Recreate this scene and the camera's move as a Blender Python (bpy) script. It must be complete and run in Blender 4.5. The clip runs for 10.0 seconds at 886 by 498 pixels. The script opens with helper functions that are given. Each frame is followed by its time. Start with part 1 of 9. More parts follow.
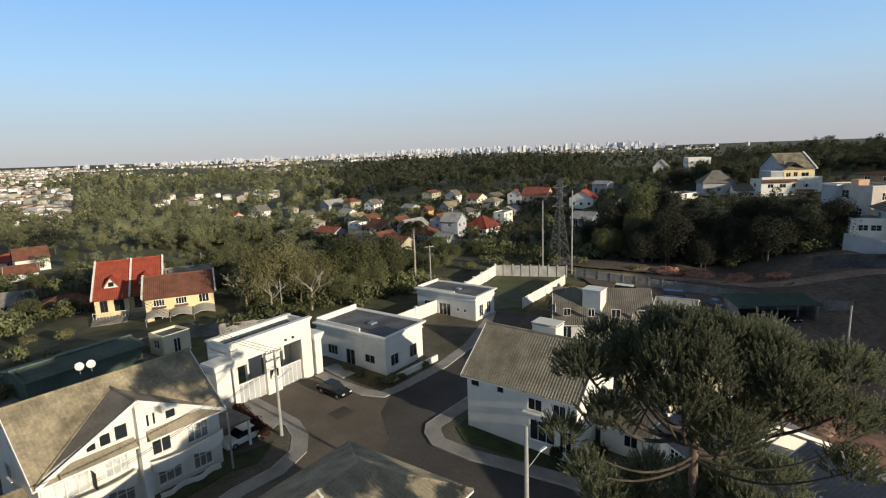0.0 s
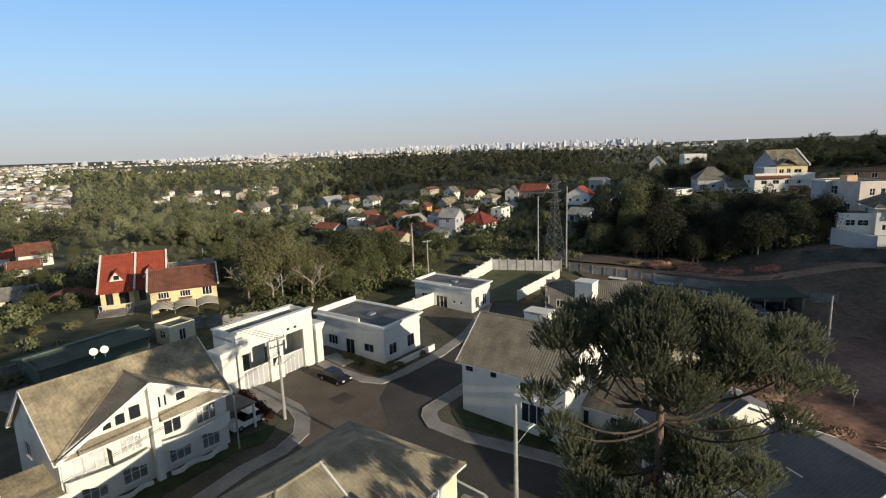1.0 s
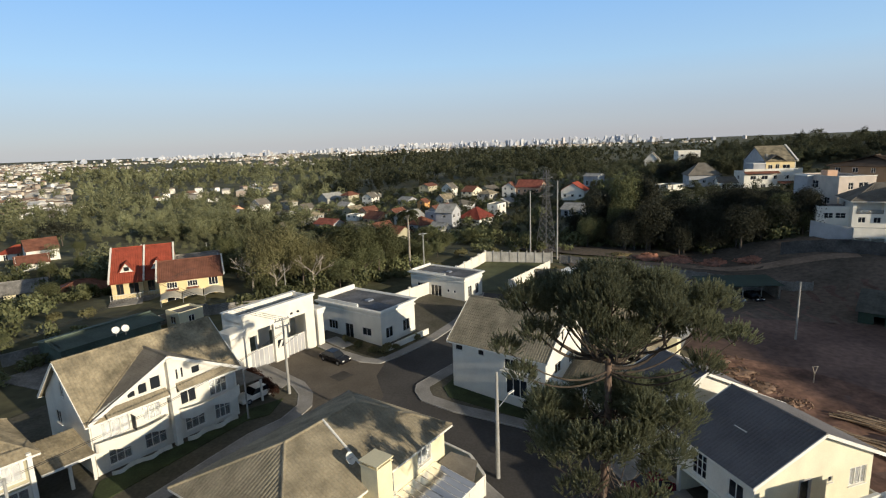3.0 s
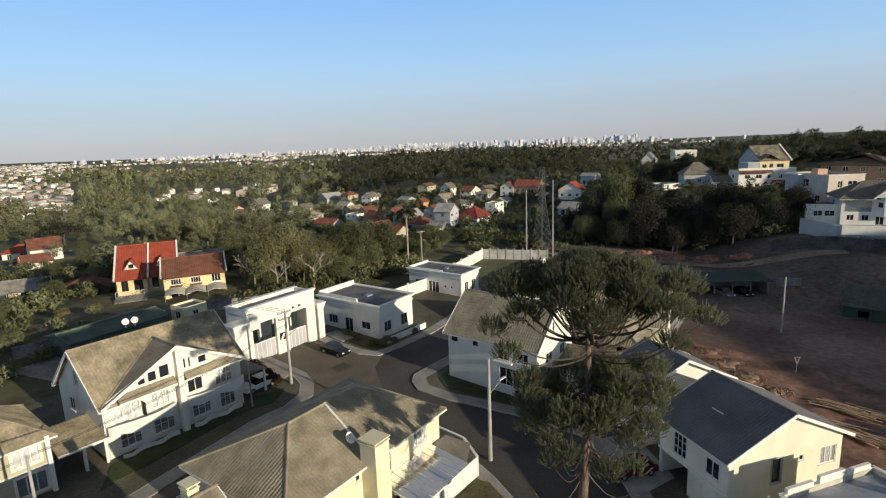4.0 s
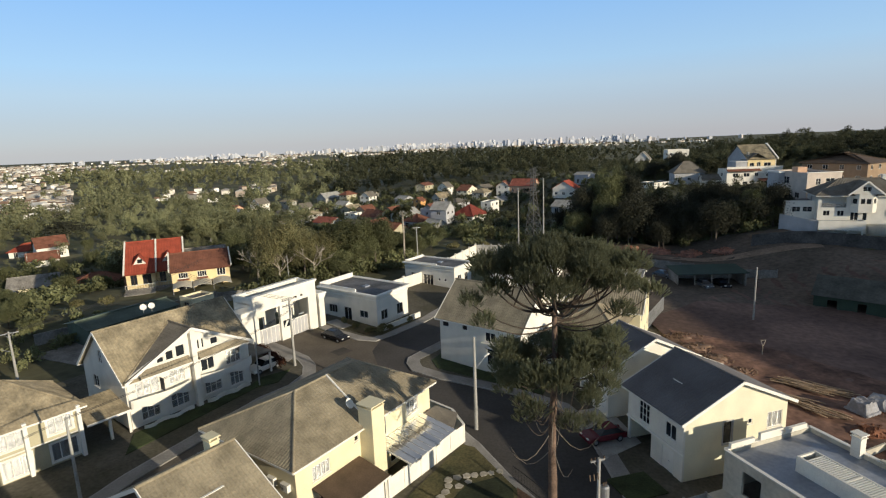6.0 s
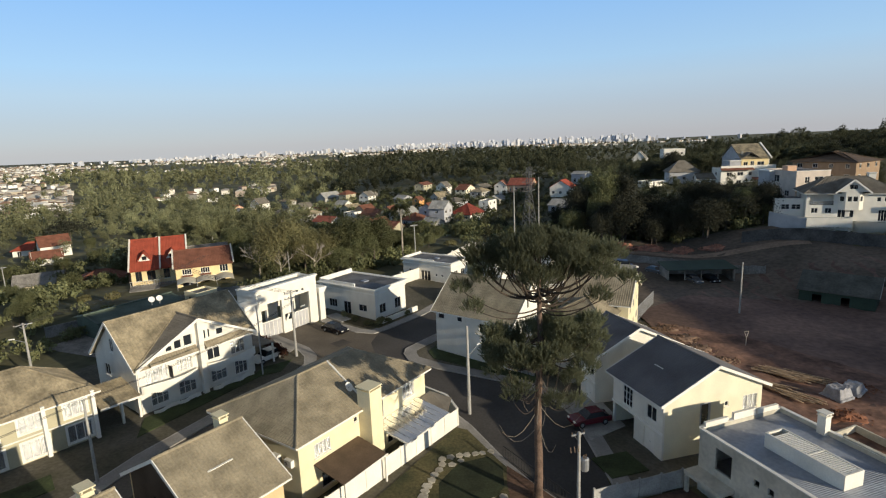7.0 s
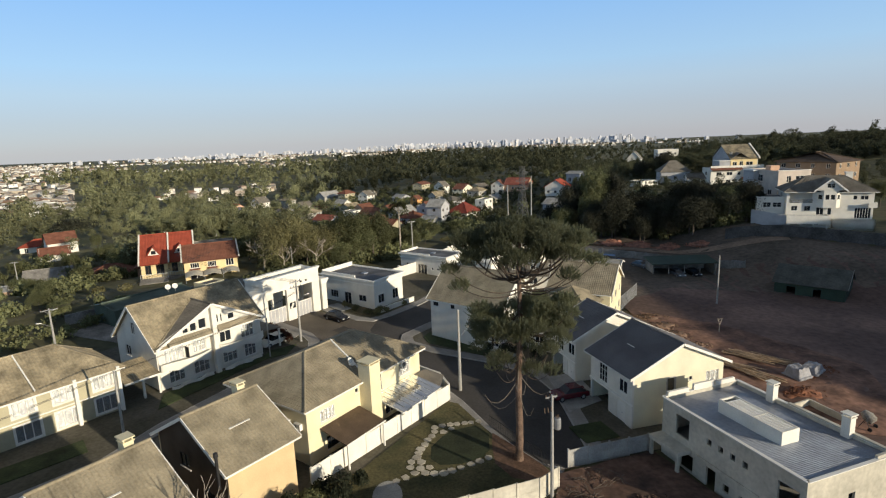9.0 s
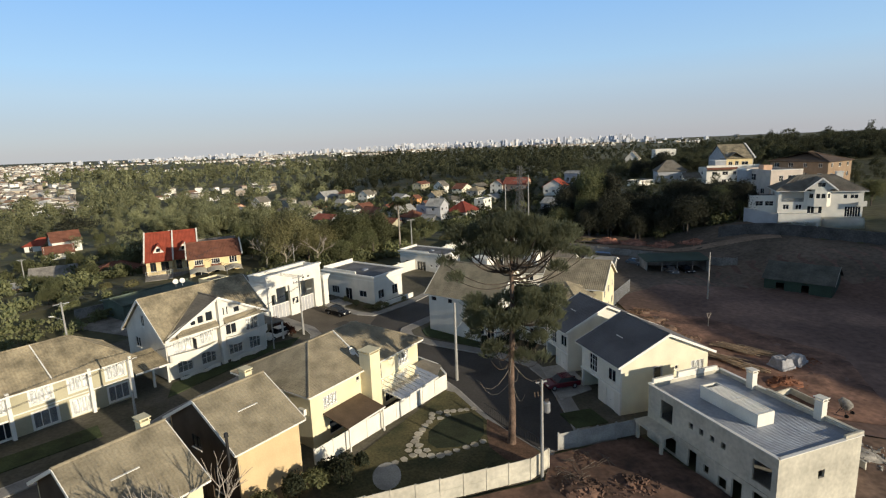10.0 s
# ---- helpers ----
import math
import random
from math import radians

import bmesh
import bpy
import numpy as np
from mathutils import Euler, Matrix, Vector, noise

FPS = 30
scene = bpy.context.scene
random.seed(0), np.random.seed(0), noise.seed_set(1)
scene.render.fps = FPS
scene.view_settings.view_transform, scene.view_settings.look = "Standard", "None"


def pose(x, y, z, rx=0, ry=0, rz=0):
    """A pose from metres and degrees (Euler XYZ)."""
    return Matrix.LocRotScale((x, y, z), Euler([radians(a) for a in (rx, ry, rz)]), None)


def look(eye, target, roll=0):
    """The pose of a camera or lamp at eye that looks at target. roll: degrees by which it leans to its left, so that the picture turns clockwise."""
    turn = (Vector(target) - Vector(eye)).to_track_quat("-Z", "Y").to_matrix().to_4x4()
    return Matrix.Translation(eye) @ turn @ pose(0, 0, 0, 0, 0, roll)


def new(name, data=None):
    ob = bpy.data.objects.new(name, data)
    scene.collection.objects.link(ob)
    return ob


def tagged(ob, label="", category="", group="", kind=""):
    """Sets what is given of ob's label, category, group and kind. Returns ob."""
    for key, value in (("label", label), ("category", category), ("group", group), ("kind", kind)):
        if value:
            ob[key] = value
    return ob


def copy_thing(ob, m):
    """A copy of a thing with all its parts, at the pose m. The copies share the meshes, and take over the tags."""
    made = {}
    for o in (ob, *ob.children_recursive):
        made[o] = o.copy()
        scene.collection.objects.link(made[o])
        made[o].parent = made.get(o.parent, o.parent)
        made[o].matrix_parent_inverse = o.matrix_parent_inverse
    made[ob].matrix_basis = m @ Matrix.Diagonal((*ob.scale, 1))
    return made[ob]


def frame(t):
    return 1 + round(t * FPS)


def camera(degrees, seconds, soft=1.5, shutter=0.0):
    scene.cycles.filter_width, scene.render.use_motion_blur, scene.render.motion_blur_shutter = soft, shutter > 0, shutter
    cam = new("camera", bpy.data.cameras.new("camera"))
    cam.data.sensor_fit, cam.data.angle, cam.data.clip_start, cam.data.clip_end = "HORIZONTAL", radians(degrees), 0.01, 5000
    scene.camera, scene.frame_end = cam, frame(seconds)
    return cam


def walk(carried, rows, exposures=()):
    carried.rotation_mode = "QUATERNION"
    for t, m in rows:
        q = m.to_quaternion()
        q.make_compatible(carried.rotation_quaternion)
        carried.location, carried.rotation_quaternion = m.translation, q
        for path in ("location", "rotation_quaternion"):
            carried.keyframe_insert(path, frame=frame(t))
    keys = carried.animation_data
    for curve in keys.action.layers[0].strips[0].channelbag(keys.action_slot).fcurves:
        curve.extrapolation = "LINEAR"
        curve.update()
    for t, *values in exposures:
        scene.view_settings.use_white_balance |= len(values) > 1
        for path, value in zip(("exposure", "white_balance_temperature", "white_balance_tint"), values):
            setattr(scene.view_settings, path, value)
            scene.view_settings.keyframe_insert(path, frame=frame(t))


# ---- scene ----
cam = camera(77.5, 10.0, soft=1.2)
PATH = [
    (0, (0.694, -4.904, 28.057), (0.776, -2.94, 27.689), -1.9),
    (0.5, (0.736, -6.26, 28.017), (0.821, -4.296, 27.646), -2.0),
    (1, (0.88, -7.599, 28.015), (0.966, -5.637, 27.636), -1.9),
    (1.5, (1.063, -8.873, 27.978), (1.148, -6.913, 27.59), -2.0),
    (2, (1.235, -10.2, 27.955), (1.321, -8.24, 27.567), -2.0),
    (2.5, (1.375, -11.46, 27.939), (1.462, -9.5, 27.55), -2.0),
    (4, (1.833, -15.394, 27.81), (1.922, -13.434, 27.422), -2.1),
    (4.5, (1.952, -16.711, 27.794), (2.042, -14.752, 27.406), -2.2),
    (5, (2.115, -18.121, 27.798), (2.206, -16.161, 27.41), -2.2),
    (5.5, (2.256, -19.485, 27.799), (2.349, -17.525, 27.411), -2.2),
    (7, (2.764, -23.998, 27.669), (2.86, -22.039, 27.281), -2.3),
    (7.5, (2.88, -25.493, 27.652), (2.978, -23.533, 27.263), -2.3),
    (8, (2.976, -27.06, 27.668), (3.075, -25.101, 27.278), -2.2),
    (8.5, (3.034, -28.399, 27.686), (3.134, -26.439, 27.298), -2.2),
    (9, (3.063, -29.773, 27.669), (3.164, -27.813, 27.281), -2.2),
    (9.5, (3.135, -31.121, 27.671), (3.236, -29.161, 27.284), -2.2),
    (10, (3.218, -32.587, 27.668), (3.319, -30.628, 27.28), -2.2),
]
walk(cam, [(t, look(eye, target, roll)) for t, eye, target, roll in PATH])

# world, sun
SUN_AZ, SUN_EL = radians(-41.8), radians(12.6)      # bearing from +x, height
SUN_DIR = Vector((math.cos(SUN_AZ) * math.cos(SUN_EL), math.sin(SUN_AZ) * math.cos(SUN_EL), math.sin(SUN_EL)))
world = bpy.data.worlds.new("sky")
scene.world = world
world.use_nodes = True
wn = world.node_tree
sky = wn.nodes.new("ShaderNodeTexSky")
sky.sky_type, sky.sun_disc = "NISHITA", False
sky.sun_elevation, sky.sun_rotation = SUN_EL, math.pi / 2 - SUN_AZ
sky.altitude, sky.air_density, sky.dust_density, sky.ozone_density = 900, 1.0, 0.4, 4.0
# hazy air: grey on the horizon, clearing to pale blue upwards
tcw, sep = wn.nodes.new("ShaderNodeTexCoord"), wn.nodes.new("ShaderNodeSeparateXYZ")
haze, hmix = wn.nodes.new("ShaderNodeValToRGB"), wn.nodes.new("ShaderNodeMix")
AIR = [(0.0, (0.425, 0.43, 0.485)), (0.045, (0.44, 0.486, 0.568)), (0.085, (0.45, 0.568, 0.69)), (0.125, (0.398, 0.60, 0.815)), (0.26, (0.245, 0.50, 0.90))]
while len(haze.color_ramp.elements) < len(AIR):
    haze.color_ramp.elements.new(0.5)
for el, (h, c) in zip(haze.color_ramp.elements, AIR):
    el.position, el.color = h, (*c, 1)
gain = wn.nodes.new("ShaderNodeMix")
gain.data_type, gain.blend_type = "RGBA", "MULTIPLY"
gain.inputs["Factor"].default_value = 1.0
gain.inputs["B"].default_value = (5.0, 5.0, 5.0, 1)
hmix.data_type = "RGBA"
hmix.inputs["Factor"].default_value = 0.85
wn.links.new(tcw.outputs["Generated"], sep.inputs[0])
wn.links.new(sep.outputs["Z"], haze.inputs["Fac"])
wn.links.new(haze.outputs["Color"], gain.inputs["A"])
wn.links.new(gain.outputs["Result"], hmix.inputs["B"])
wn.links.new(sky.outputs[0], hmix.inputs["A"])
# sky above the view, greyed to tone down its blue fill light
zenith, vmix = wn.nodes.new("ShaderNodeMapRange"), wn.nodes.new("ShaderNodeMix")
zenith.inputs["From Min"].default_value, zenith.inputs["From Max"].default_value, zenith.inputs["To Max"].default_value = 0.26, 0.5, 0.92
vmix.data_type = "RGBA"
vmix.inputs["B"].default_value = (0.68, 0.68, 0.70, 1)
wn.links.new(sep.outputs["Z"], zenith.inputs["Value"])
wn.links.new(zenith.outputs[0], vmix.inputs["Factor"])
wn.links.new(hmix.outputs["Result"], vmix.inputs["A"])
wn.links.new(vmix.outputs["Result"], wn.nodes["Background"].inputs[0])
wn.nodes["Background"].inputs[1].default_value = 0.208
sun = new("sun", bpy.data.lights.new("sun", "SUN"))
sun.data.energy, sun.data.angle, sun.data.color = 5.2, radians(0.6), (1.0, 0.88, 0.68)
sun.matrix_world = look(SUN_DIR * 300, (0, 0, 0))
scene.view_settings.exposure = 0.0

# materials
MATS = {}


def mat(name, col, rough=0.8, var=0.25, big=0.35, fine=9.0, bump=0.15, metal=0.0, tint=None, trans=0.0, rand=0.0, spec=0.3, mid=None):
    """Procedural surface: base colour broken up by a broad and a fine noise, with fine relief."""
    if name in MATS:
        return MATS[name]
    m = bpy.data.materials.new(name)
    m.use_nodes = True
    nt = m.node_tree
    b = nt.nodes["Principled BSDF"]
    b.inputs["Roughness"].default_value, b.inputs["Metallic"].default_value = rough, metal
    b.inputs["Specular IOR Level"].default_value = spec
    b.inputs["Transmission Weight"].default_value = trans
    tc = nt.nodes.new("ShaderNodeTexCoord")
    n1, n2 = nt.nodes.new("ShaderNodeTexNoise"), nt.nodes.new("ShaderNodeTexNoise")
    n1.inputs["Scale"].default_value, n1.inputs["Detail"].default_value = big, 5
    n2.inputs["Scale"].default_value, n2.inputs["Detail"].default_value = fine, 4
    nt.links.new(tc.outputs["Object"], n1.inputs["Vector"])
    nt.links.new(tc.outputs["Object"], n2.inputs["Vector"])
    ramp = nt.nodes.new("ShaderNodeValToRGB")
    lo = tint or tuple(c * (1 - 1.6 * var) for c in col)
    ramp.color_ramp.elements[0].color = (*[max(0.0, c) for c in lo], 1)
    ramp.color_ramp.elements[1].color = (*[min(1.0, c * (1 + var * 0.6)) for c in col], 1)
    ramp.color_ramp.elements[0].position, ramp.color_ramp.elements[1].position = 0.3, 0.66
    if mid:
        e = ramp.color_ramp.elements.new(0.5)
        e.color = (*mid, 1)
    nt.links.new(n1.outputs["Fac"], ramp.inputs["Fac"])
    mix = nt.nodes.new("ShaderNodeMix")
    mix.data_type, mix.blend_type = "RGBA", "MULTIPLY"
    mix.inputs["Factor"].default_value = 1.0
    mr = nt.nodes.new("ShaderNodeMapRange")
    mr.inputs["From Min"].default_value, mr.inputs["From Max"].default_value = 0.3, 0.7
    mr.inputs["To Min"].default_value, mr.inputs["To Max"].default_value = 1 - var, 1 + var * 0.5
    nt.links.new(n2.outputs["Fac"], mr.inputs["Value"])
    src = mr.outputs[0]
    if rand:
        oi = nt.nodes.new("ShaderNodeObjectInfo")
        r2 = nt.nodes.new("ShaderNodeMapRange")
        r2.inputs["To Min"].default_value, r2.inputs["To Max"].default_value = 1 - rand, 1 + rand
        nt.links.new(oi.outputs["Random"], r2.inputs["Value"])
        mu = nt.nodes.new("ShaderNodeMath")
        mu.operation = "MULTIPLY"
        nt.links.new(src, mu.inputs[0])
        nt.links.new(r2.outputs[0], mu.inputs[1])
        src = mu.outputs[0]
    nt.links.new(ramp.outputs["Color"], mix.inputs["A"])
    nt.links.new(src, mix.inputs["B"])
    nt.links.new(mix.outputs["Result"], b.inputs["Base Color"])
    if bump:
        bp = nt.nodes.new("ShaderNodeBump")
        bp.inputs["Strength"].default_value, bp.inputs["Distance"].default_value = bump, 0.03
        nt.links.new(n2.outputs["Fac"], bp.inputs["Height"])
        nt.links.new(bp.outputs["Normal"], b.inputs["Normal"])
    MATS[name] = m
    return m


def leaf_mat(name, col, col2, isl=0.35, glow=0.3):
    """Foliage: colour varies from leaf to leaf and from tree to tree, with some light passing through."""
    m = bpy.data.materials.new(name)
    m.use_nodes = True
    nt = m.node_tree
    b = nt.nodes["Principled BSDF"]
    b.inputs["Roughness"].default_value = 0.7
    b.inputs["Specular IOR Level"].default_value = 0.15
    geo, oi = nt.nodes.new("ShaderNodeNewGeometry"), nt.nodes.new("ShaderNodeObjectInfo")
    mx = nt.nodes.new("ShaderNodeMix")
    mx.data_type = "RGBA"
    mx.inputs["A"].default_value, mx.inputs["B"].default_value = (*col, 1), (*col2, 1)
    nt.links.new(geo.outputs["Random Per Island"], mx.inputs["Factor"])
    m2 = nt.nodes.new("ShaderNodeMix")
    m2.data_type, m2.blend_type = "RGBA", "MULTIPLY"
    m2.inputs["Factor"].default_value = 1
    mr = nt.nodes.new("ShaderNodeMapRange")
    mr.inputs["To Min"].default_value, mr.inputs["To Max"].default_value = 1 - isl, 1 + isl
    nt.links.new(oi.outputs["Random"], mr.inputs["Value"])
    tc, nz = nt.nodes.new("ShaderNodeTexCoord"), nt.nodes.new("ShaderNodeTexNoise")
    nz.inputs["Scale"].default_value = 0.06
    nt.links.new(tc.outputs["Object"], nz.inputs["Vector"])
    mr2 = nt.nodes.new("ShaderNodeMapRange")
    mr2.inputs["From Min"].default_value, mr2.inputs["From Max"].default_value = 0.35, 0.65
    mr2.inputs["To Min"].default_value, mr2.inputs["To Max"].default_value = 0.65, 1.25
    nt.links.new(nz.outputs["Fac"], mr2.inputs["Value"])
    nz2, mr3, mu2 = nt.nodes.new("ShaderNodeTexNoise"), nt.nodes.new("ShaderNodeMapRange"), nt.nodes.new("ShaderNodeMath")
    nz2.inputs["Scale"].default_value = 0.012
    mr3.inputs["From Min"].default_value, mr3.inputs["From Max"].default_value = 0.38, 0.62
    mr3.inputs["To Min"].default_value, mr3.inputs["To Max"].default_value = 0.75, 1.25
    mu2.operation = "MULTIPLY"
    nt.links.new(tc.outputs["Object"], nz2.inputs["Vector"])
    nt.links.new(nz2.outputs["Fac"], mr3.inputs["Value"])
    mu = nt.nodes.new("ShaderNodeMath")
    mu.operation = "MULTIPLY"
    nt.links.new(mr.outputs[0], mu.inputs[0])
    nt.links.new(mr2.outputs[0], mu.inputs[1])
    nt.links.new(mx.outputs["Result"], m2.inputs["A"])
    nt.links.new(mu.outputs[0], mu2.inputs[0])
    nt.links.new(mr3.outputs[0], mu2.inputs[1])
    nt.links.new(mu2.outputs[0], m2.inputs["B"])
    nt.links.new(m2.outputs["Result"], b.inputs["Base Color"])
    tl, ms = nt.nodes.new("ShaderNodeBsdfTranslucent"), nt.nodes.new("ShaderNodeMixShader")
    ms.inputs["Fac"].default_value = glow
    nt.links.new(m2.outputs["Result"], tl.inputs["Color"])
    nt.links.new(b.outputs["BSDF"], ms.inputs[1])
    nt.links.new(tl.outputs["BSDF"], ms.inputs[2])
    nt.links.new(ms.outputs["Shader"], nt.nodes["Material Output"].inputs["Surface"])
    return m


M_WHITE = mat("white_stucco", (0.78, 0.745, 0.66), var=0.08, big=0.5, bump=0.1)
M_CREAM = mat("cream_stucco", (0.76, 0.68, 0.46), var=0.07, big=0.5, bump=0.1)
M_PALE = mat("pale_cream_stucco", (0.76, 0.71, 0.54), var=0.07, big=0.5, bump=0.1)
M_YELLOW = mat("ochre_stucco", (0.78, 0.62, 0.34), var=0.08, big=0.5, bump=0.1)
M_TAN = mat("tan_stucco", (0.66, 0.49, 0.28), var=0.08, big=0.5, bump=0.1)
M_BEIGE = mat("beige_stucco", (0.46, 0.42, 0.29), var=0.1, big=0.5, bump=0.1)
M_SALMON = mat("salmon_stucco", (0.66, 0.42, 0.28), var=0.1, big=0.5, bump=0.1)
M_GREYW = mat("grey_stucco", (0.44, 0.44, 0.45), var=0.1, big=0.5, bump=0.1)
M_RAW = mat("raw_render", (0.55, 0.515, 0.425), var=0.16, fine=2.5, big=0.35, bump=0.2, rough=0.9)
M_TRIM = mat("white_paint", (0.80, 0.775, 0.71), var=0.05, big=1.0, bump=0.03, rough=0.5)
M_TILE = mat("concrete_tile", (0.325, 0.278, 0.195), var=0.2, big=0.6, fine=6, bump=0.25, rough=0.9, tint=(0.20, 0.172, 0.12))
M_TILE2 = mat("weathered_tile", (0.36, 0.30, 0.20), var=0.28, big=0.55, fine=3.5, bump=0.3, rough=0.9, tint=(0.165, 0.14, 0.095))
M_TILE3 = mat("dark_tile", (0.19, 0.17, 0.14), var=0.2, big=0.5, fine=6, bump=0.2, rough=0.9)
M_SLATE = mat("slate_grey_tile", (0.158, 0.15, 0.152), var=0.16, big=0.4, fine=8, bump=0.15, rough=0.75)
M_RED = mat("red_tile", (0.36, 0.075, 0.042), var=0.2, big=0.6, fine=5, bump=0.2, rough=0.8)
M_REDB = mat("brown_red_tile", (0.21, 0.088, 0.056), var=0.22, big=0.6, fine=5, bump=0.2, rough=0.85)
M_MEMB = mat("roof_membrane", (0.16, 0.16, 0.165), var=0.3, big=0.35, fine=3, bump=0.1, rough=0.8)
M_METAL = mat("zinc_sheet", (0.33, 0.355, 0.405), var=0.15, big=0.3, fine=3, bump=0.05, rough=0.5, metal=0.35)
M_CONC = mat("concrete", (0.37, 0.362, 0.338), var=0.18, big=0.6, fine=7, bump=0.2, rough=0.9)
M_CONCD = mat("stained_concrete", (0.30, 0.28, 0.25), var=0.28, big=0.5, fine=4, bump=0.25, rough=0.9)
M_PAVE = mat("pavement_concrete", (0.29, 0.275, 0.255), var=0.18, big=0.35, fine=6, bump=0.2, rough=0.9)
M_KERB = mat("kerb_concrete", (0.37, 0.355, 0.33), var=0.15, big=0.7, fine=6, bump=0.15, rough=0.9)
M_ASPH = mat("worn_asphalt", (0.074, 0.068, 0.063), var=0.2, big=0.15, fine=4, bump=0.2, rough=0.9)
M_ROAD = mat("road_blocks", (0.13, 0.11, 0.088), var=0.2, big=0.18, fine=5, bump=0.25, rough=0.9)
M_DIRT = mat("bare_earth", (0.215, 0.137, 0.108), var=0.32, big=0.06, fine=1.2, bump=0.5, rough=0.95, mid=(0.15, 0.096, 0.078))
M_DIRTR = mat("red_earth", (0.27, 0.12, 0.07), var=0.35, big=0.15, fine=1.5, bump=0.5, rough=0.95)
M_LAWN = mat("lawn_turf", (0.055, 0.072, 0.028), var=0.3, big=0.5, fine=6, bump=0.5, rough=0.95)
M_DRY = mat("dry_grass", (0.15, 0.115, 0.06), var=0.35, big=0.4, fine=4, bump=0.5, rough=0.95, tint=(0.07, 0.07, 0.03))
M_STONE = mat("flagstone", (0.46, 0.42, 0.34), var=0.2, big=1.2, fine=6, bump=0.3, rough=0.85, rand=0.15)
M_BROWN = mat("brown_sheet", (0.11, 0.075, 0.05), var=0.2, big=0.7, bump=0.1, rough=0.7)
M_WOOD = mat("sawn_timber", (0.42, 0.30, 0.19), var=0.25, big=1.0, fine=5, bump=0.2, rough=0.85, rand=0.25)
M_BARK = mat("araucaria_bark", (0.17, 0.115, 0.085), var=0.35, big=1.2, fine=7, bump=0.8, rough=0.95)
M_BARKG = mat("grey_bark", (0.13, 0.105, 0.085), var=0.3, big=1.2, fine=7, bump=0.6, rough=0.95)
M_TWIG = mat("dead_branch", (0.40, 0.35, 0.29), var=0.25, big=1.2, fine=7, bump=0.4, rough=0.95)
M_DEAD = mat("dead_limb_bark", (0.24, 0.205, 0.165), var=0.25, big=1.2, fine=7, bump=0.4, rough=0.95)
M_GALV = mat("galvanised_steel", (0.36, 0.37, 0.38), var=0.12, big=1.0, fine=6, bump=0.05, rough=0.5, metal=0.6)
M_WIRE = mat("black_cable", (0.03, 0.03, 0.03), var=0.1, bump=0, rough=0.6)
M_GREEN2 = mat("pale_green_sheet", (0.10, 0.128, 0.098), var=0.2, big=0.4, fine=4, bump=0.1, rough=0.7)
M_GREEN = mat("green_sheet", (0.035, 0.06, 0.042), var=0.15, big=0.4, fine=4, bump=0.1, rough=0.7)
M_CARB = mat("black_car_paint", (0.012, 0.012, 0.014), var=0.05, bump=0, rough=0.15, spec=0.6)
# red darkened to put the shade on the drive into the paint
M_CARR = mat("red_car_paint", (0.11, 0.01, 0.018), var=0.05, bump=0, rough=0.2, spec=0.6)
M_CARG = mat("grey_car_paint", (0.14, 0.15, 0.16), var=0.05, bump=0, rough=0.2, spec=0.6)
M_TYRE = mat("tyre_rubber", (0.02, 0.02, 0.02), var=0.1, bump=0.1, rough=0.9)
M_CURT = mat("curtain_cloth", (0.36, 0.36, 0.36), var=0.1, big=2.0, fine=12, bump=0.1, rough=0.95)
M_IRON = mat("black_iron", (0.025, 0.025, 0.027), var=0.1, bump=0, rough=0.5)
M_GLASS = mat("window_glass", (0.02, 0.024, 0.03), var=0.1, bump=0, rough=0.06, spec=0.6)
M_CLEAR = mat("clear_sheet", (0.75, 0.77, 0.78), var=0.05, bump=0, rough=0.12, trans=0.85, spec=0.5)
M_TEAL = mat("blue_plastic", (0.05, 0.10, 0.22), var=0.1, bump=0, rough=0.5)
L_ARAU = leaf_mat("araucaria_needles", (0.19, 0.205, 0.122), (0.295, 0.305, 0.19), 0.1, 0.45)
L_TREE = leaf_mat("broad_leaves", (0.12, 0.132, 0.061), (0.195, 0.198, 0.098), 0.3)
L_OLIVE = leaf_mat("olive_leaves", (0.165, 0.155, 0.072), (0.24, 0.22, 0.11), 0.2)
L_DARK = leaf_mat("dark_leaves", (0.034, 0.040, 0.024), (0.055, 0.062, 0.036), 0.3)
# dark leaves; on the bank their low colour stands for its shade
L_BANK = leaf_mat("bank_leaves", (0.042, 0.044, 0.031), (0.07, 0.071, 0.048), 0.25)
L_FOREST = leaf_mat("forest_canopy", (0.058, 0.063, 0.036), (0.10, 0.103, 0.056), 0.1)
# lighter canopy for the left valley: its sunlit look is in the colour
L_SUNNY = leaf_mat("sunlit_valley_canopy", (0.148, 0.155, 0.08), (0.235, 0.233, 0.127), 0.15)
L_PALM = leaf_mat("palm_fronds", (0.06, 0.068, 0.032), (0.105, 0.108, 0.05), 0.1)
def smooth(a, b, v):
    k = min(1.0, max(0.0, (v - a) / (b - a)))
    return k * k * (3 - 2 * k)


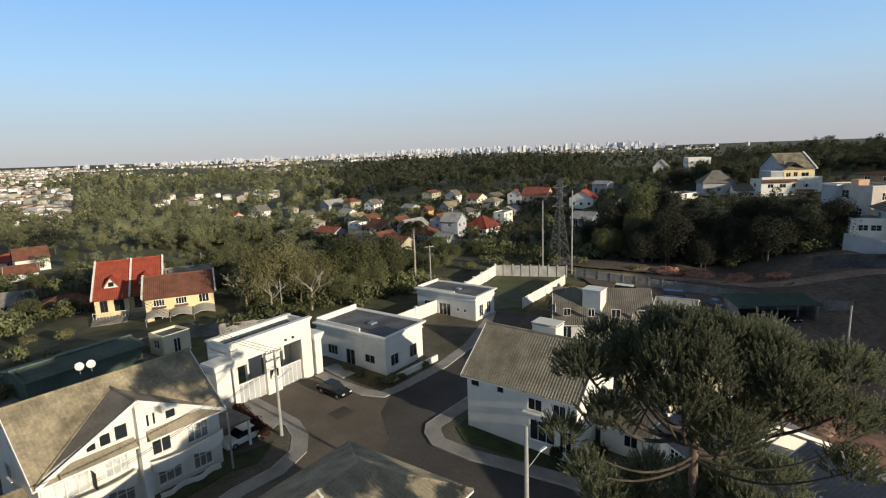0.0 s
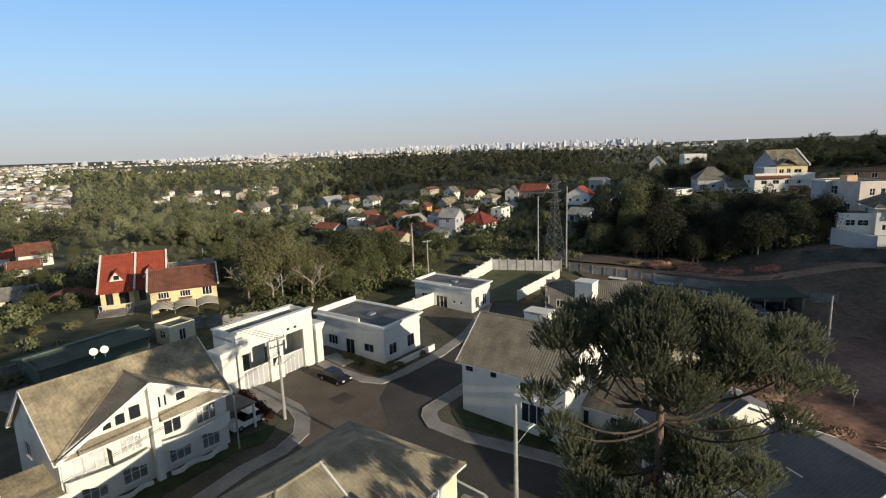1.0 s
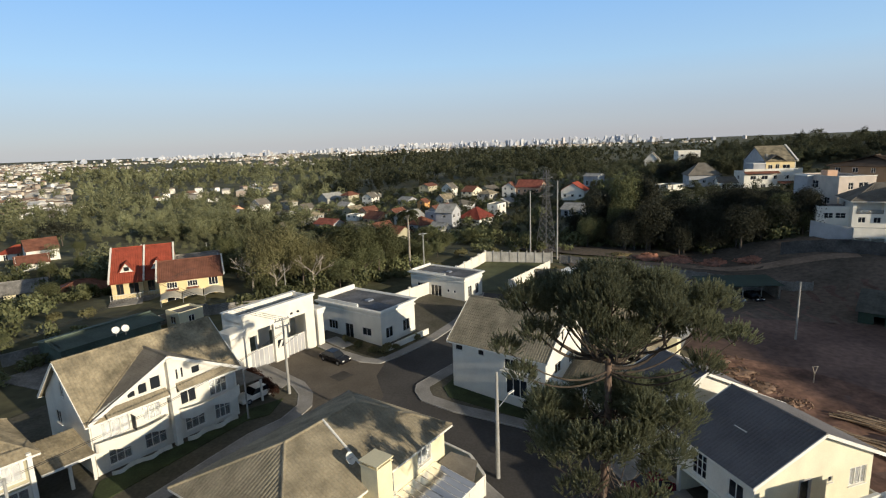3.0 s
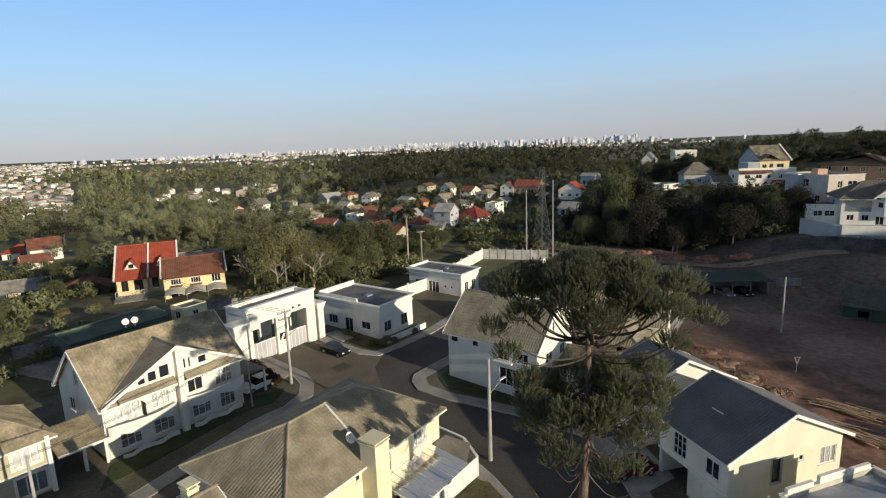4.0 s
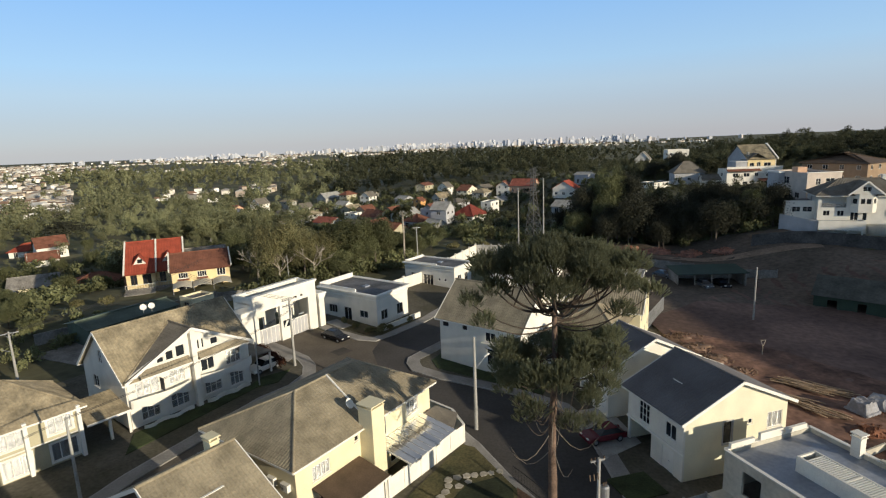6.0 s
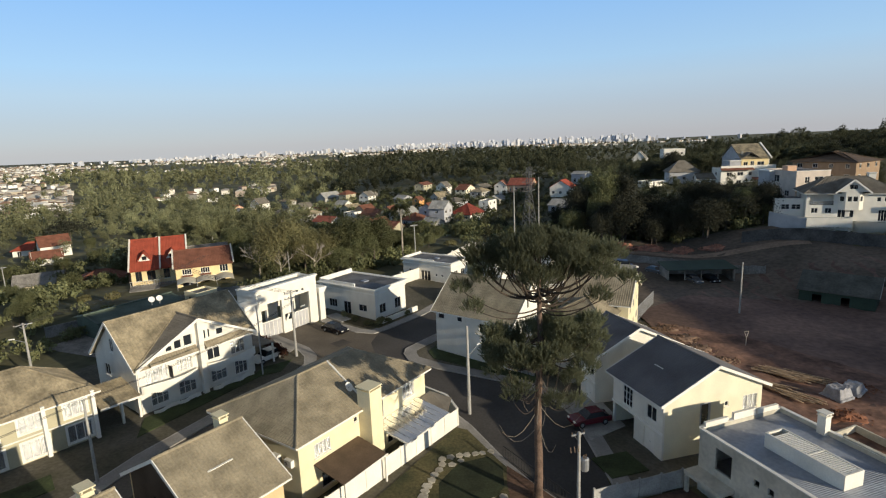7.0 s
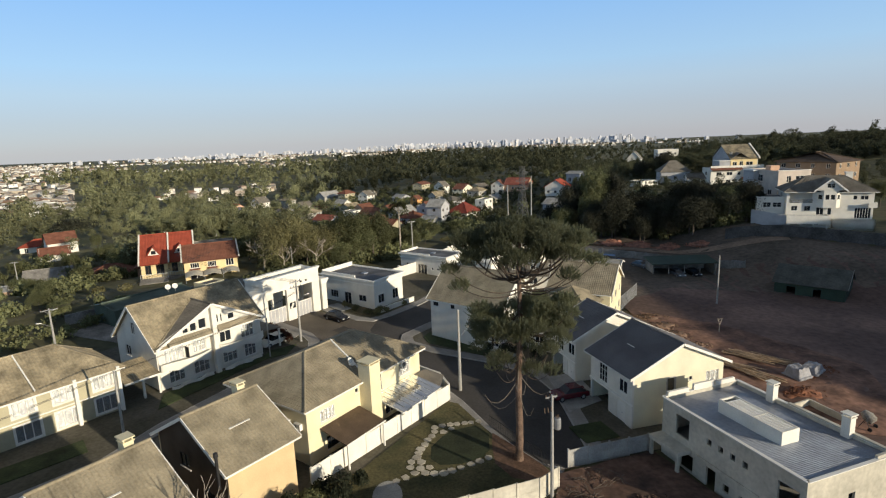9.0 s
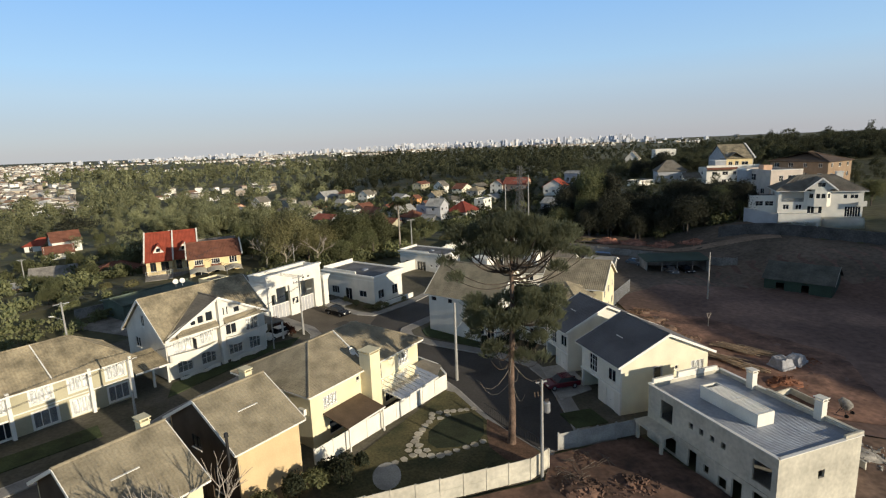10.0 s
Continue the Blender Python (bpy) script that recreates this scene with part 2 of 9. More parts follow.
def gz(x, y):
    """Height of the ground."""
    r = math.hypot(x, y)
    px, py = min(120.0, max(-70.0, x)), min(150.0, max(-30.0, y))
    z = -0.75 - 0.038 * px + 0.015 * (py - 45)
    far = smooth(140, 300, r)
    az = math.atan2(x, max(y, 1.0))
    left = smooth(0.10, -0.30, az)
    z = z * (1 - far) - 4.0 * far
    z -= 12 * left * smooth(105, 168, r) * (1 - 0.3 * smooth(-0.35, -0.6, az) * smooth(190, 225, r))
    z -= (4 + 4 * left) * smooth(250, 650, r) + 9 * (1 - left) * smooth(450, 900, r) + (21 - 3 * left) * smooth(900, 4600, r)
    z -= 3.0 * smooth(120, 160, y) * (1 - smooth(40, 75, x)) * (1 - smooth(350, 600, r)) * smooth(-118, -84, x)
    z -= 2.4 * smooth(-38, -54, x) * smooth(70, 86, y) * (1 - smooth(125, 165, y))
    # hill with houses, on the right
    z += 25 * smooth(0, 230, (x - 104) * 0.85 + (y - 100) * 0.30) * smooth(40, 90, y) * (1 - 0.75 * smooth(260, 700, y)) * (1 - 0.55 * smooth(260, 430, r) * (1 - smooth(0.36, 0.62, az)))
    s = (x - 80) * 0.65 + (y - 101) * 0.76
    z += (5.6 * smooth(-34, -2, s) + 1.8 * smooth(0, 6, s)) * smooth(66, 90, x) * (1 - smooth(240, 420, r)) * smooth(30, 62, y)
    # unseen rise on the east, added to cast shade over the plot
    z += 35 * smooth(92, 150, x) * (1 - smooth(20, 75, y)) * smooth(-110, -40, y)
    return z


# mesh helpers
def V3(*p):
    return Vector(p)


def box(bm, x0, y0, z0, x1, y1, z1):
    vs = [bm.verts.new((x, y, z)) for z in (z0, z1) for x, y in ((x0, y0), (x1, y0), (x1, y1), (x0, y1))]
    for f in ((3, 2, 1, 0), (4, 5, 6, 7), (0, 1, 5, 4), (1, 2, 6, 5), (2, 3, 7, 6), (3, 0, 4, 7)):
        bm.faces.new([vs[i] for i in f])
    return vs


def boxm(bm, m, sx, sy, sz):
    """Box of that size centred in x and y, standing on z = 0, placed by the matrix m."""
    vs = box(bm, -sx / 2, -sy / 2, 0, sx / 2, sy / 2, sz)
    bmesh.ops.transform(bm, matrix=m, verts=vs)
    return vs


def beam(bm, a, b, w, h, up=(0, 0, 1)):
    """A bar of section w x h from a to b."""
    a, b = Vector(a), Vector(b)
    d = (b - a).normalized()
    s = d.cross(Vector(up))
    s = s.normalized() if s.length > 1e-4 else Vector((1, 0, 0))
    u = s.cross(d)
    vs = [bm.verts.new(p + s * i * w / 2 + u * j * h / 2) for p in (a, b) for i, j in ((-1, -1), (1, -1), (1, 1), (-1, 1))]
    for f in ((3, 2, 1, 0), (4, 5, 6, 7), (0, 1, 5, 4), (1, 2, 6, 5), (2, 3, 7, 6), (3, 0, 4, 7)):
        bm.faces.new([vs[i] for i in f])


def tube(bm, pts, radii, n=8, cap=True):
    """A round bar along points with a radius at each."""
    rings, prev = [], None
    for i, p in enumerate(pts):
        p = Vector(p)
        d = (Vector(pts[min(i + 1, len(pts) - 1)]) - Vector(pts[max(i - 1, 0)])).normalized()
        ref = Vector((0, 0, 1)) if abs(d.z) < 0.95 else Vector((1, 0, 0))
        s = d.cross(ref).normalized()
        if prev is not None and s.dot(prev) < 0:
            s = -s
        prev = s
        u = s.cross(d)
        rings.append([bm.verts.new(p + (s * math.cos(2 * math.pi * k / n) + u * math.sin(2 * math.pi * k / n)) * radii[i]) for k in range(n)])
    for r0, r1 in zip(rings, rings[1:]):
        for k in range(n):
            bm.faces.new((r0[k], r0[(k + 1) % n], r1[(k + 1) % n], r1[k]))
    if cap:
        bm.faces.new(rings[0][::-1])
        bm.faces.new(rings[-1])


def prism(bm, pts, z0, z1):
    """Upright prism over a plan polygon; z0, z1 numbers or functions of x, y."""
    f0 = z0 if callable(z0) else (lambda x, y: z0)
    f1 = z1 if callable(z1) else (lambda x, y: z1)
    lo = [bm.verts.new((x, y, f0(x, y))) for x, y in pts]
    hi = [bm.verts.new((x, y, f1(x, y))) for x, y in pts]
    n = len(pts)
    area = sum(pts[i][0] * pts[(i + 1) % n][1] - pts[(i + 1) % n][0] * pts[i][1] for i in range(n))
    bm.faces.new(hi if area > 0 else hi[::-1])
    bm.faces.new(lo[::-1] if area > 0 else lo)
    for i in range(n):
        q = (lo[i], lo[(i + 1) % n], hi[(i + 1) % n], hi[i])
        bm.faces.new(q if area > 0 else q[::-1])


def part(name, bm, material, parent, label="", smooth_faces=False, bevel=0.0):
    """One mesh object under a thing or a part."""
    if bevel:
        es = [e for e in bm.edges if len(e.link_faces) == 2 and e.calc_face_angle(0) > 0.6]
        bmesh.ops.bevel(bm, geom=es, offset=bevel, segments=1, affect="EDGES", clamp_overlap=True)
    me = bpy.data.meshes.new(name)
    bm.to_mesh(me)
    bm.free()
    if smooth_faces:
        me.shade_smooth()
    me.materials.append(material)
    ob = new(name, me)
    ob.parent = parent
    return tagged(ob, label)


def thing(name, m, label, category, group="", kind=""):
    """An empty at the thing's base, which parents its parts."""
    ob = new(name)
    ob.matrix_world = m
    ob.empty_display_size = 0.3
    return tagged(ob, label, category, group, kind)


def solo(name, bm, material, m, label, category, group="", kind="", smooth_faces=False, bevel=0.0):
    """A thing of one mesh."""
    ob = part(name, bm, material, None, label, smooth_faces, bevel)
    ob.matrix_world = m
    return tagged(ob, label, category, group, kind)


def raw_mesh(name, verts, faces, material, parent=None, label=""):
    me = bpy.data.meshes.new(name)
    me.from_pydata(verts, [], faces)
    me.materials.append(material)
    ob = new(name, me)
    ob.parent = parent
    return tagged(ob, label)


# building helpers
def faces_of(L, W):
    """Wall frames of a rectangular plan: corner, direction along the wall, outward normal, length."""
    return {"front": (V3(0, 0, 0), V3(1, 0, 0), V3(0, -1, 0), L), "right": (V3(L, 0, 0), V3(0, 1, 0), V3(1, 0, 0), W),
            "back": (V3(L, W, 0), V3(-1, 0, 0), V3(0, 1, 0), L), "left": (V3(0, W, 0), V3(0, -1, 0), V3(-1, 0, 0), W)}


def wall(parent, fr, height, material, holes=(), apex=None, th=0.2, z0=-0.6, inset=0.0, name="wall"):
    """A wall with openings (u, z, w, h) cut through it; apex: the top of a gable above its middle."""
    O, U, N, ln = fr
    top = apex or height
    us = sorted({inset, ln - inset, *[h[0] for h in holes], *[h[0] + h[2] for h in holes]})
    zs = sorted({z0, top, *[h[1] for h in holes], *[h[1] + h[3] for h in holes]})
    us = [u for u in us if inset - 1e-6 <= u <= ln - inset + 1e-6]
    zs = [z for z in zs if z0 - 1e-6 <= z <= top + 1e-6]
    bm = bmesh.new()
    grid = {(i, j): bm.verts.new(O + U * u + V3(0, 0, z)) for i, u in enumerate(us) for j, z in enumerate(zs)}
    for i in range(len(us) - 1):
        for j in range(len(zs) - 1):
            cu, cz = (us[i] + us[i + 1]) / 2, (zs[j] + zs[j + 1]) / 2
            if not any(h[0] < cu < h[0] + h[2] and h[1] < cz < h[1] + h[3] for h in holes):
                bm.faces.new((grid[i, j], grid[i + 1, j], grid[i + 1, j + 1], grid[i, j + 1]))
    if apex:
        for s in (-1, 1):
            pn = (U * s * (apex - height) + V3(0, 0, ln / 2)).normalized()
            bmesh.ops.bisect_plane(bm, geom=bm.verts[:] + bm.edges[:] + bm.faces[:], plane_co=O + U * ln / 2 + V3(0, 0, apex), plane_no=pn, clear_outer=True)
    r = bmesh.ops.extrude_face_region(bm, geom=bm.faces[:])
    bmesh.ops.translate(bm, vec=-N * th, verts=[v for v in r["geom"] if isinstance(v, bmesh.types.BMVert)])
    for v in [v for v in bm.verts if not v.link_faces]:
        bm.verts.remove(v)
    bmesh.ops.recalc_face_normals(bm, faces=bm.faces)
    return part(name, bm, material, parent)


def fbox(bm, fr, u0, z0, u1, z1, d0, d1):
    """Box on a wall frame: from u0 to u1 along, z0 to z1 up, d0 to d1 outwards."""
    O, U, N, _ = fr
    vs = [bm.verts.new(O + U * u + N * d + V3(0, 0, z)) for z in (z0, z1) for u, d in ((u0, d0), (u1, d0), (u1, d1), (u0, d1))]
    for f in ((3, 2, 1, 0), (4, 5, 6, 7), (0, 1, 5, 4), (1, 2, 6, 5), (2, 3, 7, 6), (3, 0, 4, 7)):
        bm.faces.new([vs[i] for i in f])
    bmesh.ops.recalc_face_normals(bm, faces=bm.faces)


def fring(fr, u0, z0, u1, z1, t, d0, d1):
    """A closed frame of width t on a wall frame, in one piece."""
    O, U, N, _ = fr
    bm = bmesh.new()
    R = [[bm.verts.new(O + U * u + N * d + V3(0, 0, z)) for u, z in ((u0 + e, z0 + e), (u1 - e, z0 + e), (u1 - e, z1 - e), (u0 + e, z1 - e))] for e, d in ((0, d0), (0, d1), (t, d1), (t, d0))]
    for i in range(4):
        a, b = R[i], R[(i + 1) % 4]
        for k in range(4):
            bm.faces.new((a[k], a[(k + 1) % 4], b[(k + 1) % 4], b[k]))
    bmesh.ops.recalc_face_normals(bm, faces=bm.faces)
    return bm


def ring(x0, y0, x1, y1, t, z0, z1):
    """A rectangular band round a plan, in one piece; t: its width outwards."""
    bm = bmesh.new()
    R = [[bm.verts.new((x, y, z)) for x, y in ((x0 - e, y0 - e), (x1 + e, y0 - e), (x1 + e, y1 + e), (x0 - e, y1 + e))] for e, z in ((0, z0), (t, z0), (t, z1), (0, z1))]
    for i in range(4):
        a, b = R[i], R[(i + 1) % 4]
        for k in range(4):
            bm.faces.new((a[k], a[(k + 1) % 4], b[(k + 1) % 4], b[k]))
    bmesh.ops.recalc_face_normals(bm, faces=bm.faces)
    return bm


def window(parent, fr, u, z, w, h, nx=2, ny=1, frame_mat=None, sill=True, curtain=False, surround=0.0, bars=False, name="window"):
    """A framed window set in an opening, with panes, a sill and, where shown, curtains or a grille."""
    fm = frame_mat or M_TRIM
    t, f = 0.06, 0.07
    ob = part(name, fring(fr, u, z, u + w, z + h, t, -0.13, -0.03), fm, parent)
    for i in range(1, nx):
        c = u + w * i / nx
        bm = bmesh.new()
        fbox(bm, fr, c - f / 2, z + t, c + f / 2, z + h - t, -0.125, -0.035)
        part("mullion", bm, fm, ob)
    for j in range(1, ny):
        c = z + h * j / ny
        bm = bmesh.new()
        fbox(bm, fr, u + t, c - 0.02, u + w - t, c + 0.02, -0.12, -0.04)
        part("glazing_bar", bm, fm, ob)
    if surround:
        s = surround
        part("surround", fring(fr, u - s, z - s, u + w + s, z + h + s, s, -0.01, 0.05), fm, ob)
    for i in range(nx):
        bm = bmesh.new()
        fbox(bm, fr, u + w * i / nx + 0.03, z + 0.05, u + w * (i + 1) / nx - 0.03, z + h - 0.05, -0.095, -0.075)
        pn = part("pane", bm, M_GLASS if not curtain else M_CLEAR, ob)
        pn.visible_shadow = not curtain
    if curtain:
        bm = bmesh.new()
        O, U, N, _ = fr
        n = 14
        cols = [[bm.verts.new(O + U * (u + w * k / n) - N * (0.2 + 0.025 * math.sin(k * 2.1)) + V3(0, 0, zz)) for zz in (z, z + h)] for k in range(n + 1)]
        for a, b in zip(cols, cols[1:]):
            bm.faces.new((a[0], b[0], b[1], a[1]))
        part("curtain", bm, M_CURT, ob)
    if sill:
        bm = bmesh.new()
        fbox(bm, fr, u - 0.08, z - 0.07, u + w + 0.08, z - 0.005, -0.02, 0.09)
        part("sill", bm, M_TRIM, ob)
    if bars:
        bm = bmesh.new()
        k = int(w / 0.16)
        for i in range(k + 1):
            c = u + w * i / k
            fbox(bm, fr, c - 0.012, z, c + 0.012, z + h, 0.02, 0.045)
        for zz in (z + 0.1, z + h / 2, z + h - 0.1):
            fbox(bm, fr, u, zz - 0.012, u + w, zz + 0.012, 0.01, 0.03)
        part("grille", bm, M_IRON, ob)
    return ob


def door(parent, fr, u, z, w, h, material, panels=2):
    bm = bmesh.new()
    fbox(bm, fr, u, z, u + w, z + h, -0.14, -0.08)
    ob = part("door", bm, material, parent)
    for i in range(panels):
        a, b = u + w * i / panels + 0.1, u + w * (i + 1) / panels - 0.1
        for z0, z1 in ((z + 0.15, z + h * 0.45), (z + h * 0.5, z + h - 0.12)):
            bm = bmesh.new()
            fbox(bm, fr, a, z0, b, z1, -0.085, -0.06)
            part("door_panel", bm, material, ob)
    bm = bmesh.new()
    fbox(bm, fr, u + w * 0.5 + 0.05, z + 1.0, u + w * 0.5 + 0.17, z + 1.04, -0.08, -0.03)
    part("door_handle", bm, M_GALV, ob)
    return ob


def roof_plane(parent, pts, material, rib=0.30, course=0.40, amp=0.05, th=0.13, name="roof_slope", tiled=True):
    """A roof slope over a convex polygon: a slab, and on it courses of rolled tiles."""
    pts = [Vector(p) for p in pts]
    n = (pts[1] - pts[0]).cross(pts[2] - pts[0]).normalized()
    if n.z < 0:
        pts, n = pts[::-1], -n
    u = V3(0, 0, 1).cross(n).normalized()
    v = n.cross(u)
    bm = bmesh.new()
    hi = [bm.verts.new(p) for p in pts]
    lo = [bm.verts.new(p - n * th) for p in pts]
    bm.faces.new(hi)
    bm.faces.new(lo[::-1])
    for i in range(len(pts)):
        j = (i + 1) % len(pts)
        bm.faces.new((lo[i], lo[j], hi[j], hi[i]))
    slab = part(name, bm, material, parent)
    if not tiled:
        return slab
    o = pts[0]
    us, vs = [(p - o).dot(u) for p in pts], [(p - o).dot(v) for p in pts]
    u0, u1, v0, v1 = min(us), max(us), min(vs), max(vs)
    prof = ((0.0, 0.0), (0.25, 0.75), (0.5, 1.0), (0.75, 0.75))
    cols = [(u0 + rib * (k + a), b) for k in range(int((u1 - u0) / rib) + 1) for a, b in prof if u0 + rib * (k + a) < u1] + [(u1, 0.0)]
    rows = []
    k = 0
    while v0 + course * k < v1:
        rows += [(v0 + course * k, 0.026), (min(v1, v0 + course * (k + 1) - 0.02), 0.010)]
        k += 1
    jig = random.Random(int(abs(u0 * 37 + v1 * 91)) % 997)
    off = [[jig.uniform(-0.006, 0.006) for _ in rows] for _ in cols]
    bm = bmesh.new()
    g = [[bm.verts.new(o + u * cu + v * cv + n * (0.005 + cb * amp + ch + off[i][j])) for j, (cv, ch) in enumerate(rows)] for i, (cu, cb) in enumerate(cols)]
    for i in range(len(cols) - 1):
        for j in range(len(rows) - 1):
            bm.faces.new((g[i][j], g[i + 1][j], g[i + 1][j + 1], g[i][j + 1]))
    c = sum(pts, Vector()) / len(pts)
    for i in range(len(pts)):
        a, b = pts[i], pts[(i + 1) % len(pts)]
        pn = (b - a).cross(n).normalized()
        if pn.dot(c - a) > 0:
            pn = -pn
        if max(((p - a).dot(pn)) for p in (o + u * x + v * y for x in (u0, u1) for y in (v0, v1))) > 0.02:
            bmesh.ops.bisect_plane(bm, geom=bm.verts[:] + bm.edges[:] + bm.faces[:], plane_co=a, plane_no=pn, clear_outer=True)
    ob = part("tiles", bm, material, slab)
    ob["kind"] = "stuff"
    return slab


def caps(parent, a, b, material, r=0.13, name="ridge_cap"):
    """Overlapping ridge tiles from a to b."""
    a, b = Vector(a), Vector(b)
    ln = (b - a).length
    n = max(1, int(ln / 0.42))
    bm = bmesh.new()
    for k in range(n):
        p, q = a.lerp(b, k / n), a.lerp(b, (k + 1.08) / n)
        tube(bm, [p, q], [r * 1.08, r * 0.94], 8)
    ob = part(name, bm, material, parent)
    ob["kind"] = "stuff"
    return ob


def trim_beam(parent, a, b, w=0.06, h=0.22, material=None, name="fascia"):
    bm = bmesh.new()
    beam(bm, a, b, w, h)
    return part(name, bm, material or M_TRIM, parent)


def downpipe(parent, p, z0, z1):
    bm = bmesh.new()
    tube(bm, [(p[0], p[1], z0), (p[0], p[1], z1)], [0.05, 0.05], 8)
    return part("downpipe", bm, M_TRIM, parent)


def gable_roof(root, L, W, he, hr, mt, o=0.5, og=0.4, trim=True, tiled=True, rib=0.30):
    sl = (hr - he) / (W / 2)
    ze = he - o * sl
    for s in (0, 1):
        y0, ym = (-o, W / 2) if s == 0 else (W + o, W / 2)
        roof_plane(root, [(-og, y0, ze), (L + og, y0, ze), (L + og, ym, hr), (-og, ym, hr)], mt, tiled=tiled, rib=rib)
        if trim:
            for x in (-og, L + og):
                trim_beam(root, (x, y0, ze - 0.04), (x, ym, hr - 0.04), 0.07, 0.26, name="bargeboard")
            trim_beam(root, (-og, y0, ze - 0.09), (L + og, y0, ze - 0.09), 0.10, 0.14, name="gutter")
    caps(root, (-og, W / 2, hr + 0.05), (L + og, W / 2, hr + 0.05), mt)


def hip_roof(root, L, W, he, hr, mt, o=0.5, ha=None, hb=None, trim=True, tiled=True):
    """Hipped roof; ha, hb: run of the hips at the two ends (0: a gable)."""
    ha = W / 2 if ha is None else ha
    hb = W / 2 if hb is None else hb
    sl = (hr - he) / (W / 2)
    ze = he - o * sl
    a, b = (ha, W / 2, hr), (L - hb, W / 2, hr)
    c = [(-o, -o, ze), (L + o, -o, ze), (L + o, W + o, ze), (-o, W + o, ze)]
    roof_plane(root, [c[0], c[1], b, a], mt, tiled=tiled)
    roof_plane(root, [c[2], c[3], a, b], mt, tiled=tiled)
    roof_plane(root, [c[1], c[2], b], mt, tiled=tiled)
    roof_plane(root, [c[3], c[0], a], mt, tiled=tiled)
    for p, q in ((a, b), (c[0], a), (c[3], a), (c[1], b), (c[2], b)):
        caps(root, V3(*p) + V3(0, 0, 0.04), V3(*q) + V3(0, 0, 0.04), mt, 0.11, "ridge_cap" if p is a else "hip_cap")
    if trim:
        for i in range(4):
            p, q = V3(*c[i]), V3(*c[(i + 1) % 4])
            trim_beam(root, p - V3(0, 0, 0.09), q - V3(0, 0, 0.09), 0.10, 0.15, name="gutter")


def slab_floor(root, L, W, z, th=0.2, name="floor_slab", material=None):
    bm = bmesh.new()
    box(bm, 0.21, 0.21, z, L - 0.21, W - 0.21, z + th)
    return part(name, bm, material or M_CONC, root)


def walls4(root, L, W, he, material, wins, apex=None, gables=("left", "right"), frame_mat=None):
    """Four walls with their windows. wins: {side: [(u, z, w, h, options)]}."""
    fr = faces_of(L, W)
    for side in ("front", "right", "back", "left"):
        ws = wins.get(side, [])
        wall(root, fr[side], he, material, [w[:4] for w in ws], apex if apex and side in gables else None, inset=0.2 if side in ("left", "right") else 0.0)
        for w in ws:
            opt = dict(w[4]) if len(w) > 4 else {}
            kind = opt.pop("type", "window")
            if kind == "door":
                door(root, fr[side], *w[:4], opt.pop("mat", M_TRIM), opt.pop("panels", 2))
            elif kind == "window":
                window(root, fr[side], *w[:4], frame_mat=opt.pop("frame", frame_mat), **opt)
    slab_floor(root, L, W, -0.15)
    return fr


def dish(root, p, r, aim, name="satellite_dish", on=None):
    """A dish aerial on a short mast."""
    bm = bmesh.new()
    rows = []
    m = Vector(aim).to_track_quat("Z", "Y").to_matrix().to_4x4()
    for i in range(5):
        a = r * i / 4
        rows.append([bm.verts.new(m @ V3(a * math.cos(k * math.pi / 8), a * math.sin(k * math.pi / 8), 0.35 * a * a / r)) for k in range(16 if i else 1)])
    for k in range(16):
        bm.faces.new((rows[0][0], rows[1][k], rows[1][(k + 1) % 16]))
        for i in range(1, 4):
            bm.faces.new((rows[i][k], rows[i + 1][k], rows[i + 1][(k + 1) % 16], rows[i][(k + 1) % 16]))
    r2 = bmesh.ops.extrude_face_region(bm, geom=bm.faces[:])
    bmesh.ops.translate(bm, vec=m.to_3x3() @ V3(0, 0, -0.02), verts=[v for v in r2["geom"] if isinstance(v, bmesh.types.BMVert)])
    bmesh.ops.translate(bm, vec=V3(0, 0, 0.55), verts=bm.verts)
    root2 = thing(name, Matrix.Translation(p), "white dish aerial on a short steel mast on a roof", "aerial", "dish aerials")
    part("reflector", bm, M_TRIM, root2)
    bm = bmesh.new()
    tube(bm, [(0, 0, -0.1), (0, 0, 0.55)], [0.03, 0.03], 6)
    tube(bm, [(0, 0, 0.5), V3(0, 0, 0.55) + Vector(aim).normalized() * r * 0.9], [0.012, 0.012], 5)
    part("mast", bm, M_GALV, root2)
    return root2


def chimney(root, x, y, z0, z1, sx, sy, material, name="chimney"):
    """A rendered chimney with a slab cap on short legs."""
    bm = bmesh.new()
    box(bm, x - sx / 2, y - sy / 2, z0, x + sx / 2, y + sy / 2, z1 - 0.35)
    box(bm, x - sx / 2 - 0.06, y - sy / 2 - 0.06, z1 - 0.35, x + sx / 2 + 0.06, y + sy / 2 + 0.06, z1 - 0.27)
    ob = part(name, bm, material, root)
    bm = bmesh.new()
    for i in (-1, 1):
        for j in (-1, 1):
            box(bm, x + i * (sx / 2 - 0.06) - 0.05, y + j * (sy / 2 - 0.06) - 0.05, z1 - 0.27, x + i * (sx / 2 - 0.06) + 0.05, y + j * (sy / 2 - 0.06) + 0.05, z1 - 0.08)
    box(bm, x - sx / 2 - 0.1, y - sy / 2 - 0.1, z1 - 0.08, x + sx / 2 + 0.1, y + sy / 2 + 0.1, z1)
    part("chimney_cap", bm, material, ob)
    return ob


# ---- ground, roads, pavements ----
def ground_mat():
    """Rough grass, weeds and bare patches."""
    m = mat("rough_ground", (0.125, 0.118, 0.058), var=0.35, big=0.035, fine=0.5, bump=0.6, rough=0.95, tint=(0.06, 0.072, 0.03), mid=(0.10, 0.095, 0.052))
    return m


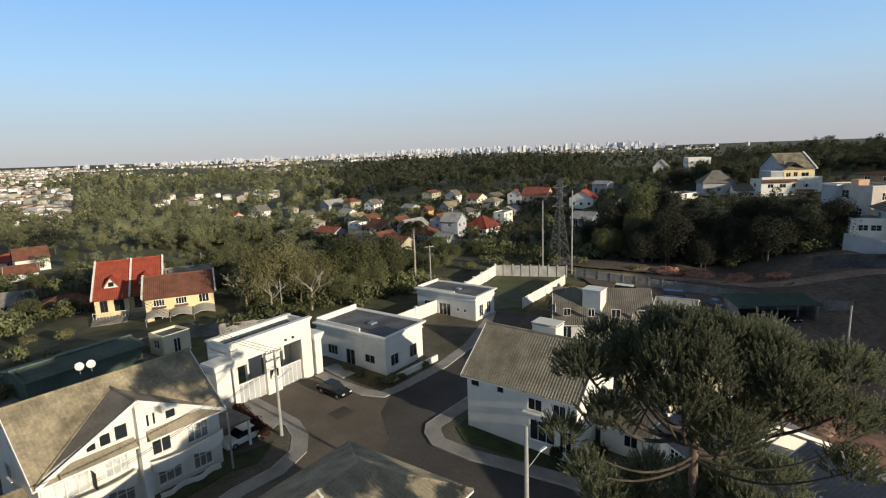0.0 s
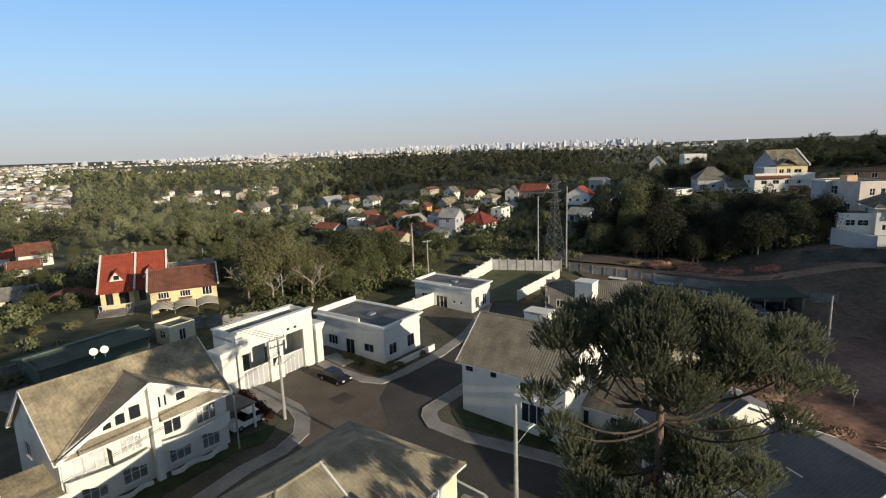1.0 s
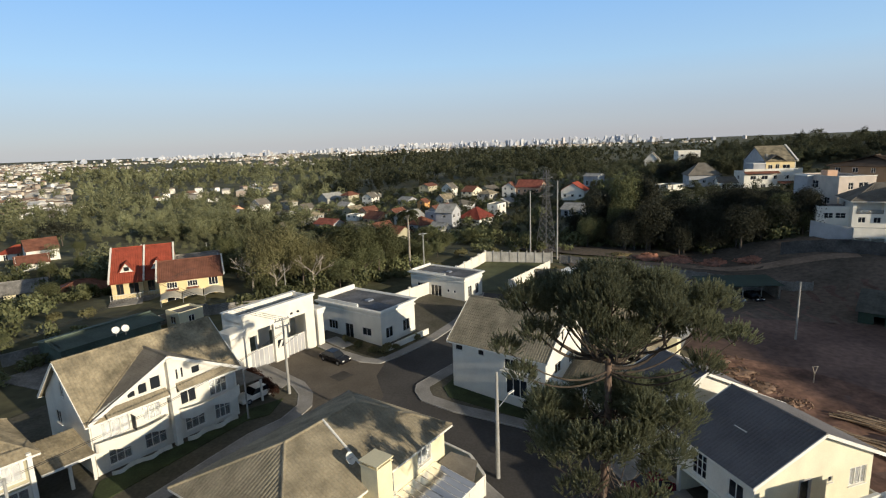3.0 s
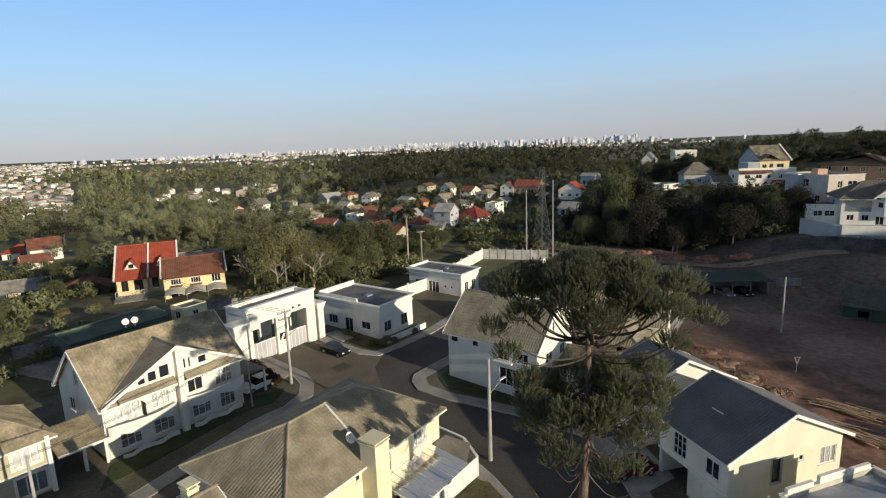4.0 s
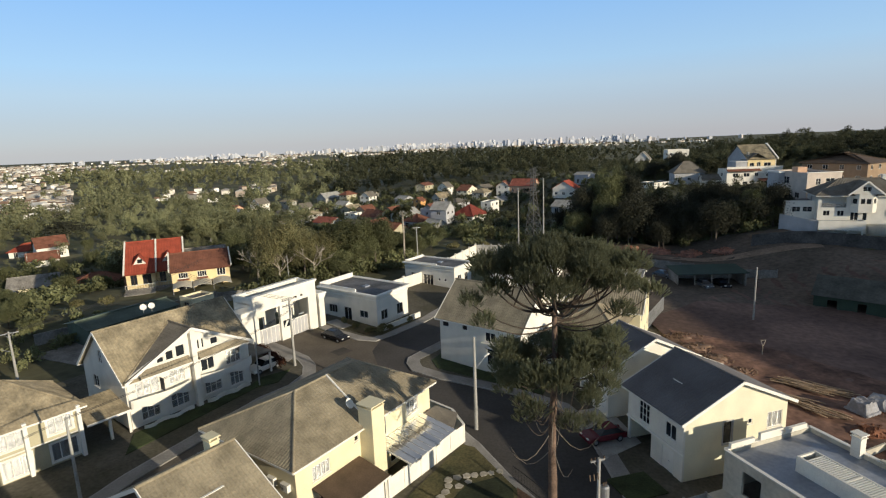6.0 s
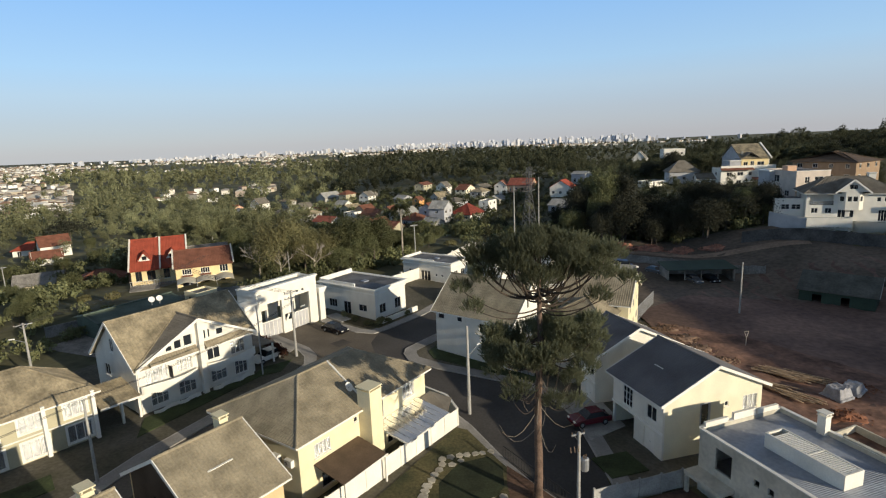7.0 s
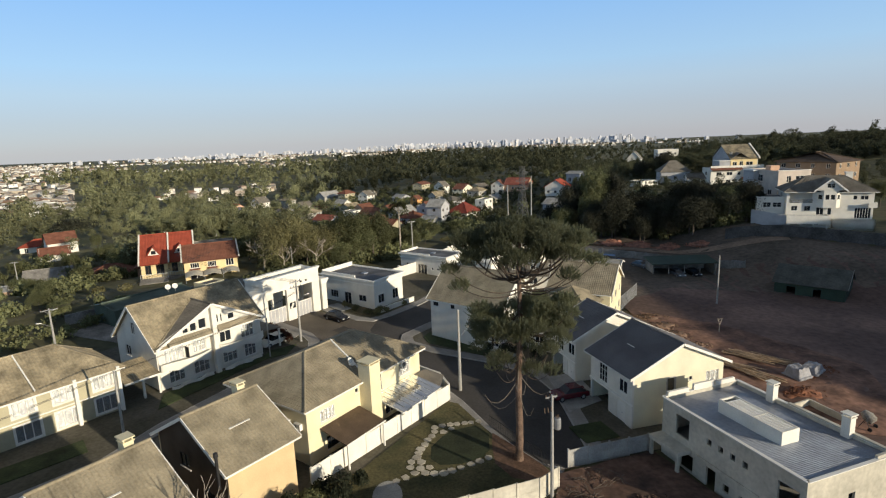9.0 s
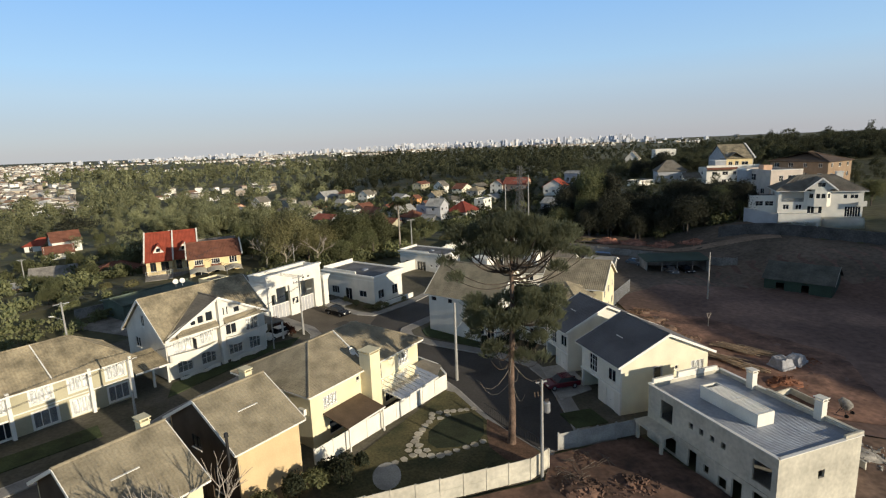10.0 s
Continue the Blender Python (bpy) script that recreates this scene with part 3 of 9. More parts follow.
def axis_steps(lo, hi):
    a = [0.0]
    while a[-1] < hi:
        a.append(a[-1] + max(5.0, a[-1] * 0.055) if a[-1] > 130 else a[-1] + 5.0)
    b = [0.0]
    while b[-1] > lo:
        b.append(b[-1] - (max(5.0, -b[-1] * 0.055) if b[-1] < -130 else 5.0))
    return sorted(set(a + b))


gx, gy = axis_steps(-4700, 4700), axis_steps(-700, 4700)
gv = [(x, y, gz(x, y)) for y in gy for x in gx]
gf = [(j * len(gx) + i, j * len(gx) + i + 1, (j + 1) * len(gx) + i + 1, (j + 1) * len(gx) + i) for j in range(len(gy) - 1) for i in range(len(gx) - 1)]
ground = tagged(raw_mesh("ground", gv, gf, ground_mat()), "rough grass and weeds with bare earth patches", "ground", kind="structure")


def drape(name, pts, step, dz, material, label, category, rough=0.0, kind="structure"):
    """A sheet over a convex plan polygon that follows the ground."""
    xs, ys = [p[0] for p in pts], [p[1] for p in pts]
    bm = bmesh.new()
    nx, ny = int((max(xs) - min(xs)) / step) + 2, int((max(ys) - min(ys)) / step) + 2
    g = [[bm.verts.new((min(xs) + i * step, min(ys) + j * step, 0)) for j in range(ny)] for i in range(nx)]
    for i in range(nx - 1):
        for j in range(ny - 1):
            bm.faces.new((g[i][j], g[i + 1][j], g[i + 1][j + 1], g[i][j + 1]))
    n = len(pts)
    area = sum(pts[i][0] * pts[(i + 1) % n][1] - pts[(i + 1) % n][0] * pts[i][1] for i in range(n))
    for i in range(n):
        a, b = V3(*pts[i], 0), V3(*pts[(i + 1) % n], 0)
        d = b - a
        no = V3(d.y, -d.x, 0) * (1 if area > 0 else -1)
        bmesh.ops.bisect_plane(bm, geom=bm.verts[:] + bm.edges[:] + bm.faces[:], plane_co=a, plane_no=no.normalized(), clear_outer=True)
    for v in bm.verts:
        v.co.z = gz(v.co.x, v.co.y) + dz + (rough * noise.noise(V3(v.co.x * 0.35, v.co.y * 0.35, 0)) if rough else 0)
    return solo(name, bm, material, Matrix(), label, category, kind=kind, smooth_faces=rough > 0)


def plate(name, pts, lift, material, label, category, kind="structure", under=0.5, bevel=0.0):
    """A flat raised area: a prism whose top lies lift above the ground."""
    bm = bmesh.new()
    prism(bm, pts, lambda x, y: gz(x, y) - under, lambda x, y: gz(x, y) + lift)
    return solo(name, bm, material, Matrix(), label, category, kind=kind, bevel=bevel)


plate("road", [(-23.5, 57.6), (-13.6, 63.6), (-14.2, 61.4), (-10.5, 58.7), (-6.9, 55.9), (-4.2, 55.2), (-1.6, 57.6), (3.5, 63.6), (8, 71.1), (12, 81.6), (13.5, 87), (18.5, 85),
               (14, 75), (10, 64), (6, 55.4), (2.2, 50.8), (0.4, 47.3), (1.1, 44.7), (4.4, 42.1), (12.4, 37.8), (17, 34), (18.5, 29), (18.5, 20), (18, 15.2), (15.7, 14.4), (13.6, 15.3),
               (11.7, 18), (9.9, 21.6), (7.5, 27.7), (3, 36), (-2, 39.2), (-8, 39.8), (-12.5, 35.5), (-19.3, 23), (-27, 8), (-33.5, 10.6), (-26.8, 17.9), (-24.2, 24.3), (-16.2, 38.4), (-13.6, 41.3), (-12.4, 44.2), (-14.1, 49), (-16.8, 51.6)],
      0.03, M_ROAD, "grey-brown block-paved estate road, worn and patched", "road")
plate("road_asphalt", [(-3.4, 55.9), (-1.6, 57.6), (3.5, 63.6), (8, 71.1), (12, 81.6), (13.5, 87), (18.5, 85), (14, 75), (10, 64), (6, 55.4), (2.2, 50.8), (0.4, 47.3), (1.1, 44.7), (4.4, 42.1), (12.4, 37.8), (17, 34), (18.5, 29), (18.5, 20), (18, 15.2), (15.7, 14.4), (13.6, 15.3),
                       (11.7, 18), (9.9, 21.6), (7.5, 27.7), (3, 36), (-2, 39.2), (-5.2, 39.5), (-3.2, 46.0), (-4.4, 51.5)], 0.038, M_ASPH, "dark worn asphalt of the estate road", "road", under=0.02)

K_GUARD = [(-13.2, 61.3), (-10.5, 58.6), (-6.9, 55.8), (-4.2, 55.1), (-1.6, 57.5), (3.5, 63.5), (8, 71), (12, 81.5), (13.4, 87), (14, 113), (-14, 66)]
K_HC = [(18.4, 85), (14, 75), (10, 64), (6, 55.4), (2.2, 50.8), (0.6, 48.8), (0.4, 47.0), (1.1, 44.7), (4.4, 42.1), (12.4, 37.8), (17, 34), (18.5, 29), (18.5, 15.5), (24, 16.6), (38.5, 20), (40, 38), (38, 62), (26, 90)]
K_H1 = [(-24, 58), (-16.8, 51.5), (-14.1, 49), (-12.9, 46.8), (-12.5, 44.2), (-13.6, 41.3), (-16.2, 38.4), (-24.2, 24.3), (-26.8, 17.9), (-33.5, 10.6), (-52, 26), (-36, 52)]
K_YH = [(3, 36), (7.5, 27.7), (9.9, 21.6), (11.7, 18), (13.6, 15.3), (15.5, 14.3), (14.4, 11.2), (12.2, 10.0), (-5.6, 4.5), (-10, -6), (-34, -4), (-27, 8), (-19.3, 23), (-12.5, 35.5), (-8, 39.6), (-2, 39)]
M_YARD = mat("trodden_yard", (0.11, 0.098, 0.075), var=0.3, big=0.25, fine=3, bump=0.3, rough=0.95, tint=(0.075, 0.07, 0.045))
for nm, ks, mm, lb in (("verge_gate", K_GUARD, M_YARD, "dry grass and bare soil round the guard house"), ("verge_east", K_HC, M_YARD, "trodden yards between the houses"),
                       ("verge_west", K_H1, M_YARD, "trodden yards round the white house"), ("verge_south", K_YH, M_YARD, "trodden yards round the yellow house")):
    plate(nm, ks, 0.13, mm, lb, "yard")


def pave_strip(name, pts, w, label="pale grey concrete pavement with a stained surface"):
    """A footway of width w on the left of a line."""
    n = len(pts)
    inner = []
    for i, p in enumerate(pts):
        a, b = pts[max(0, i - 1)], pts[min(n - 1, i + 1)]
        d = V3(b[0] - a[0], b[1] - a[1], 0).normalized()
        inner.append((p[0] - d.y * w, p[1] + d.x * w))
    return plate(name, list(pts) + inner[::-1], 0.16, M_PAVE, label, "pavement")


pave_strip("pavement_gate", K_GUARD[:9], 1.5)
pave_strip("pavement_east", K_HC[1:13], 1.7)
pave_strip("pavement_west", K_H1[:10][::-1], -1.6)
pave_strip("pavement_south", K_YH[:6], -1.3)


def kerb(name, pts, w=0.14, lift=0.165):
    """Kerb stones along a line, each a piece of its own, on a low bed."""
    root = thing(name, Matrix(), "worn concrete kerb stones along the road", "kerb", kind="structure")
    for a, b in zip(pts, pts[1:]):
        ln = math.hypot(b[0] - a[0], b[1] - a[1])
        n = max(1, round(ln / 1.0))
        for k in range(n):
            p, q = [(a[0] + (b[0] - a[0]) * t, a[1] + (b[1] - a[1]) * t) for t in ((k + 0.015) / n, (k + 0.985) / n)]
            bm = bmesh.new()
            beam(bm, (p[0], p[1], gz(*p) + lift - 0.13), (q[0], q[1], gz(*q) + lift - 0.13), w, 0.27)
            part("kerb_stone", bm, M_KERB, root, bevel=0.015)


# verges, lawns and beds on the pavements
M_GARD = mat("garden_turf", (0.115, 0.098, 0.045), var=0.4, big=0.28, fine=4, bump=0.5, rough=0.95, tint=(0.04, 0.046, 0.02))
# turf with the shade over the lawn put into its colour
M_TURFSH = mat("shaded_turf", (0.034, 0.042, 0.02), var=0.3, big=0.5, fine=5, bump=0.5, rough=0.95)
M_EARTHG = mat("garden_earth_soil", (0.15, 0.09, 0.06), var=0.3, big=0.5, fine=4, bump=0.4, rough=0.95)
plate("lawn_guard", [(-11.2, 62.3), (-9, 60.2), (-5.2, 57.4), (-3.6, 57.2), (-1.6, 59.6), (1.6, 63.6), (0.2, 64.6), (-4.2, 60.2), (-9.5, 65.5)], 0.20, M_DRY, "dry grass and low weeds round the guard house", "lawn")
plate("bed_corner_house", [(5.2, 50.3), (3.7, 47.7), (4.3, 45.2), (11.6, 40.2), (16, 37.2), (17, 39), (6.4, 48.3), (6.9, 52)], 0.20, M_LAWN, "strip of dark grass along the corner house", "lawn")
plate("lawn_white_house", [(-25.6, 27.4), (-17.2, 40.9), (-15.0, 42.2), (-14.4, 45.8), (-17.4, 43.6), (-18.0, 41.6), (-26.6, 31.2)], 0.20, M_LAWN, "dark lawn in front of the white house", "lawn")
plate("lawn_long_house", [(-34.5, 13.5), (-28.6, 19.5), (-30.2, 21.6), (-36.5, 15.5)], 0.20, M_LAWN, "dark lawn in front of the long beige house", "lawn")
plate("lawn_garden", [(-5.2, 5.4), (12.2, 10.6), (13.8, 11.8), (14.6, 13.8), (11.2, 17.8), (9.3, 21.5), (7.0, 26.9), (5.9, 27.4), (-2.6, 15.2), (-6.0, 12.4)], 0.20, M_GARD, "garden lawn, dry along the wall", "lawn")
plate("lawn_loop", [(4.9, 20.2), (5.8, 21.2), (8.4, 22.1), (9.5, 20.4), (9.2, 17.6), (8.4, 16.5), (6.4, 15.5), (4.4, 15.4), (3.6, 16.4), (3.7, 18.4)], 0.215, M_TURFSH, "lawn inside the loop of stones, darkened for shade", "lawn")
plate("garden_earth", [(9.9, 20.6), (11.6, 18.2), (13.6, 15.0), (14.2, 13.6), (13.4, 12.2), (10.6, 13.2), (9.4, 15.4), (9.5, 18.0)], 0.21, M_EARTHG, "bare brown earth under the araucaria", "earth")
plate("lawn_drive", [(17.9, 21.3), (21.5, 22.2), (22.4, 19.2), (18.7, 18.2)], 0.22, M_LAWN, "small lawn beside a drive", "lawn")
plate("drive_slate_house", [(18.6, 33.2), (22.3, 34.2), (23.2, 26.8), (18.8, 24.3)], 0.19, M_CONC, "concrete drive in front of the garages", "drive")
plate("path_guard", [(-12.6, 63.4), (-11.0, 64.8), (-8.2, 61.6), (-9.6, 60.2)], 0.23, M_CONC, "pale concrete path to the guard house door", "path")
plate("path_gate", [(-23.6, 57.0), (-21.9, 57.2), (-14.6, 49.9), (-15.2, 48.3)], 0.19, M_PAVE, "pale concrete footpath beside the gate", "path")
plate("patch_road", [(-10.2, 51.5), (-8.6, 53.2), (-7.2, 51.9), (-8.8, 50.2)], 0.036, mat("dark_patch", (0.07, 0.062, 0.055), var=0.2), "dark repaired patch in the road", "road patch", under=0.02)

# building plot on the right: bare earth, with tracks and a scrub strip
PLOT = "bare reddish-brown earth of a building plot with wheel marks"
drape("building_plot", [(36.5, 19), (60, 10), (92, 30), (112, 76), (72, 84), (38.5, 62)], 2.0, 0.30, M_DIRT, PLOT, "earth", rough=0.24)
M_CLAYB = mat("pale_site_earth", (0.20, 0.132, 0.094), var=0.35, big=0.3, fine=1.6, bump=0.6, rough=0.95, tint=(0.085, 0.055, 0.04))
# darker copy of the plot earth: the hill's shade put into the colour
M_DIRTSH = mat("shaded_plot_soil", (0.15, 0.115, 0.09), var=0.35, big=0.08, fine=1.2, bump=0.5, rough=0.95, tint=(0.075, 0.065, 0.05))
drape("building_plot_north", [(38.5, 62), (72, 84), (48, 108), (35, 111)], 2.0, 0.29, M_DIRTSH, PLOT, "earth", rough=0.24)
drape("building_plot_east", [(72, 84), (112, 76), (86, 104)], 2.0, 0.28, M_DIRTSH, PLOT, "earth", rough=0.24)
drape("building_plot_bank", [(72, 84), (86, 104), (62, 109), (48, 108)], 2.0, 0.285, M_DIRTSH, PLOT, "earth", rough=0.24)
drape("building_plot_top", [(52, 71), (70, 66), (112, 62), (112, 76), (72, 84)], 2.0, 0.32, M_DIRTSH, PLOT, "earth", rough=0.24)
drape("building_plot_south", [(30.4, -14), (66, -14), (60.5, 9.6), (36.6, 18.6)], 2.0, 0.305, M_CLAYB, "pale churned earth and litter behind the house shell", "earth", rough=0.24)
M_CLAY = mat("disturbed_clay", (0.25, 0.14, 0.098), var=0.35, big=0.3, fine=1.6, bump=0.6, rough=0.95, tint=(0.10, 0.058, 0.043))
drape("clay_spoil", [(37.4, 22), (52, 16), (60, 34), (50, 50), (40, 57)], 1.2, 0.36, M_CLAY, "churned reddish clay beside the house shells", "earth", rough=0.24)
M_TRACK = mat("pale_track", (0.30, 0.22, 0.16), var=0.25, big=0.2, fine=1.5, bump=0.4, rough=0.95)
drape("track_field", [(35, 114), (33, 117), (60, 107.5), (60, 104)], 2.0, 0.36, M_TRACK, "pale earth track along the field wall", "track", rough=0.1)
drape("track_bank", [(60, 104), (60, 107.5), (90, 92), (88.5, 89)], 2.0, 0.36, M_TRACK, "pale earth track below the bank", "track", rough=0.1)
drape("scrub_slope", [(22, 122), (32, 119), (62, 108), (88, 96), (84, 106), (62, 124), (36, 138)], 2.0, 0.36, M_DIRTSH, "dry scrub strip above the plot", "grass", rough=0.3)
drape("playing_field", [(4.5, 86.5), (17.2, 111.5), (31, 110), (19.5, 89.5), (14, 88)], 2.5, 0.08, mat("field_turf", (0.10, 0.11, 0.05), var=0.2), "short grass of a small walled playing field", "grass")
drape("yard_earth", [(18.5, 89), (31.5, 109), (35, 106), (37, 62), (24, 66)], 2.5, 0.07, M_DRY, "dry earth yard between the houses and the field", "earth")
M_SOIL = mat("dark_site_soil", (0.15, 0.088, 0.064), var=0.4, big=0.4, fine=1.8, bump=0.6, rough=0.95, tint=(0.06, 0.042, 0.034))
drape("yard_near", [(13.4, 9.6), (14.8, 13.4), (24.6, 16.6), (29.6, 3), (32, -12), (13.4, -12)], 1.0, 0.30, M_SOIL, "dark reddish earth with builders' rubbish beside the garden wall", "earth", rough=0.3)
drape("yard_front", [(13.4, 9.6), (13.4, -12), (-9, -12), (-5.8, 4.2)], 1.5, 0.30, M_SOIL, "dark reddish earth in front of the garden wall", "earth", rough=0.3)


# ---- boundary walls ----
def panel_wall(name, a, b, h, material, label, bay=2.0, post=0.16, post_up=0.12, rails=3, dz=0.0):
    """Precast wall: posts with panels slotted between them, each a piece of its own."""
    root = thing(name, Matrix(), label, "wall", kind="structure")
    ln = math.hypot(b[0] - a[0], b[1] - a[1])
    n = max(1, round(ln / bay))
    ang = math.atan2(b[1] - a[1], b[0] - a[0])
    for k in range(n + 1):
        x, y = a[0] + (b[0] - a[0]) * k / n, a[1] + (b[1] - a[1]) * k / n
        bm = bmesh.new()
        boxm(bm, pose(x, y, gz(x, y) - 0.4 + dz, 0, 0, math.degrees(ang)), post, post, h + 0.4 + post_up)
        part("post", bm, material, root, bevel=0.012)
    for k in range(n):
        t = (k + 0.5) / n
        x, y = a[0] + (b[0] - a[0]) * t, a[1] + (b[1] - a[1]) * t
        for r in range(rails):
            bm = bmesh.new()
            boxm(bm, pose(x, y, gz(x, y) - (0.3 if r == 0 else 0) + dz + r * h / rails, 0, 0, math.degrees(ang)), ln / n - post - 0.01, 0.06, h / rails + (0.3 if r == 0 else 0) - 0.015)
            part("panel", bm, material, root)
    return root


def solid_wall(name, a, b, h, material, label, th=0.18, cap=True, dz=0.0, piers=0.0):
    root = thing(name, Matrix(), label, "wall", kind="structure")
    bm = bmesh.new()
    ln = math.hypot(b[0] - a[0], b[1] - a[1])
    n = max(1, round(ln / 4))
    ps = [(a[0] + (b[0] - a[0]) * k / n, a[1] + (b[1] - a[1]) * k / n) for k in range(n + 1)]
    for p, q in zip(ps, ps[1:]):
        zp, zq = gz(*p) + dz, gz(*q) + dz
        d = V3(q[0] - p[0], q[1] - p[1], 0).normalized()
        s = V3(-d.y, d.x, 0) * th / 2
        lo = [V3(*p, zp - 0.5) + s, V3(*q, zq - 0.5) + s, V3(*q, zq - 0.5) - s, V3(*p, zp - 0.5) - s]
        hi = [V3(*p, zp + h) + s, V3(*q, zq + h) + s, V3(*q, zq + h) - s, V3(*p, zp + h) - s]
        v = [bm.verts.new(c) for c in lo + hi]
        for f in ((3, 2, 1, 0), (4, 5, 6, 7), (0, 1, 5, 4), (1, 2, 6, 5), (2, 3, 7, 6), (3, 0, 4, 7)):
            bm.faces.new([v[i] for i in f])
    bmesh.ops.recalc_face_normals(bm, faces=bm.faces)
    part("wall_body", bm, material, root)
    if cap:
        for p, q in zip(ps, ps[1:]):
            bm = bmesh.new()
            beam(bm, (*p, gz(*p) + dz + h + 0.035), (*q, gz(*q) + dz + h + 0.035), th + 0.08, 0.07)
            part("coping", bm, material, root)
    if piers:
        m = max(1, round(ln / piers))
        for k in range(m + 1):
            x, y = a[0] + (b[0] - a[0]) * k / m, a[1] + (b[1] - a[1]) * k / m
            bm = bmesh.new()
            boxm(bm, pose(x, y, gz(x, y) + dz - 0.5, 0, 0, math.degrees(math.atan2(b[1] - a[1], b[0] - a[0]))), th + 0.2, th + 0.2, h + 0.85)
            part("pier", bm, material, root)
    return root


solid_wall("wall_estate", (-11.5, 68.6), (3.2, 86.6), 2.3, M_WHITE, "long white rendered boundary wall", piers=6)
solid_wall("wall_field_west", (3.2, 86.6), (16.9, 112.6), 2.3, M_WHITE, "white rendered wall of the playing field", piers=4.5)
panel_wall("wall_field_back", (16.9, 112.6), (32.2, 110.8), 2.4, M_CONC, "grey precast wall behind the playing field", post=0.3, post_up=0.3)
panel_wall("wall_field_east", (30.2, 104.6), (18.4, 88.6), 2.0, M_WHITE, "white precast wall of the playing field", bay=2.4)
panel_wall("wall_plot", (34, 110.5), (74, 82.5), 2.0, M_CONCD, "stained grey precast wall along the building plot", bay=2.6, post=0.2)
panel_wall("wall_garden_front", (-5.6, 4.7), (12.3, 10.2), 2.15, M_RAW, "cream precast garden wall", bay=2.1, rails=2, post_up=0.03)
panel_wall("wall_garden_end", (12.3, 10.2), (14.2, 11.6), 2.15, M_RAW, "cream precast garden wall", bay=2.0, rails=2, post_up=0.03)
panel_wall("wall_yard", (15.9, 14.6), (24.2, 16.8), 1.8, M_CONC, "grey precast yard wall", bay=2.1)
panel_wall("wall_yellow_house", (-6.6, 12.9), (6.1, 27.9), 2.0, M_WHITE, "white precast garden wall beside the yellow house", bay=2.1, rails=1, post_up=0.06)
solid_wall("wall_yellow_corner", (6.1, 27.9), (5.2, 30.9), 2.0, M_WHITE, "white rendered corner wall with a meter cupboard", cap=True)
solid_wall("wall_yellow_end", (5.2, 30.9), (1.9, 34.0), 2.0, M_WHITE, "white rendered garden wall", cap=True)
solid_wall("wall_low_corner", (7.3, 46.6), (16.5, 38.9), 0.55, M_CONCD, "low dark garden wall before the corner house", cap=True)
solid_wall("wall_guard_low", (-3.2, 59.0), (2.4, 65.6), 0.9, M_WHITE, "low white planter wall with openings", cap=True)
solid_wall("wall_slate_yard", (36.8, 22.8), (30.5, 56), 1.9, M_RAW, "cream rendered wall between the houses and the plot", piers=7)
# concrete darkened in its colour for the shade on the hill wall
M_SHADEC = mat("shaded_wall_concrete", (0.10, 0.095, 0.09), var=0.3, big=0.4, fine=3, bump=0.25, rough=0.95)
solid_wall("wall_hill", (80, 101), (116, 70), 3.2, M_SHADEC, "long grey retaining wall below the hill houses", th=0.4, dz=-0.3)


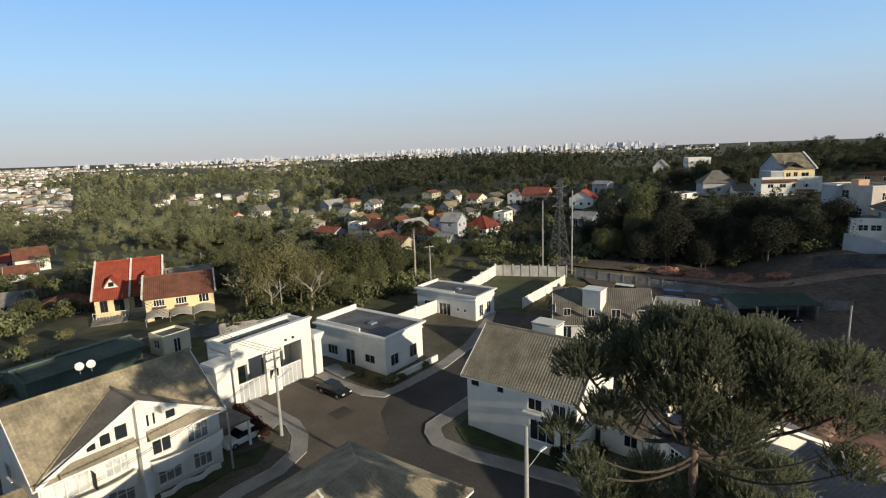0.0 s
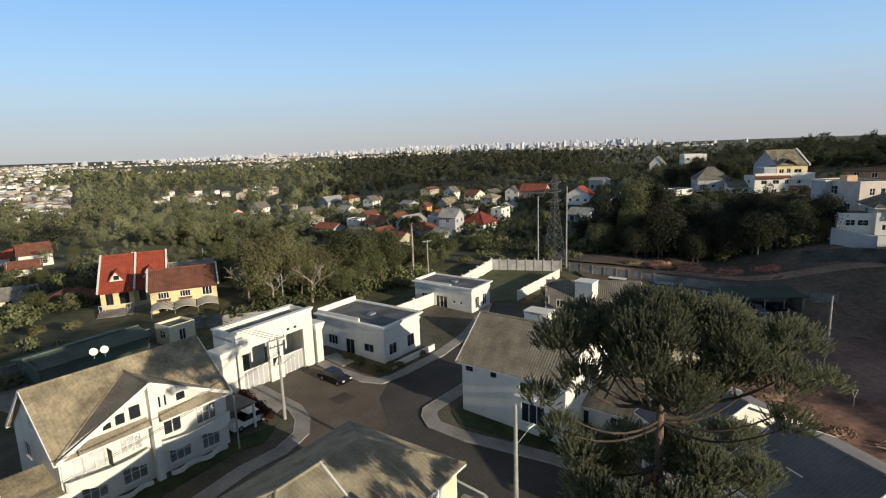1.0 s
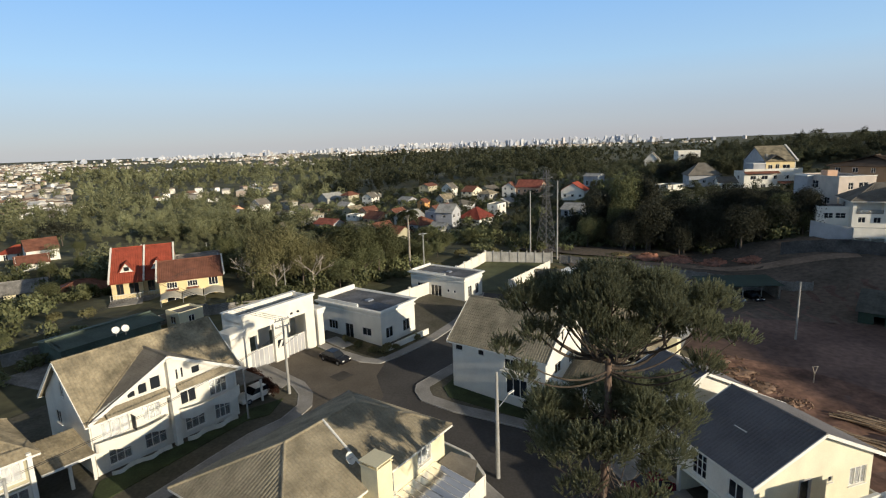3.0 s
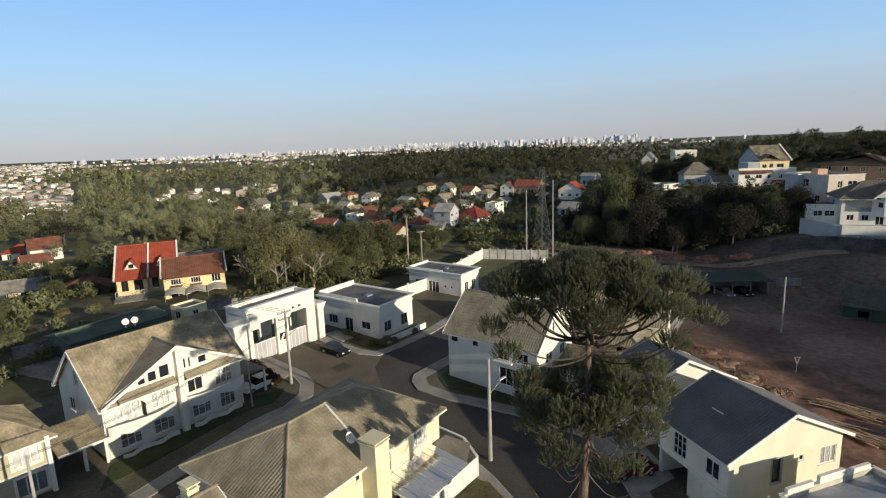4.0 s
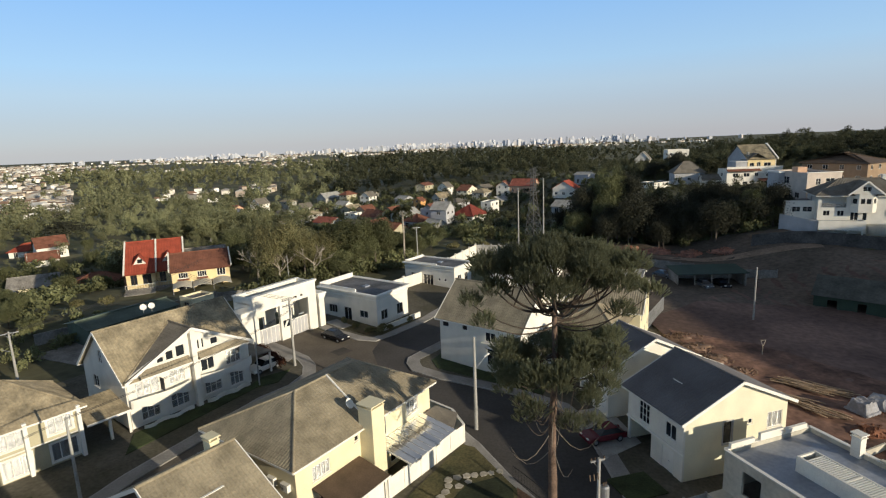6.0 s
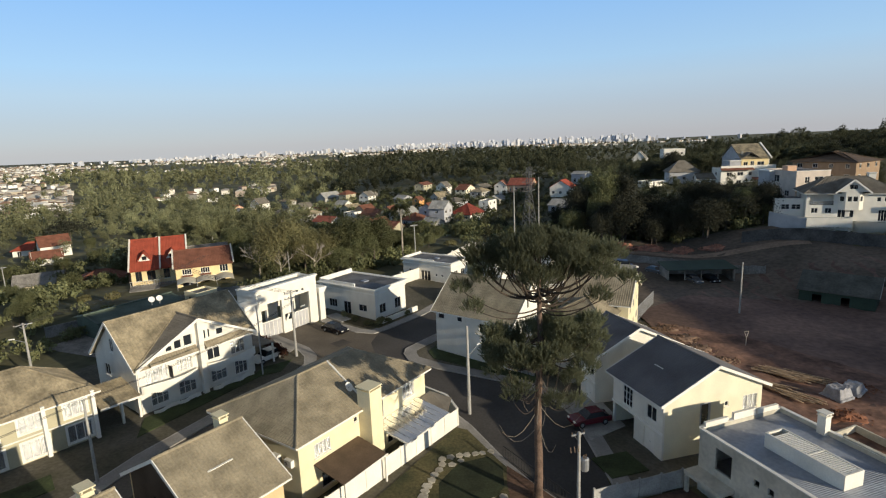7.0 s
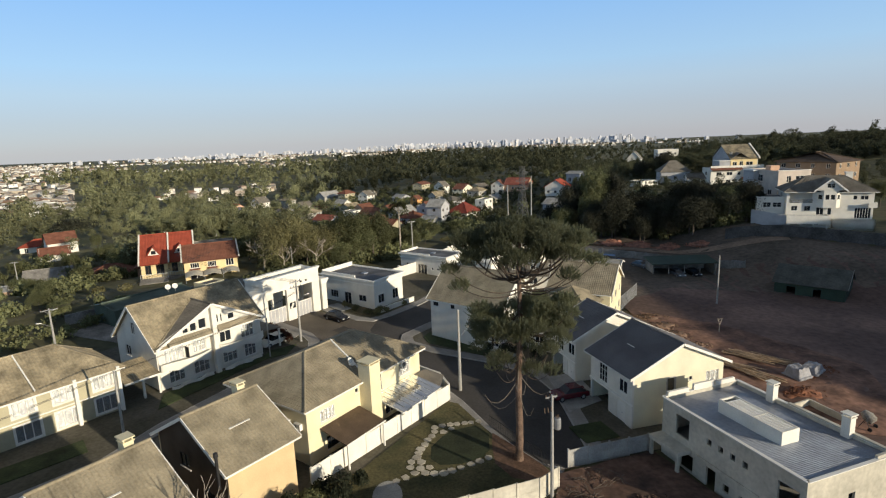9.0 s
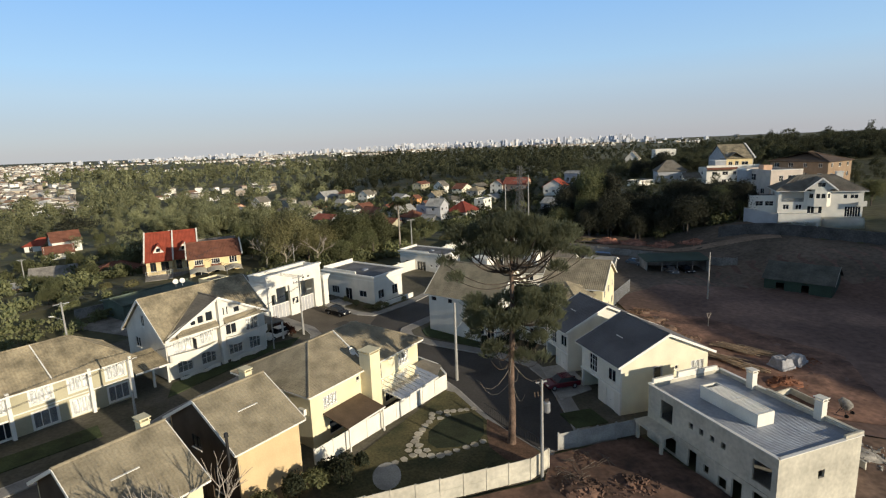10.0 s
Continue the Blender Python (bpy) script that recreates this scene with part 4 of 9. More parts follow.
# ---- estate houses ----
def white_house():
    """Two-storey twin house under a tiled roof, with a wide front gable."""
    L, W, he, hr = 14.0, 9.6, 5.7, 9.8
    gx0, gx1, ga = 0.3, 13.7, 9.0
    root = thing("white_house", pose(-27.2, 31.9, 0.0, 0, 0, 50.4), "white rendered two-storey twin house with a weathered brown tiled roof", "house")
    C = dict(nx=3, ny=2, surround=0.07, curtain=True)
    fr = walls4(root, L, W, he, M_WHITE, {
        "front": [(0.9, 3.2, 2.4, 2.1, dict(nx=3, ny=1, curtain=True)), (4.4, 3.4, 1.7, 1.5, C), (8.0, 3.5, 1.6, 1.4, dict(nx=2, ny=1)), (11.0, 3.2, 1.9, 1.9, C),
                  (1.2, 0.7, 1.9, 1.6, C), (4.3, 0.7, 2.0, 1.7, C), (8.2, 0.7, 2.0, 1.7, C), (11.3, 0.5, 1.7, 2.1, C)],
        "left": [(4.2, 6.3, 0.8, 1.5, dict(nx=2, ny=1)), (2.2, 3.3, 1.2, 1.3, dict(nx=2))]}, apex=hr)
    gable_roof(root, L, W, he, hr, M_TILE2, o=0.55, og=0.45)
    # front gable
    fg = (V3(gx0, -0.35, 0), V3(1, 0, 0), V3(0, -1, 0), gx1 - gx0)
    wall(root, fg, 5.75, M_WHITE, [(2.9, 6.25, 0.75, 0.62), (3.85, 6.25, 0.85, 1.0), (4.95, 6.25, 1.0, 1.25), (7.35, 6.35, 0.3, 1.1), (7.85, 6.35, 0.3, 1.1), (8.9, 6.35, 0.9, 0.8)], apex=ga - 0.1, z0=5.4, name="gable_wall")
    for u, w, h in ((2.9, 0.75, 0.62), (3.85, 0.85, 1.0), (4.95, 1.0, 1.25)):
        window(root, fg, u, 6.25, w, h, nx=1, sill=False, surround=0.05, name="attic_window")
    for u, w, h in ((7.35, 0.3, 1.1), (7.85, 0.3, 1.1), (8.9, 0.9, 0.8)):
        window(root, fg, u, 6.35, w, h, nx=1, sill=False, name="attic_window")
    xm, yb, ye = (gx0 + gx1) / 2, W / 2 * (ga - he) / (hr - he), -0.75
    for s, xe in ((-1, gx0 - 0.55), (1, gx1 + 0.55)):
        zf = 5.35
        roof_plane(root, [(xe, ye, zf), (xm, ye, ga), (xm, yb, ga), (xe, ye + 0.25, zf)], M_TILE3, name="gable_slope")
        trim_beam(root, (xe, ye - 0.02, zf - 0.03), (xm, ye - 0.02, ga - 0.03), 0.07, 0.28, name="bargeboard")
        caps(root, (xe, ye + 0.2, zf + 0.1), (xm, yb, ga + 0.06), M_TILE2, 0.09, "valley")
    caps(root, (xm, ye, ga + 0.06), (xm, yb, ga + 0.06), M_TILE3)
    # eyebrow roofs between the storeys, centre pier, balconies
    for x0, x1 in ((1.2, 6.6), (7.5, 13.2)):
        roof_plane(root, [(x0, -1.0, 5.45), (x1, -1.0, 5.45), (x1, -0.36, 6.05), (x0, -0.36, 6.05)], M_TILE, name="eyebrow_roof")
        trim_beam(root, (x0, -1.02, 5.38), (x1, -1.02, 5.38), 0.06, 0.14, name="gutter")
    bm = bmesh.new()
    box(bm, xm - 0.28, -0.95, -0.4, xm + 0.28, -0.36, 8.85)
    part("centre_pier", bm, M_WHITE, root, bevel=0.02)
    for x0, x1, ph in ((0.1, 6.4, 0.6), (7.4, 13.95, 2.4)):
        # long balcony fronts, level on top and waved below
        n = 40
        bm = bmesh.new()
        prev = None
        for k in range(n + 1):
            t = k / n
            x = x0 + (x1 - x0) * t
            y = -0.55 - 0.55 * math.sin(math.pi * t) ** 0.5
            low = 2.45 + 0.20 * math.sin(2.2 * math.pi * t * 1.6 + ph)
            top = 3.42 + 0.07 * math.sin(2 * math.pi * t + ph)
            a = [bm.verts.new((x, y, low)), bm.verts.new((x, y, top)), bm.verts.new((x, y + 0.14, top)), bm.verts.new((x, y + 0.14, low))]
            if prev:
                for i in range(4):
                    bm.faces.new((prev[i], a[i], a[(i + 1) % 4], prev[(i + 1) % 4]))
            else:
                bm.faces.new(a)
            prev = a
        bm.faces.new(prev[::-1])
        bmesh.ops.recalc_face_normals(bm, faces=bm.faces)
        bal = part("balcony", bm, M_WHITE, root)
        bm = bmesh.new()
        box(bm, x0 + 0.2, -0.55, 2.68, x1 - 0.2, -0.01, 2.8)
        part("balcony_slab", bm, M_WHITE, bal)
    bm = bmesh.new()
    box(bm, 3.38, -0.92, 4.6, 3.45, -0.04, 4.66)
    scr = part("privacy_screen", bm, M_IRON, root)
    for k in range(9):
        bm = bmesh.new()
        box(bm, 3.4, -0.9 + k * 0.1, 3.3, 3.43, -0.85 + k * 0.1, 4.6)
        part("slat", bm, M_IRON, scr)
    # low wave-shaped planters at the foot of the front
    for x0, x1 in ((0.9, 6.2), (7.8, 13.2)):
        bm = bmesh.new()
        n = 20
        prev = None
        for k in range(n + 1):
            x = x0 + (x1 - x0) * k / n
            y = -0.95 - 0.25 * math.sin(k / n * 4 * math.pi)
            a = [bm.verts.new((x, y, -0.3)), bm.verts.new((x, y, 0.55)), bm.verts.new((x, y + 0.15, 0.55)), bm.verts.new((x, y + 0.15, -0.3))]
            if prev:
                for i in range(4):
                    bm.faces.new((prev[i], a[i], a[(i + 1) % 4], prev[(i + 1) % 4]))
            prev = a
        bmesh.ops.recalc_face_normals(bm, faces=bm.faces)
        part("planter", bm, M_WHITE, root)
    for x in (0.15, 13.85):
        downpipe(root, (x, -0.08), -0.2, 5.2)
    # car port at the right-hand end
    port = part("car_port_roof", (lambda b: (beam(b, (14.1, 2.9, 3.0), (17.4, 2.9, 2.75), 5.4, 0.12), b)[1])(bmesh.new()), M_TILE3, root)
    for x, y in ((17.2, 0.5), (17.2, 5.3)):
        bm = bmesh.new()
        box(bm, x - 0.1, y - 0.1, -0.6, x + 0.1, y + 0.1, 2.72)
        part("post", bm, M_WHITE, port)
    return root


def long_house():
    """Long two-storey house, hipped at its end, with a car port."""
    L, W, he, hr = 24.0, 8.0, 5.25, 8.0
    u = V3(math.cos(radians(48.5)), math.sin(radians(48.5)), 0)
    o = V3(-28.75, 28.1, 0.1) - u * (L + 0.5) + V3(-u.y, u.x, 0) * 0.5
    root = thing("long_house", Matrix.Translation(o) @ pose(0, 0, 0, 0, 0, 48.5), "long beige two-storey terraced house with a weathered brown hipped roof", "house")
    wins = []
    for x in (L - 2.6, L - 6.2, L - 9.6, L - 13.4, L - 17):
        wins += [(x, 3.1, 1.9, 1.6, dict(nx=3, curtain=True, surround=0.16)), (x, 0.5, 2.1, 1.7, dict(nx=3, surround=0.16, curtain=(x > L - 12)))]
    fr = walls4(root, L, W, he, M_BEIGE, {"front": wins, "right": [(3, 3.2, 1.2, 1.2, dict(nx=2))]})
    hip_roof(root, L, W, he, hr, M_TILE2, o=0.5, ha=4, hb=4.4)
    for x in (L - 0.2, L - 4.3, L - 11.4):
        bm = bmesh.new()
        box(bm, x - 0.16, -0.5, -0.4, x + 0.16, -0.01, he - 0.1)
        part("white_pier", bm, M_TRIM, root)
    trim_beam(root, (L - 11.2, -0.06, 2.62), (L - 0.3, -0.06, 2.62), 0.08, 0.12, name="string_course")
    for x in (L - 7.9,):
        caps(root, (x, W / 2, hr + 0.08), (x + 0.3, -0.4, he + 0.05), M_TRIM, 0.07, "flashing")
    # car port between the houses
    roof_plane(root, [(L + 0.5, 0.4, 2.55), (L + 4.4, 0.4, 2.55), (L + 4.4, 4.6, 3.6), (L + 0.5, 4.6, 3.6)], M_TILE2, name="car_port_roof")
    trim_beam(root, (L + 0.5, 0.36, 2.45), (L + 4.4, 0.36, 2.45), 0.07, 0.22)
    for x in (L + 2.5, L + 4.2):
        bm = bmesh.new()
        box(bm, x - 0.12, 0.5, -0.5, x + 0.12, 0.74, 2.45)
        part("post", bm, M_WHITE, root)
    return root


def ac_unit(m, label="white air-conditioning unit on wall brackets"):
    root = thing("air_conditioner", m, label, "air conditioner", "air conditioners")
    bm = bmesh.new()
    box(bm, -0.42, -0.34, 0, 0.42, 0, 0.58)
    part("casing", bm, M_TRIM, root, bevel=0.02)
    bm = bmesh.new()
    for k in range(9):
        a = 2 * math.pi * k / 9
        beam(bm, (-0.1, -0.36, 0.29), (-0.1 + 0.22 * math.cos(a), -0.36, 0.29 + 0.22 * math.sin(a)), 0.015, 0.015, up=(0, 1, 0))
    part("fan_grille", bm, M_IRON, root)
    bm = bmesh.new()
    box(bm, -0.35, -0.3, -0.08, -0.3, 0.05, -0.005)
    box(bm, 0.3, -0.3, -0.08, 0.35, 0.05, -0.005)
    part("bracket", bm, M_GALV, root)


def yellow_house():
    L, W, he, hr = 16.6, 10.9, 5.0, 7.35
    u = V3(math.cos(radians(52)), math.sin(radians(52)), 0)
    v = V3(-u.y, u.x, 0)
    o = V3(-7.2, 15.3, -0.75) + u * 0.5 + v * 0.5
    base = -0.75
    he, hr = he - base, hr - base
    root = thing("yellow_house", Matrix.Translation(o) @ pose(0, 0, 0, 0, 0, 52), "pale yellow two-storey house with a ribbed brown hipped roof", "house")
    fr = walls4(root, L, W, he, M_CREAM, {
        "front": [(1.6, 3.4, 1.8, 1.2, dict(nx=4, curtain=True)), (6.2, 4.4, 0.5, 0.5, dict(nx=1)), (9.3, 3.2, 0.9, 2.0, dict(nx=2, ny=2)), (13.0, 3.6, 1.7, 1.3, dict(nx=3, surround=0.05, curtain=True)), (2.2, 0.5, 1.6, 1.3, dict(nx=3, frame=M_IRON)),
                  (4.8, 0.2, 2.2, 2.1, dict(nx=3, frame=M_IRON, sill=False)), (10.5, 0.2, 3.2, 2.1, dict(nx=4, sill=False))],
        "left": [(3, 3.5, 1.4, 1.2, dict(nx=2))], "right": [(4, 3.5, 1.4, 1.2, dict(nx=2))]})
    hip_roof(root, L, W, he, hr, M_TILE, o=0.5, ha=5.0, hb=4.4)
    caps(root, (8.6, W / 2, hr + 0.1), (7.7, -0.45, he - 0.1), M_TRIM, 0.09, "flashing")
    chimney(root, 7.6, -0.75, -0.4, 7.6, 1.5, 1.5, M_CREAM)
    # dark patio cover and clear pergola roof
    roof_plane(root, [(1.4, -3.4, 2.35), (6.6, -3.4, 2.35), (6.6, -0.02, 3.0), (1.4, -0.02, 3.0)], M_BROWN, tiled=False, th=0.08, name="patio_cover")
    trim_beam(root, (1.4, -3.42, 2.32), (6.6, -3.42, 2.32), 0.06, 0.14)
    for x in (1.6, 6.4):
        bm = bmesh.new()
        box(bm, x - 0.07, -3.35, -0.4, x + 0.07, -3.21, 2.25)
        part("post", bm, M_TRIM, root)
    bm = bmesh.new()
    beam(bm, (8.6, -3.85, 2.22), (15.3, -3.85, 2.22), 0.08, 0.14)
    per = part("pergola", bm, M_TRIM, root)
    for k in range(10):
        bm = bmesh.new()
        beam(bm, (8.7 + k * 0.72, -3.9, 2.3), (8.7 + k * 0.72, -0.05, 2.95), 0.06, 0.12)
        part("rafter", bm, M_TRIM, per)
    for k in range(9):
        bm = bmesh.new()
        beam(bm, (9.06 + k * 0.72, -3.95, 2.385), (9.06 + k * 0.72, -0.05, 3.045), 0.66, 0.012)
        part("pane", bm, M_CLEAR, per)
    # tiled lean-to at the far corner
    roof_plane(root, [(15.4, -3.6, 2.2), (18.2, -2.2, 2.2), (17.2, -0.2, 2.9), (15.4, -0.2, 2.9)], M_TILE3, tiled=False, th=0.1, name="lean_to_roof")
    for p in (1.0, 2.6):
        ac_unit(root.matrix_world @ Matrix.Translation((-0.02, p, 3.4)) @ pose(0, 0, 0, 0, 0, -90))
    dish(root, root.matrix_world @ V3(7.2, 1.4, he + 0.72), 0.45, (0.75, -0.35, 0.55))
    return root


def back_house(m, wallm, label, L=6.0):
    """Gabled house of two storeys whose long slope faces the garden."""
    W, he, hr = 10.2, 5.35, 8.15
    root = thing("gabled_house", m, label, "house", "gabled houses by the garden")
    fr = walls4(root, L, W, he, wallm, {"left": [(3.4, 3.4, 1.4, 1.2, dict(nx=2, frame=M_IRON)), (6.4, 0.4, 1.6, 2.0, dict(nx=2, frame=M_IRON))]}, apex=hr)
    [c for c in root.children if c.name.startswith("wall")][3].data.materials[0] = M_BROWN      # dark boarded gable
    gable_roof(root, L, W, he, hr, M_TILE, o=0.45, og=0.45)
    bm = bmesh.new()
    sl = (hr - he) / (W / 2)
    beam(bm, (2.0, 2.6, he + 2.6 * sl + 0.09), (3.9, 2.6, he + 2.6 * sl + 0.09), 0.16, 0.06)
    part("roof_vent", bm, M_TRIM, root)
    chimney(root, L - 0.9, W / 2 + 0.7, he, hr + 0.75, 0.7, 0.9, M_CREAM)
    # open timber-sided side passage
    for k in range(12):
        bm = bmesh.new()
        box(bm, -1.6, 1.2 + k * 0.42, -0.3, -1.54, 1.56 + k * 0.42, 2.6)
        part("fence_board", bm, M_BROWN, root)
    bm = bmesh.new()
    tube(bm, [(-0.6, 0.2, 4.0), (-0.6, 0.2, 6.6)], [0.12, 0.12], 8)
    tube(bm, [(-0.6, 0.2, 6.6), (-0.6, 0.2, 6.9)], [0.19, 0.16], 8)
    part("flue", bm, M_IRON, root)
    return root


def corner_house():
    """White two-storey house on the corner, with a steep tiled roof."""
    L, W = 12.0, 9.0
    base = -0.95
    he, hr = 5.35 - base, 9.1 - base
    a = radians(-40)
    u, v = V3(math.cos(a), math.sin(a), 0), V3(-math.sin(a), math.cos(a), 0)
    o = V3(4.3, 48.2, base) + u * 0.45 + v * 0.5
    root = thing("corner_house", Matrix.Translation(o) @ pose(0, 0, 0, 0, 0, -40), "white rendered two-storey corner house with a ribbed brown tiled roof", "house")
    walls4(root, L, W, he, M_WHITE, {
        "front": [(0.5, 4.9, 0.9, 0.6, dict(nx=1, frame=M_IRON)), (3.6, 4.9, 0.7, 0.6, dict(nx=1, frame=M_IRON)), (7.0, 4.0, 1.5, 1.2, dict(nx=2)), (9.6, 4.0, 1.3, 1.2, dict(nx=2)), (7.2, 1.0, 2.6, 2.1, dict(nx=3)), (10.3, 0.6, 1.2, 2.2, dict(nx=2))],
        "right": [(3.8, 6.9, 0.5, 1.2, dict(nx=1)), (2.2, 3.6, 1.5, 1.2, dict(nx=2)), (5.8, 3.6, 1.2, 1.2, dict(nx=2))]}, apex=hr)
    gable_roof(root, L, W, he, hr, M_TILE, o=0.5, og=0.45)
    bm = bmesh.new()
    fbox(bm, (V3(0, 0, 0), V3(1, 0, 0), V3(0, -1, 0), L), 6.6, 3.7, 9.0, 3.85, 0, 0.5)
    part("canopy", bm, M_WHITE, root)
    chimney(root, 6.3, W / 2 + 1.1, he, hr + 1.0, 2.6, 1.8, M_WHITE, "water_tank_box")
    return root


def slate_house(o, yaw, L, W, he, hr, roofm, wallm, label, group=""):
    """Two-storey house with a garage under its front and a slate-grey roof."""
    root = thing("slate_roof_house", Matrix.Translation(o) @ pose(0, 0, 0, 0, 0, yaw), label, "house", group)
    # ridge runs along x; the gable at x = 0 faces the garden, the side y = W the drive
    walls4(root, L, W, he, wallm, {
        "left": [(W * 0.37, 2.8, 0.95, 2.1, dict(nx=1, surround=0.1, frame=M_GREYW, sill=False)), (W * 0.61, 4.2, 0.45, 0.5, dict(nx=1)), (W * 0.8, 3.4, 1.7, 1.5, dict(nx=3, curtain=True))],
        "back": [(L * 0.22, 3.1, 1.5, 2.1, dict(nx=3, ny=3)), (L * 0.70, 3.4, 1.4, 1.4, dict(nx=2)), (0.3, 0.1, L * 0.42, 2.4, dict(type="open")), (L * 0.66, 0.1, 1.5, 2.2, dict(type="door", mat=M_TRIM, panels=2))],
        "right": [(3, 3.2, 1.2, 1.2, dict(nx=2))], "front": [(3, 3.2, 1.2, 1.2, dict(nx=2))]}, apex=hr)
    [c for c in root.children if c.name.startswith("wall")][2].data.materials[0] = M_WHITE      # the drive side is painted white
    gable_roof(root, L, W, he, hr, roofm, o=0.6, og=0.5)
    bm = bmesh.new()
    box(bm, 0.3, W / 2, 2.5, L - 0.3, W - 0.25, 2.65)
    part("garage_ceiling", bm, M_WHITE, root)
    bm = bmesh.new()
    fbox(bm, faces_of(L, W)["back"], -0.1, 2.62, L + 0.1, 2.8, 0, 0.12)
    part("string_course", bm, M_TRIM, root)
    bm = bmesh.new()
    sl = (hr - he) / (W / 2)
    beam(bm, (L * 0.45, W - 2.6, he + 2.6 * sl + 0.08), (L * 0.45 + 1.2, W - 2.6, he + 2.6 * sl + 0.08), 0.1, 0.05)
    part("roof_vent", bm, M_TRIM, root)
    return root


def unfinished_house():
    """Flat-roofed shell of two storeys with a parapet, roof lights and chimneys."""
    L, W = 8.9, 14.2
    base = -2.9
    H = 3.45 - base
    root = thing("unfinished_house", pose(29.45, 3.1, base, 0, 0, 16.3), "unpainted rendered two-storey shell with a zinc roof and open window holes", "house")
    fr = faces_of(L, W)
    left_holes = [(1.7, 3.6, 1.6, 1.9), (5.3, 4.4, 0.5, 0.55), (6.5, 4.4, 0.5, 0.55), (7.7, 4.4, 0.5, 0.55), (8.9, 4.4, 0.5, 0.55), (12.0, 3.4, 1.7, 1.8), (2.4, 0.8, 1.5, 1.5), (5.4, 0.2, 1.0, 2.2), (7.2, 1.2, 0.6, 0.7), (8.8, 0.8, 0.9, 1.0), (10.2, 0.2, 1.0, 2.2), (12.2, 0.3, 1.6, 2.2)]
    wall(root, fr["left"], H, M_RAW, left_holes, inset=0.2)
    wall(root, fr["front"], H, M_RAW, [(4.3, 3.6, 0.7, 0.7)])
    wall(root, fr["right"], H, M_RAW, [(3, 3.5, 1.5, 1.3), (9, 3.5, 1.5, 1.3)], inset=0.2)
    wall(root, fr["back"], H, M_RAW, [(2, 3.4, 1.5, 1.3)])
    slab_floor(root, L, W, 2.75)
    slab_floor(root, L, W, -0.15)
    bm = bmesh.new()
    box(bm, 0.22, 0.22, H - 0.55, L - 0.22, W - 0.22, H - 0.32)
    part("roof_slab", bm, M_METAL, root)
    # ribbed zinc sheets over the front part of the roof, running across it
    n = 42
    for k in range(n):
        y0, w = 0.25 + 7.6 * k / n, 7.6 / n
        bm = bmesh.new()
        sec = ((0, 0), (0.5, 0), (0.62, 0.024), (0.88, 0.024), (1.0, 0))
        rows = [[bm.verts.new((x, y0 + w * a, z - 0.008 * k + b)) for a, b in sec] for x, z in ((0.22, H - 0.06), (L - 0.22, H - 0.12))]
        for i in range(4):
            bm.faces.new((rows[1][i], rows[1][i + 1], rows[0][i + 1], rows[0][i]))
        part("zinc_sheet", bm, M_METAL, root)
    bm = bmesh.new()
    box(bm, L - 1.9, -0.02, H + 0.065, L + 0.14, 0.2, H + 0.3)
    box(bm, L - 0.2, 0.201, H + 0.065, L + 0.12, 8.6, H + 0.2)
    part("raised_parapet", bm, M_RAW, root)
    bm = bmesh.new()
    for a in ((0, 0, L, 0), (L, 0, L, W), (L, W, 0, W), (0, W, 0, 0)):
        beam(bm, (a[0], a[1], H + 0.03), (a[2], a[3], H + 0.03), 0.3, 0.06)
    part("coping", bm, M_TRIM, root)
    # raised roof-light box with slatted tops
    box_ob = bmesh.new()
    x0, x1, y0, y1, z1 = 2.75, 4.6, 4.3, 10.5, H + 0.9
    for a in ((x0, y0, x1, y0 + 0.14), (x0, y1 - 0.14, x1, y1), (x0, y0 + 0.14, x0 + 0.14, y1 - 0.14), (x1 - 0.14, y0 + 0.14, x1, y1 - 0.14), (x0 + 0.14, 7.0, x1 - 0.14, 7.14)):
        box(box_ob, a[0], a[1], H - 0.7, a[2], a[3], z1)
    sk = part("roof_light", box_ob, M_WHITE, root)
    for y in (4.55, 7.3):
        for k in range(14):
            bm = bmesh.new()
            beam(bm, (x0 + 0.15, y + k * 0.19, z1 - 0.07), (x1 - 0.15, y + k * 0.19, z1 - 0.07), 0.10, 0.10)
            part("slat", bm, M_TRIM, sk)
    bm = bmesh.new()
    box(bm, x0 + 0.14, y0 + 0.14, H - 0.68, x1 - 0.14, y1 - 0.14, H - 0.6)
    part("glazing", bm, M_GLASS, sk)
    chimney(root, L - 0.3, 10.1, H - 0.5, H + 1.6, 0.6, 0.7, M_WHITE)
    chimney(root, L - 0.3, 3.3, H - 0.5, H + 1.8, 0.6, 0.7, M_WHITE)
    # stepped parapet blocks at the far end
    for a in ((1.6, 0.4, 0.6), (4.6, 0.6, 0.8), (7.2, 0.4, 0.5)):
        bm = bmesh.new()
        box(bm, a[0] - 1.2, W - 0.2, H + 0.06, a[0] + 1.2, W + 0.06, H + 0.06 + a[1])
        part("parapet_block", bm, M_WHITE, root)
    # porch wing towards the road
    for a in ((-1.4, 10.6, -1.15, 10.9), (-1.4, 13.9, -1.15, 14.2)):
        bm = bmesh.new()
        box(bm, a[0], a[1], -0.6, a[2], a[3], 2.6)
        part("porch_pillar", bm, M_RAW, root)
    bm = bmesh.new()
    box(bm, -1.5, 10.5, 2.6, -0.01, 14.2, 2.95)
    part("porch_roof", bm, M_RAW, root)
    bm = bmesh.new()
    box(bm, -0.12, 0.2, 2.7, -0.005, 9.9, 2.9)
    part("string_course", bm, M_RAW, root)
    return root


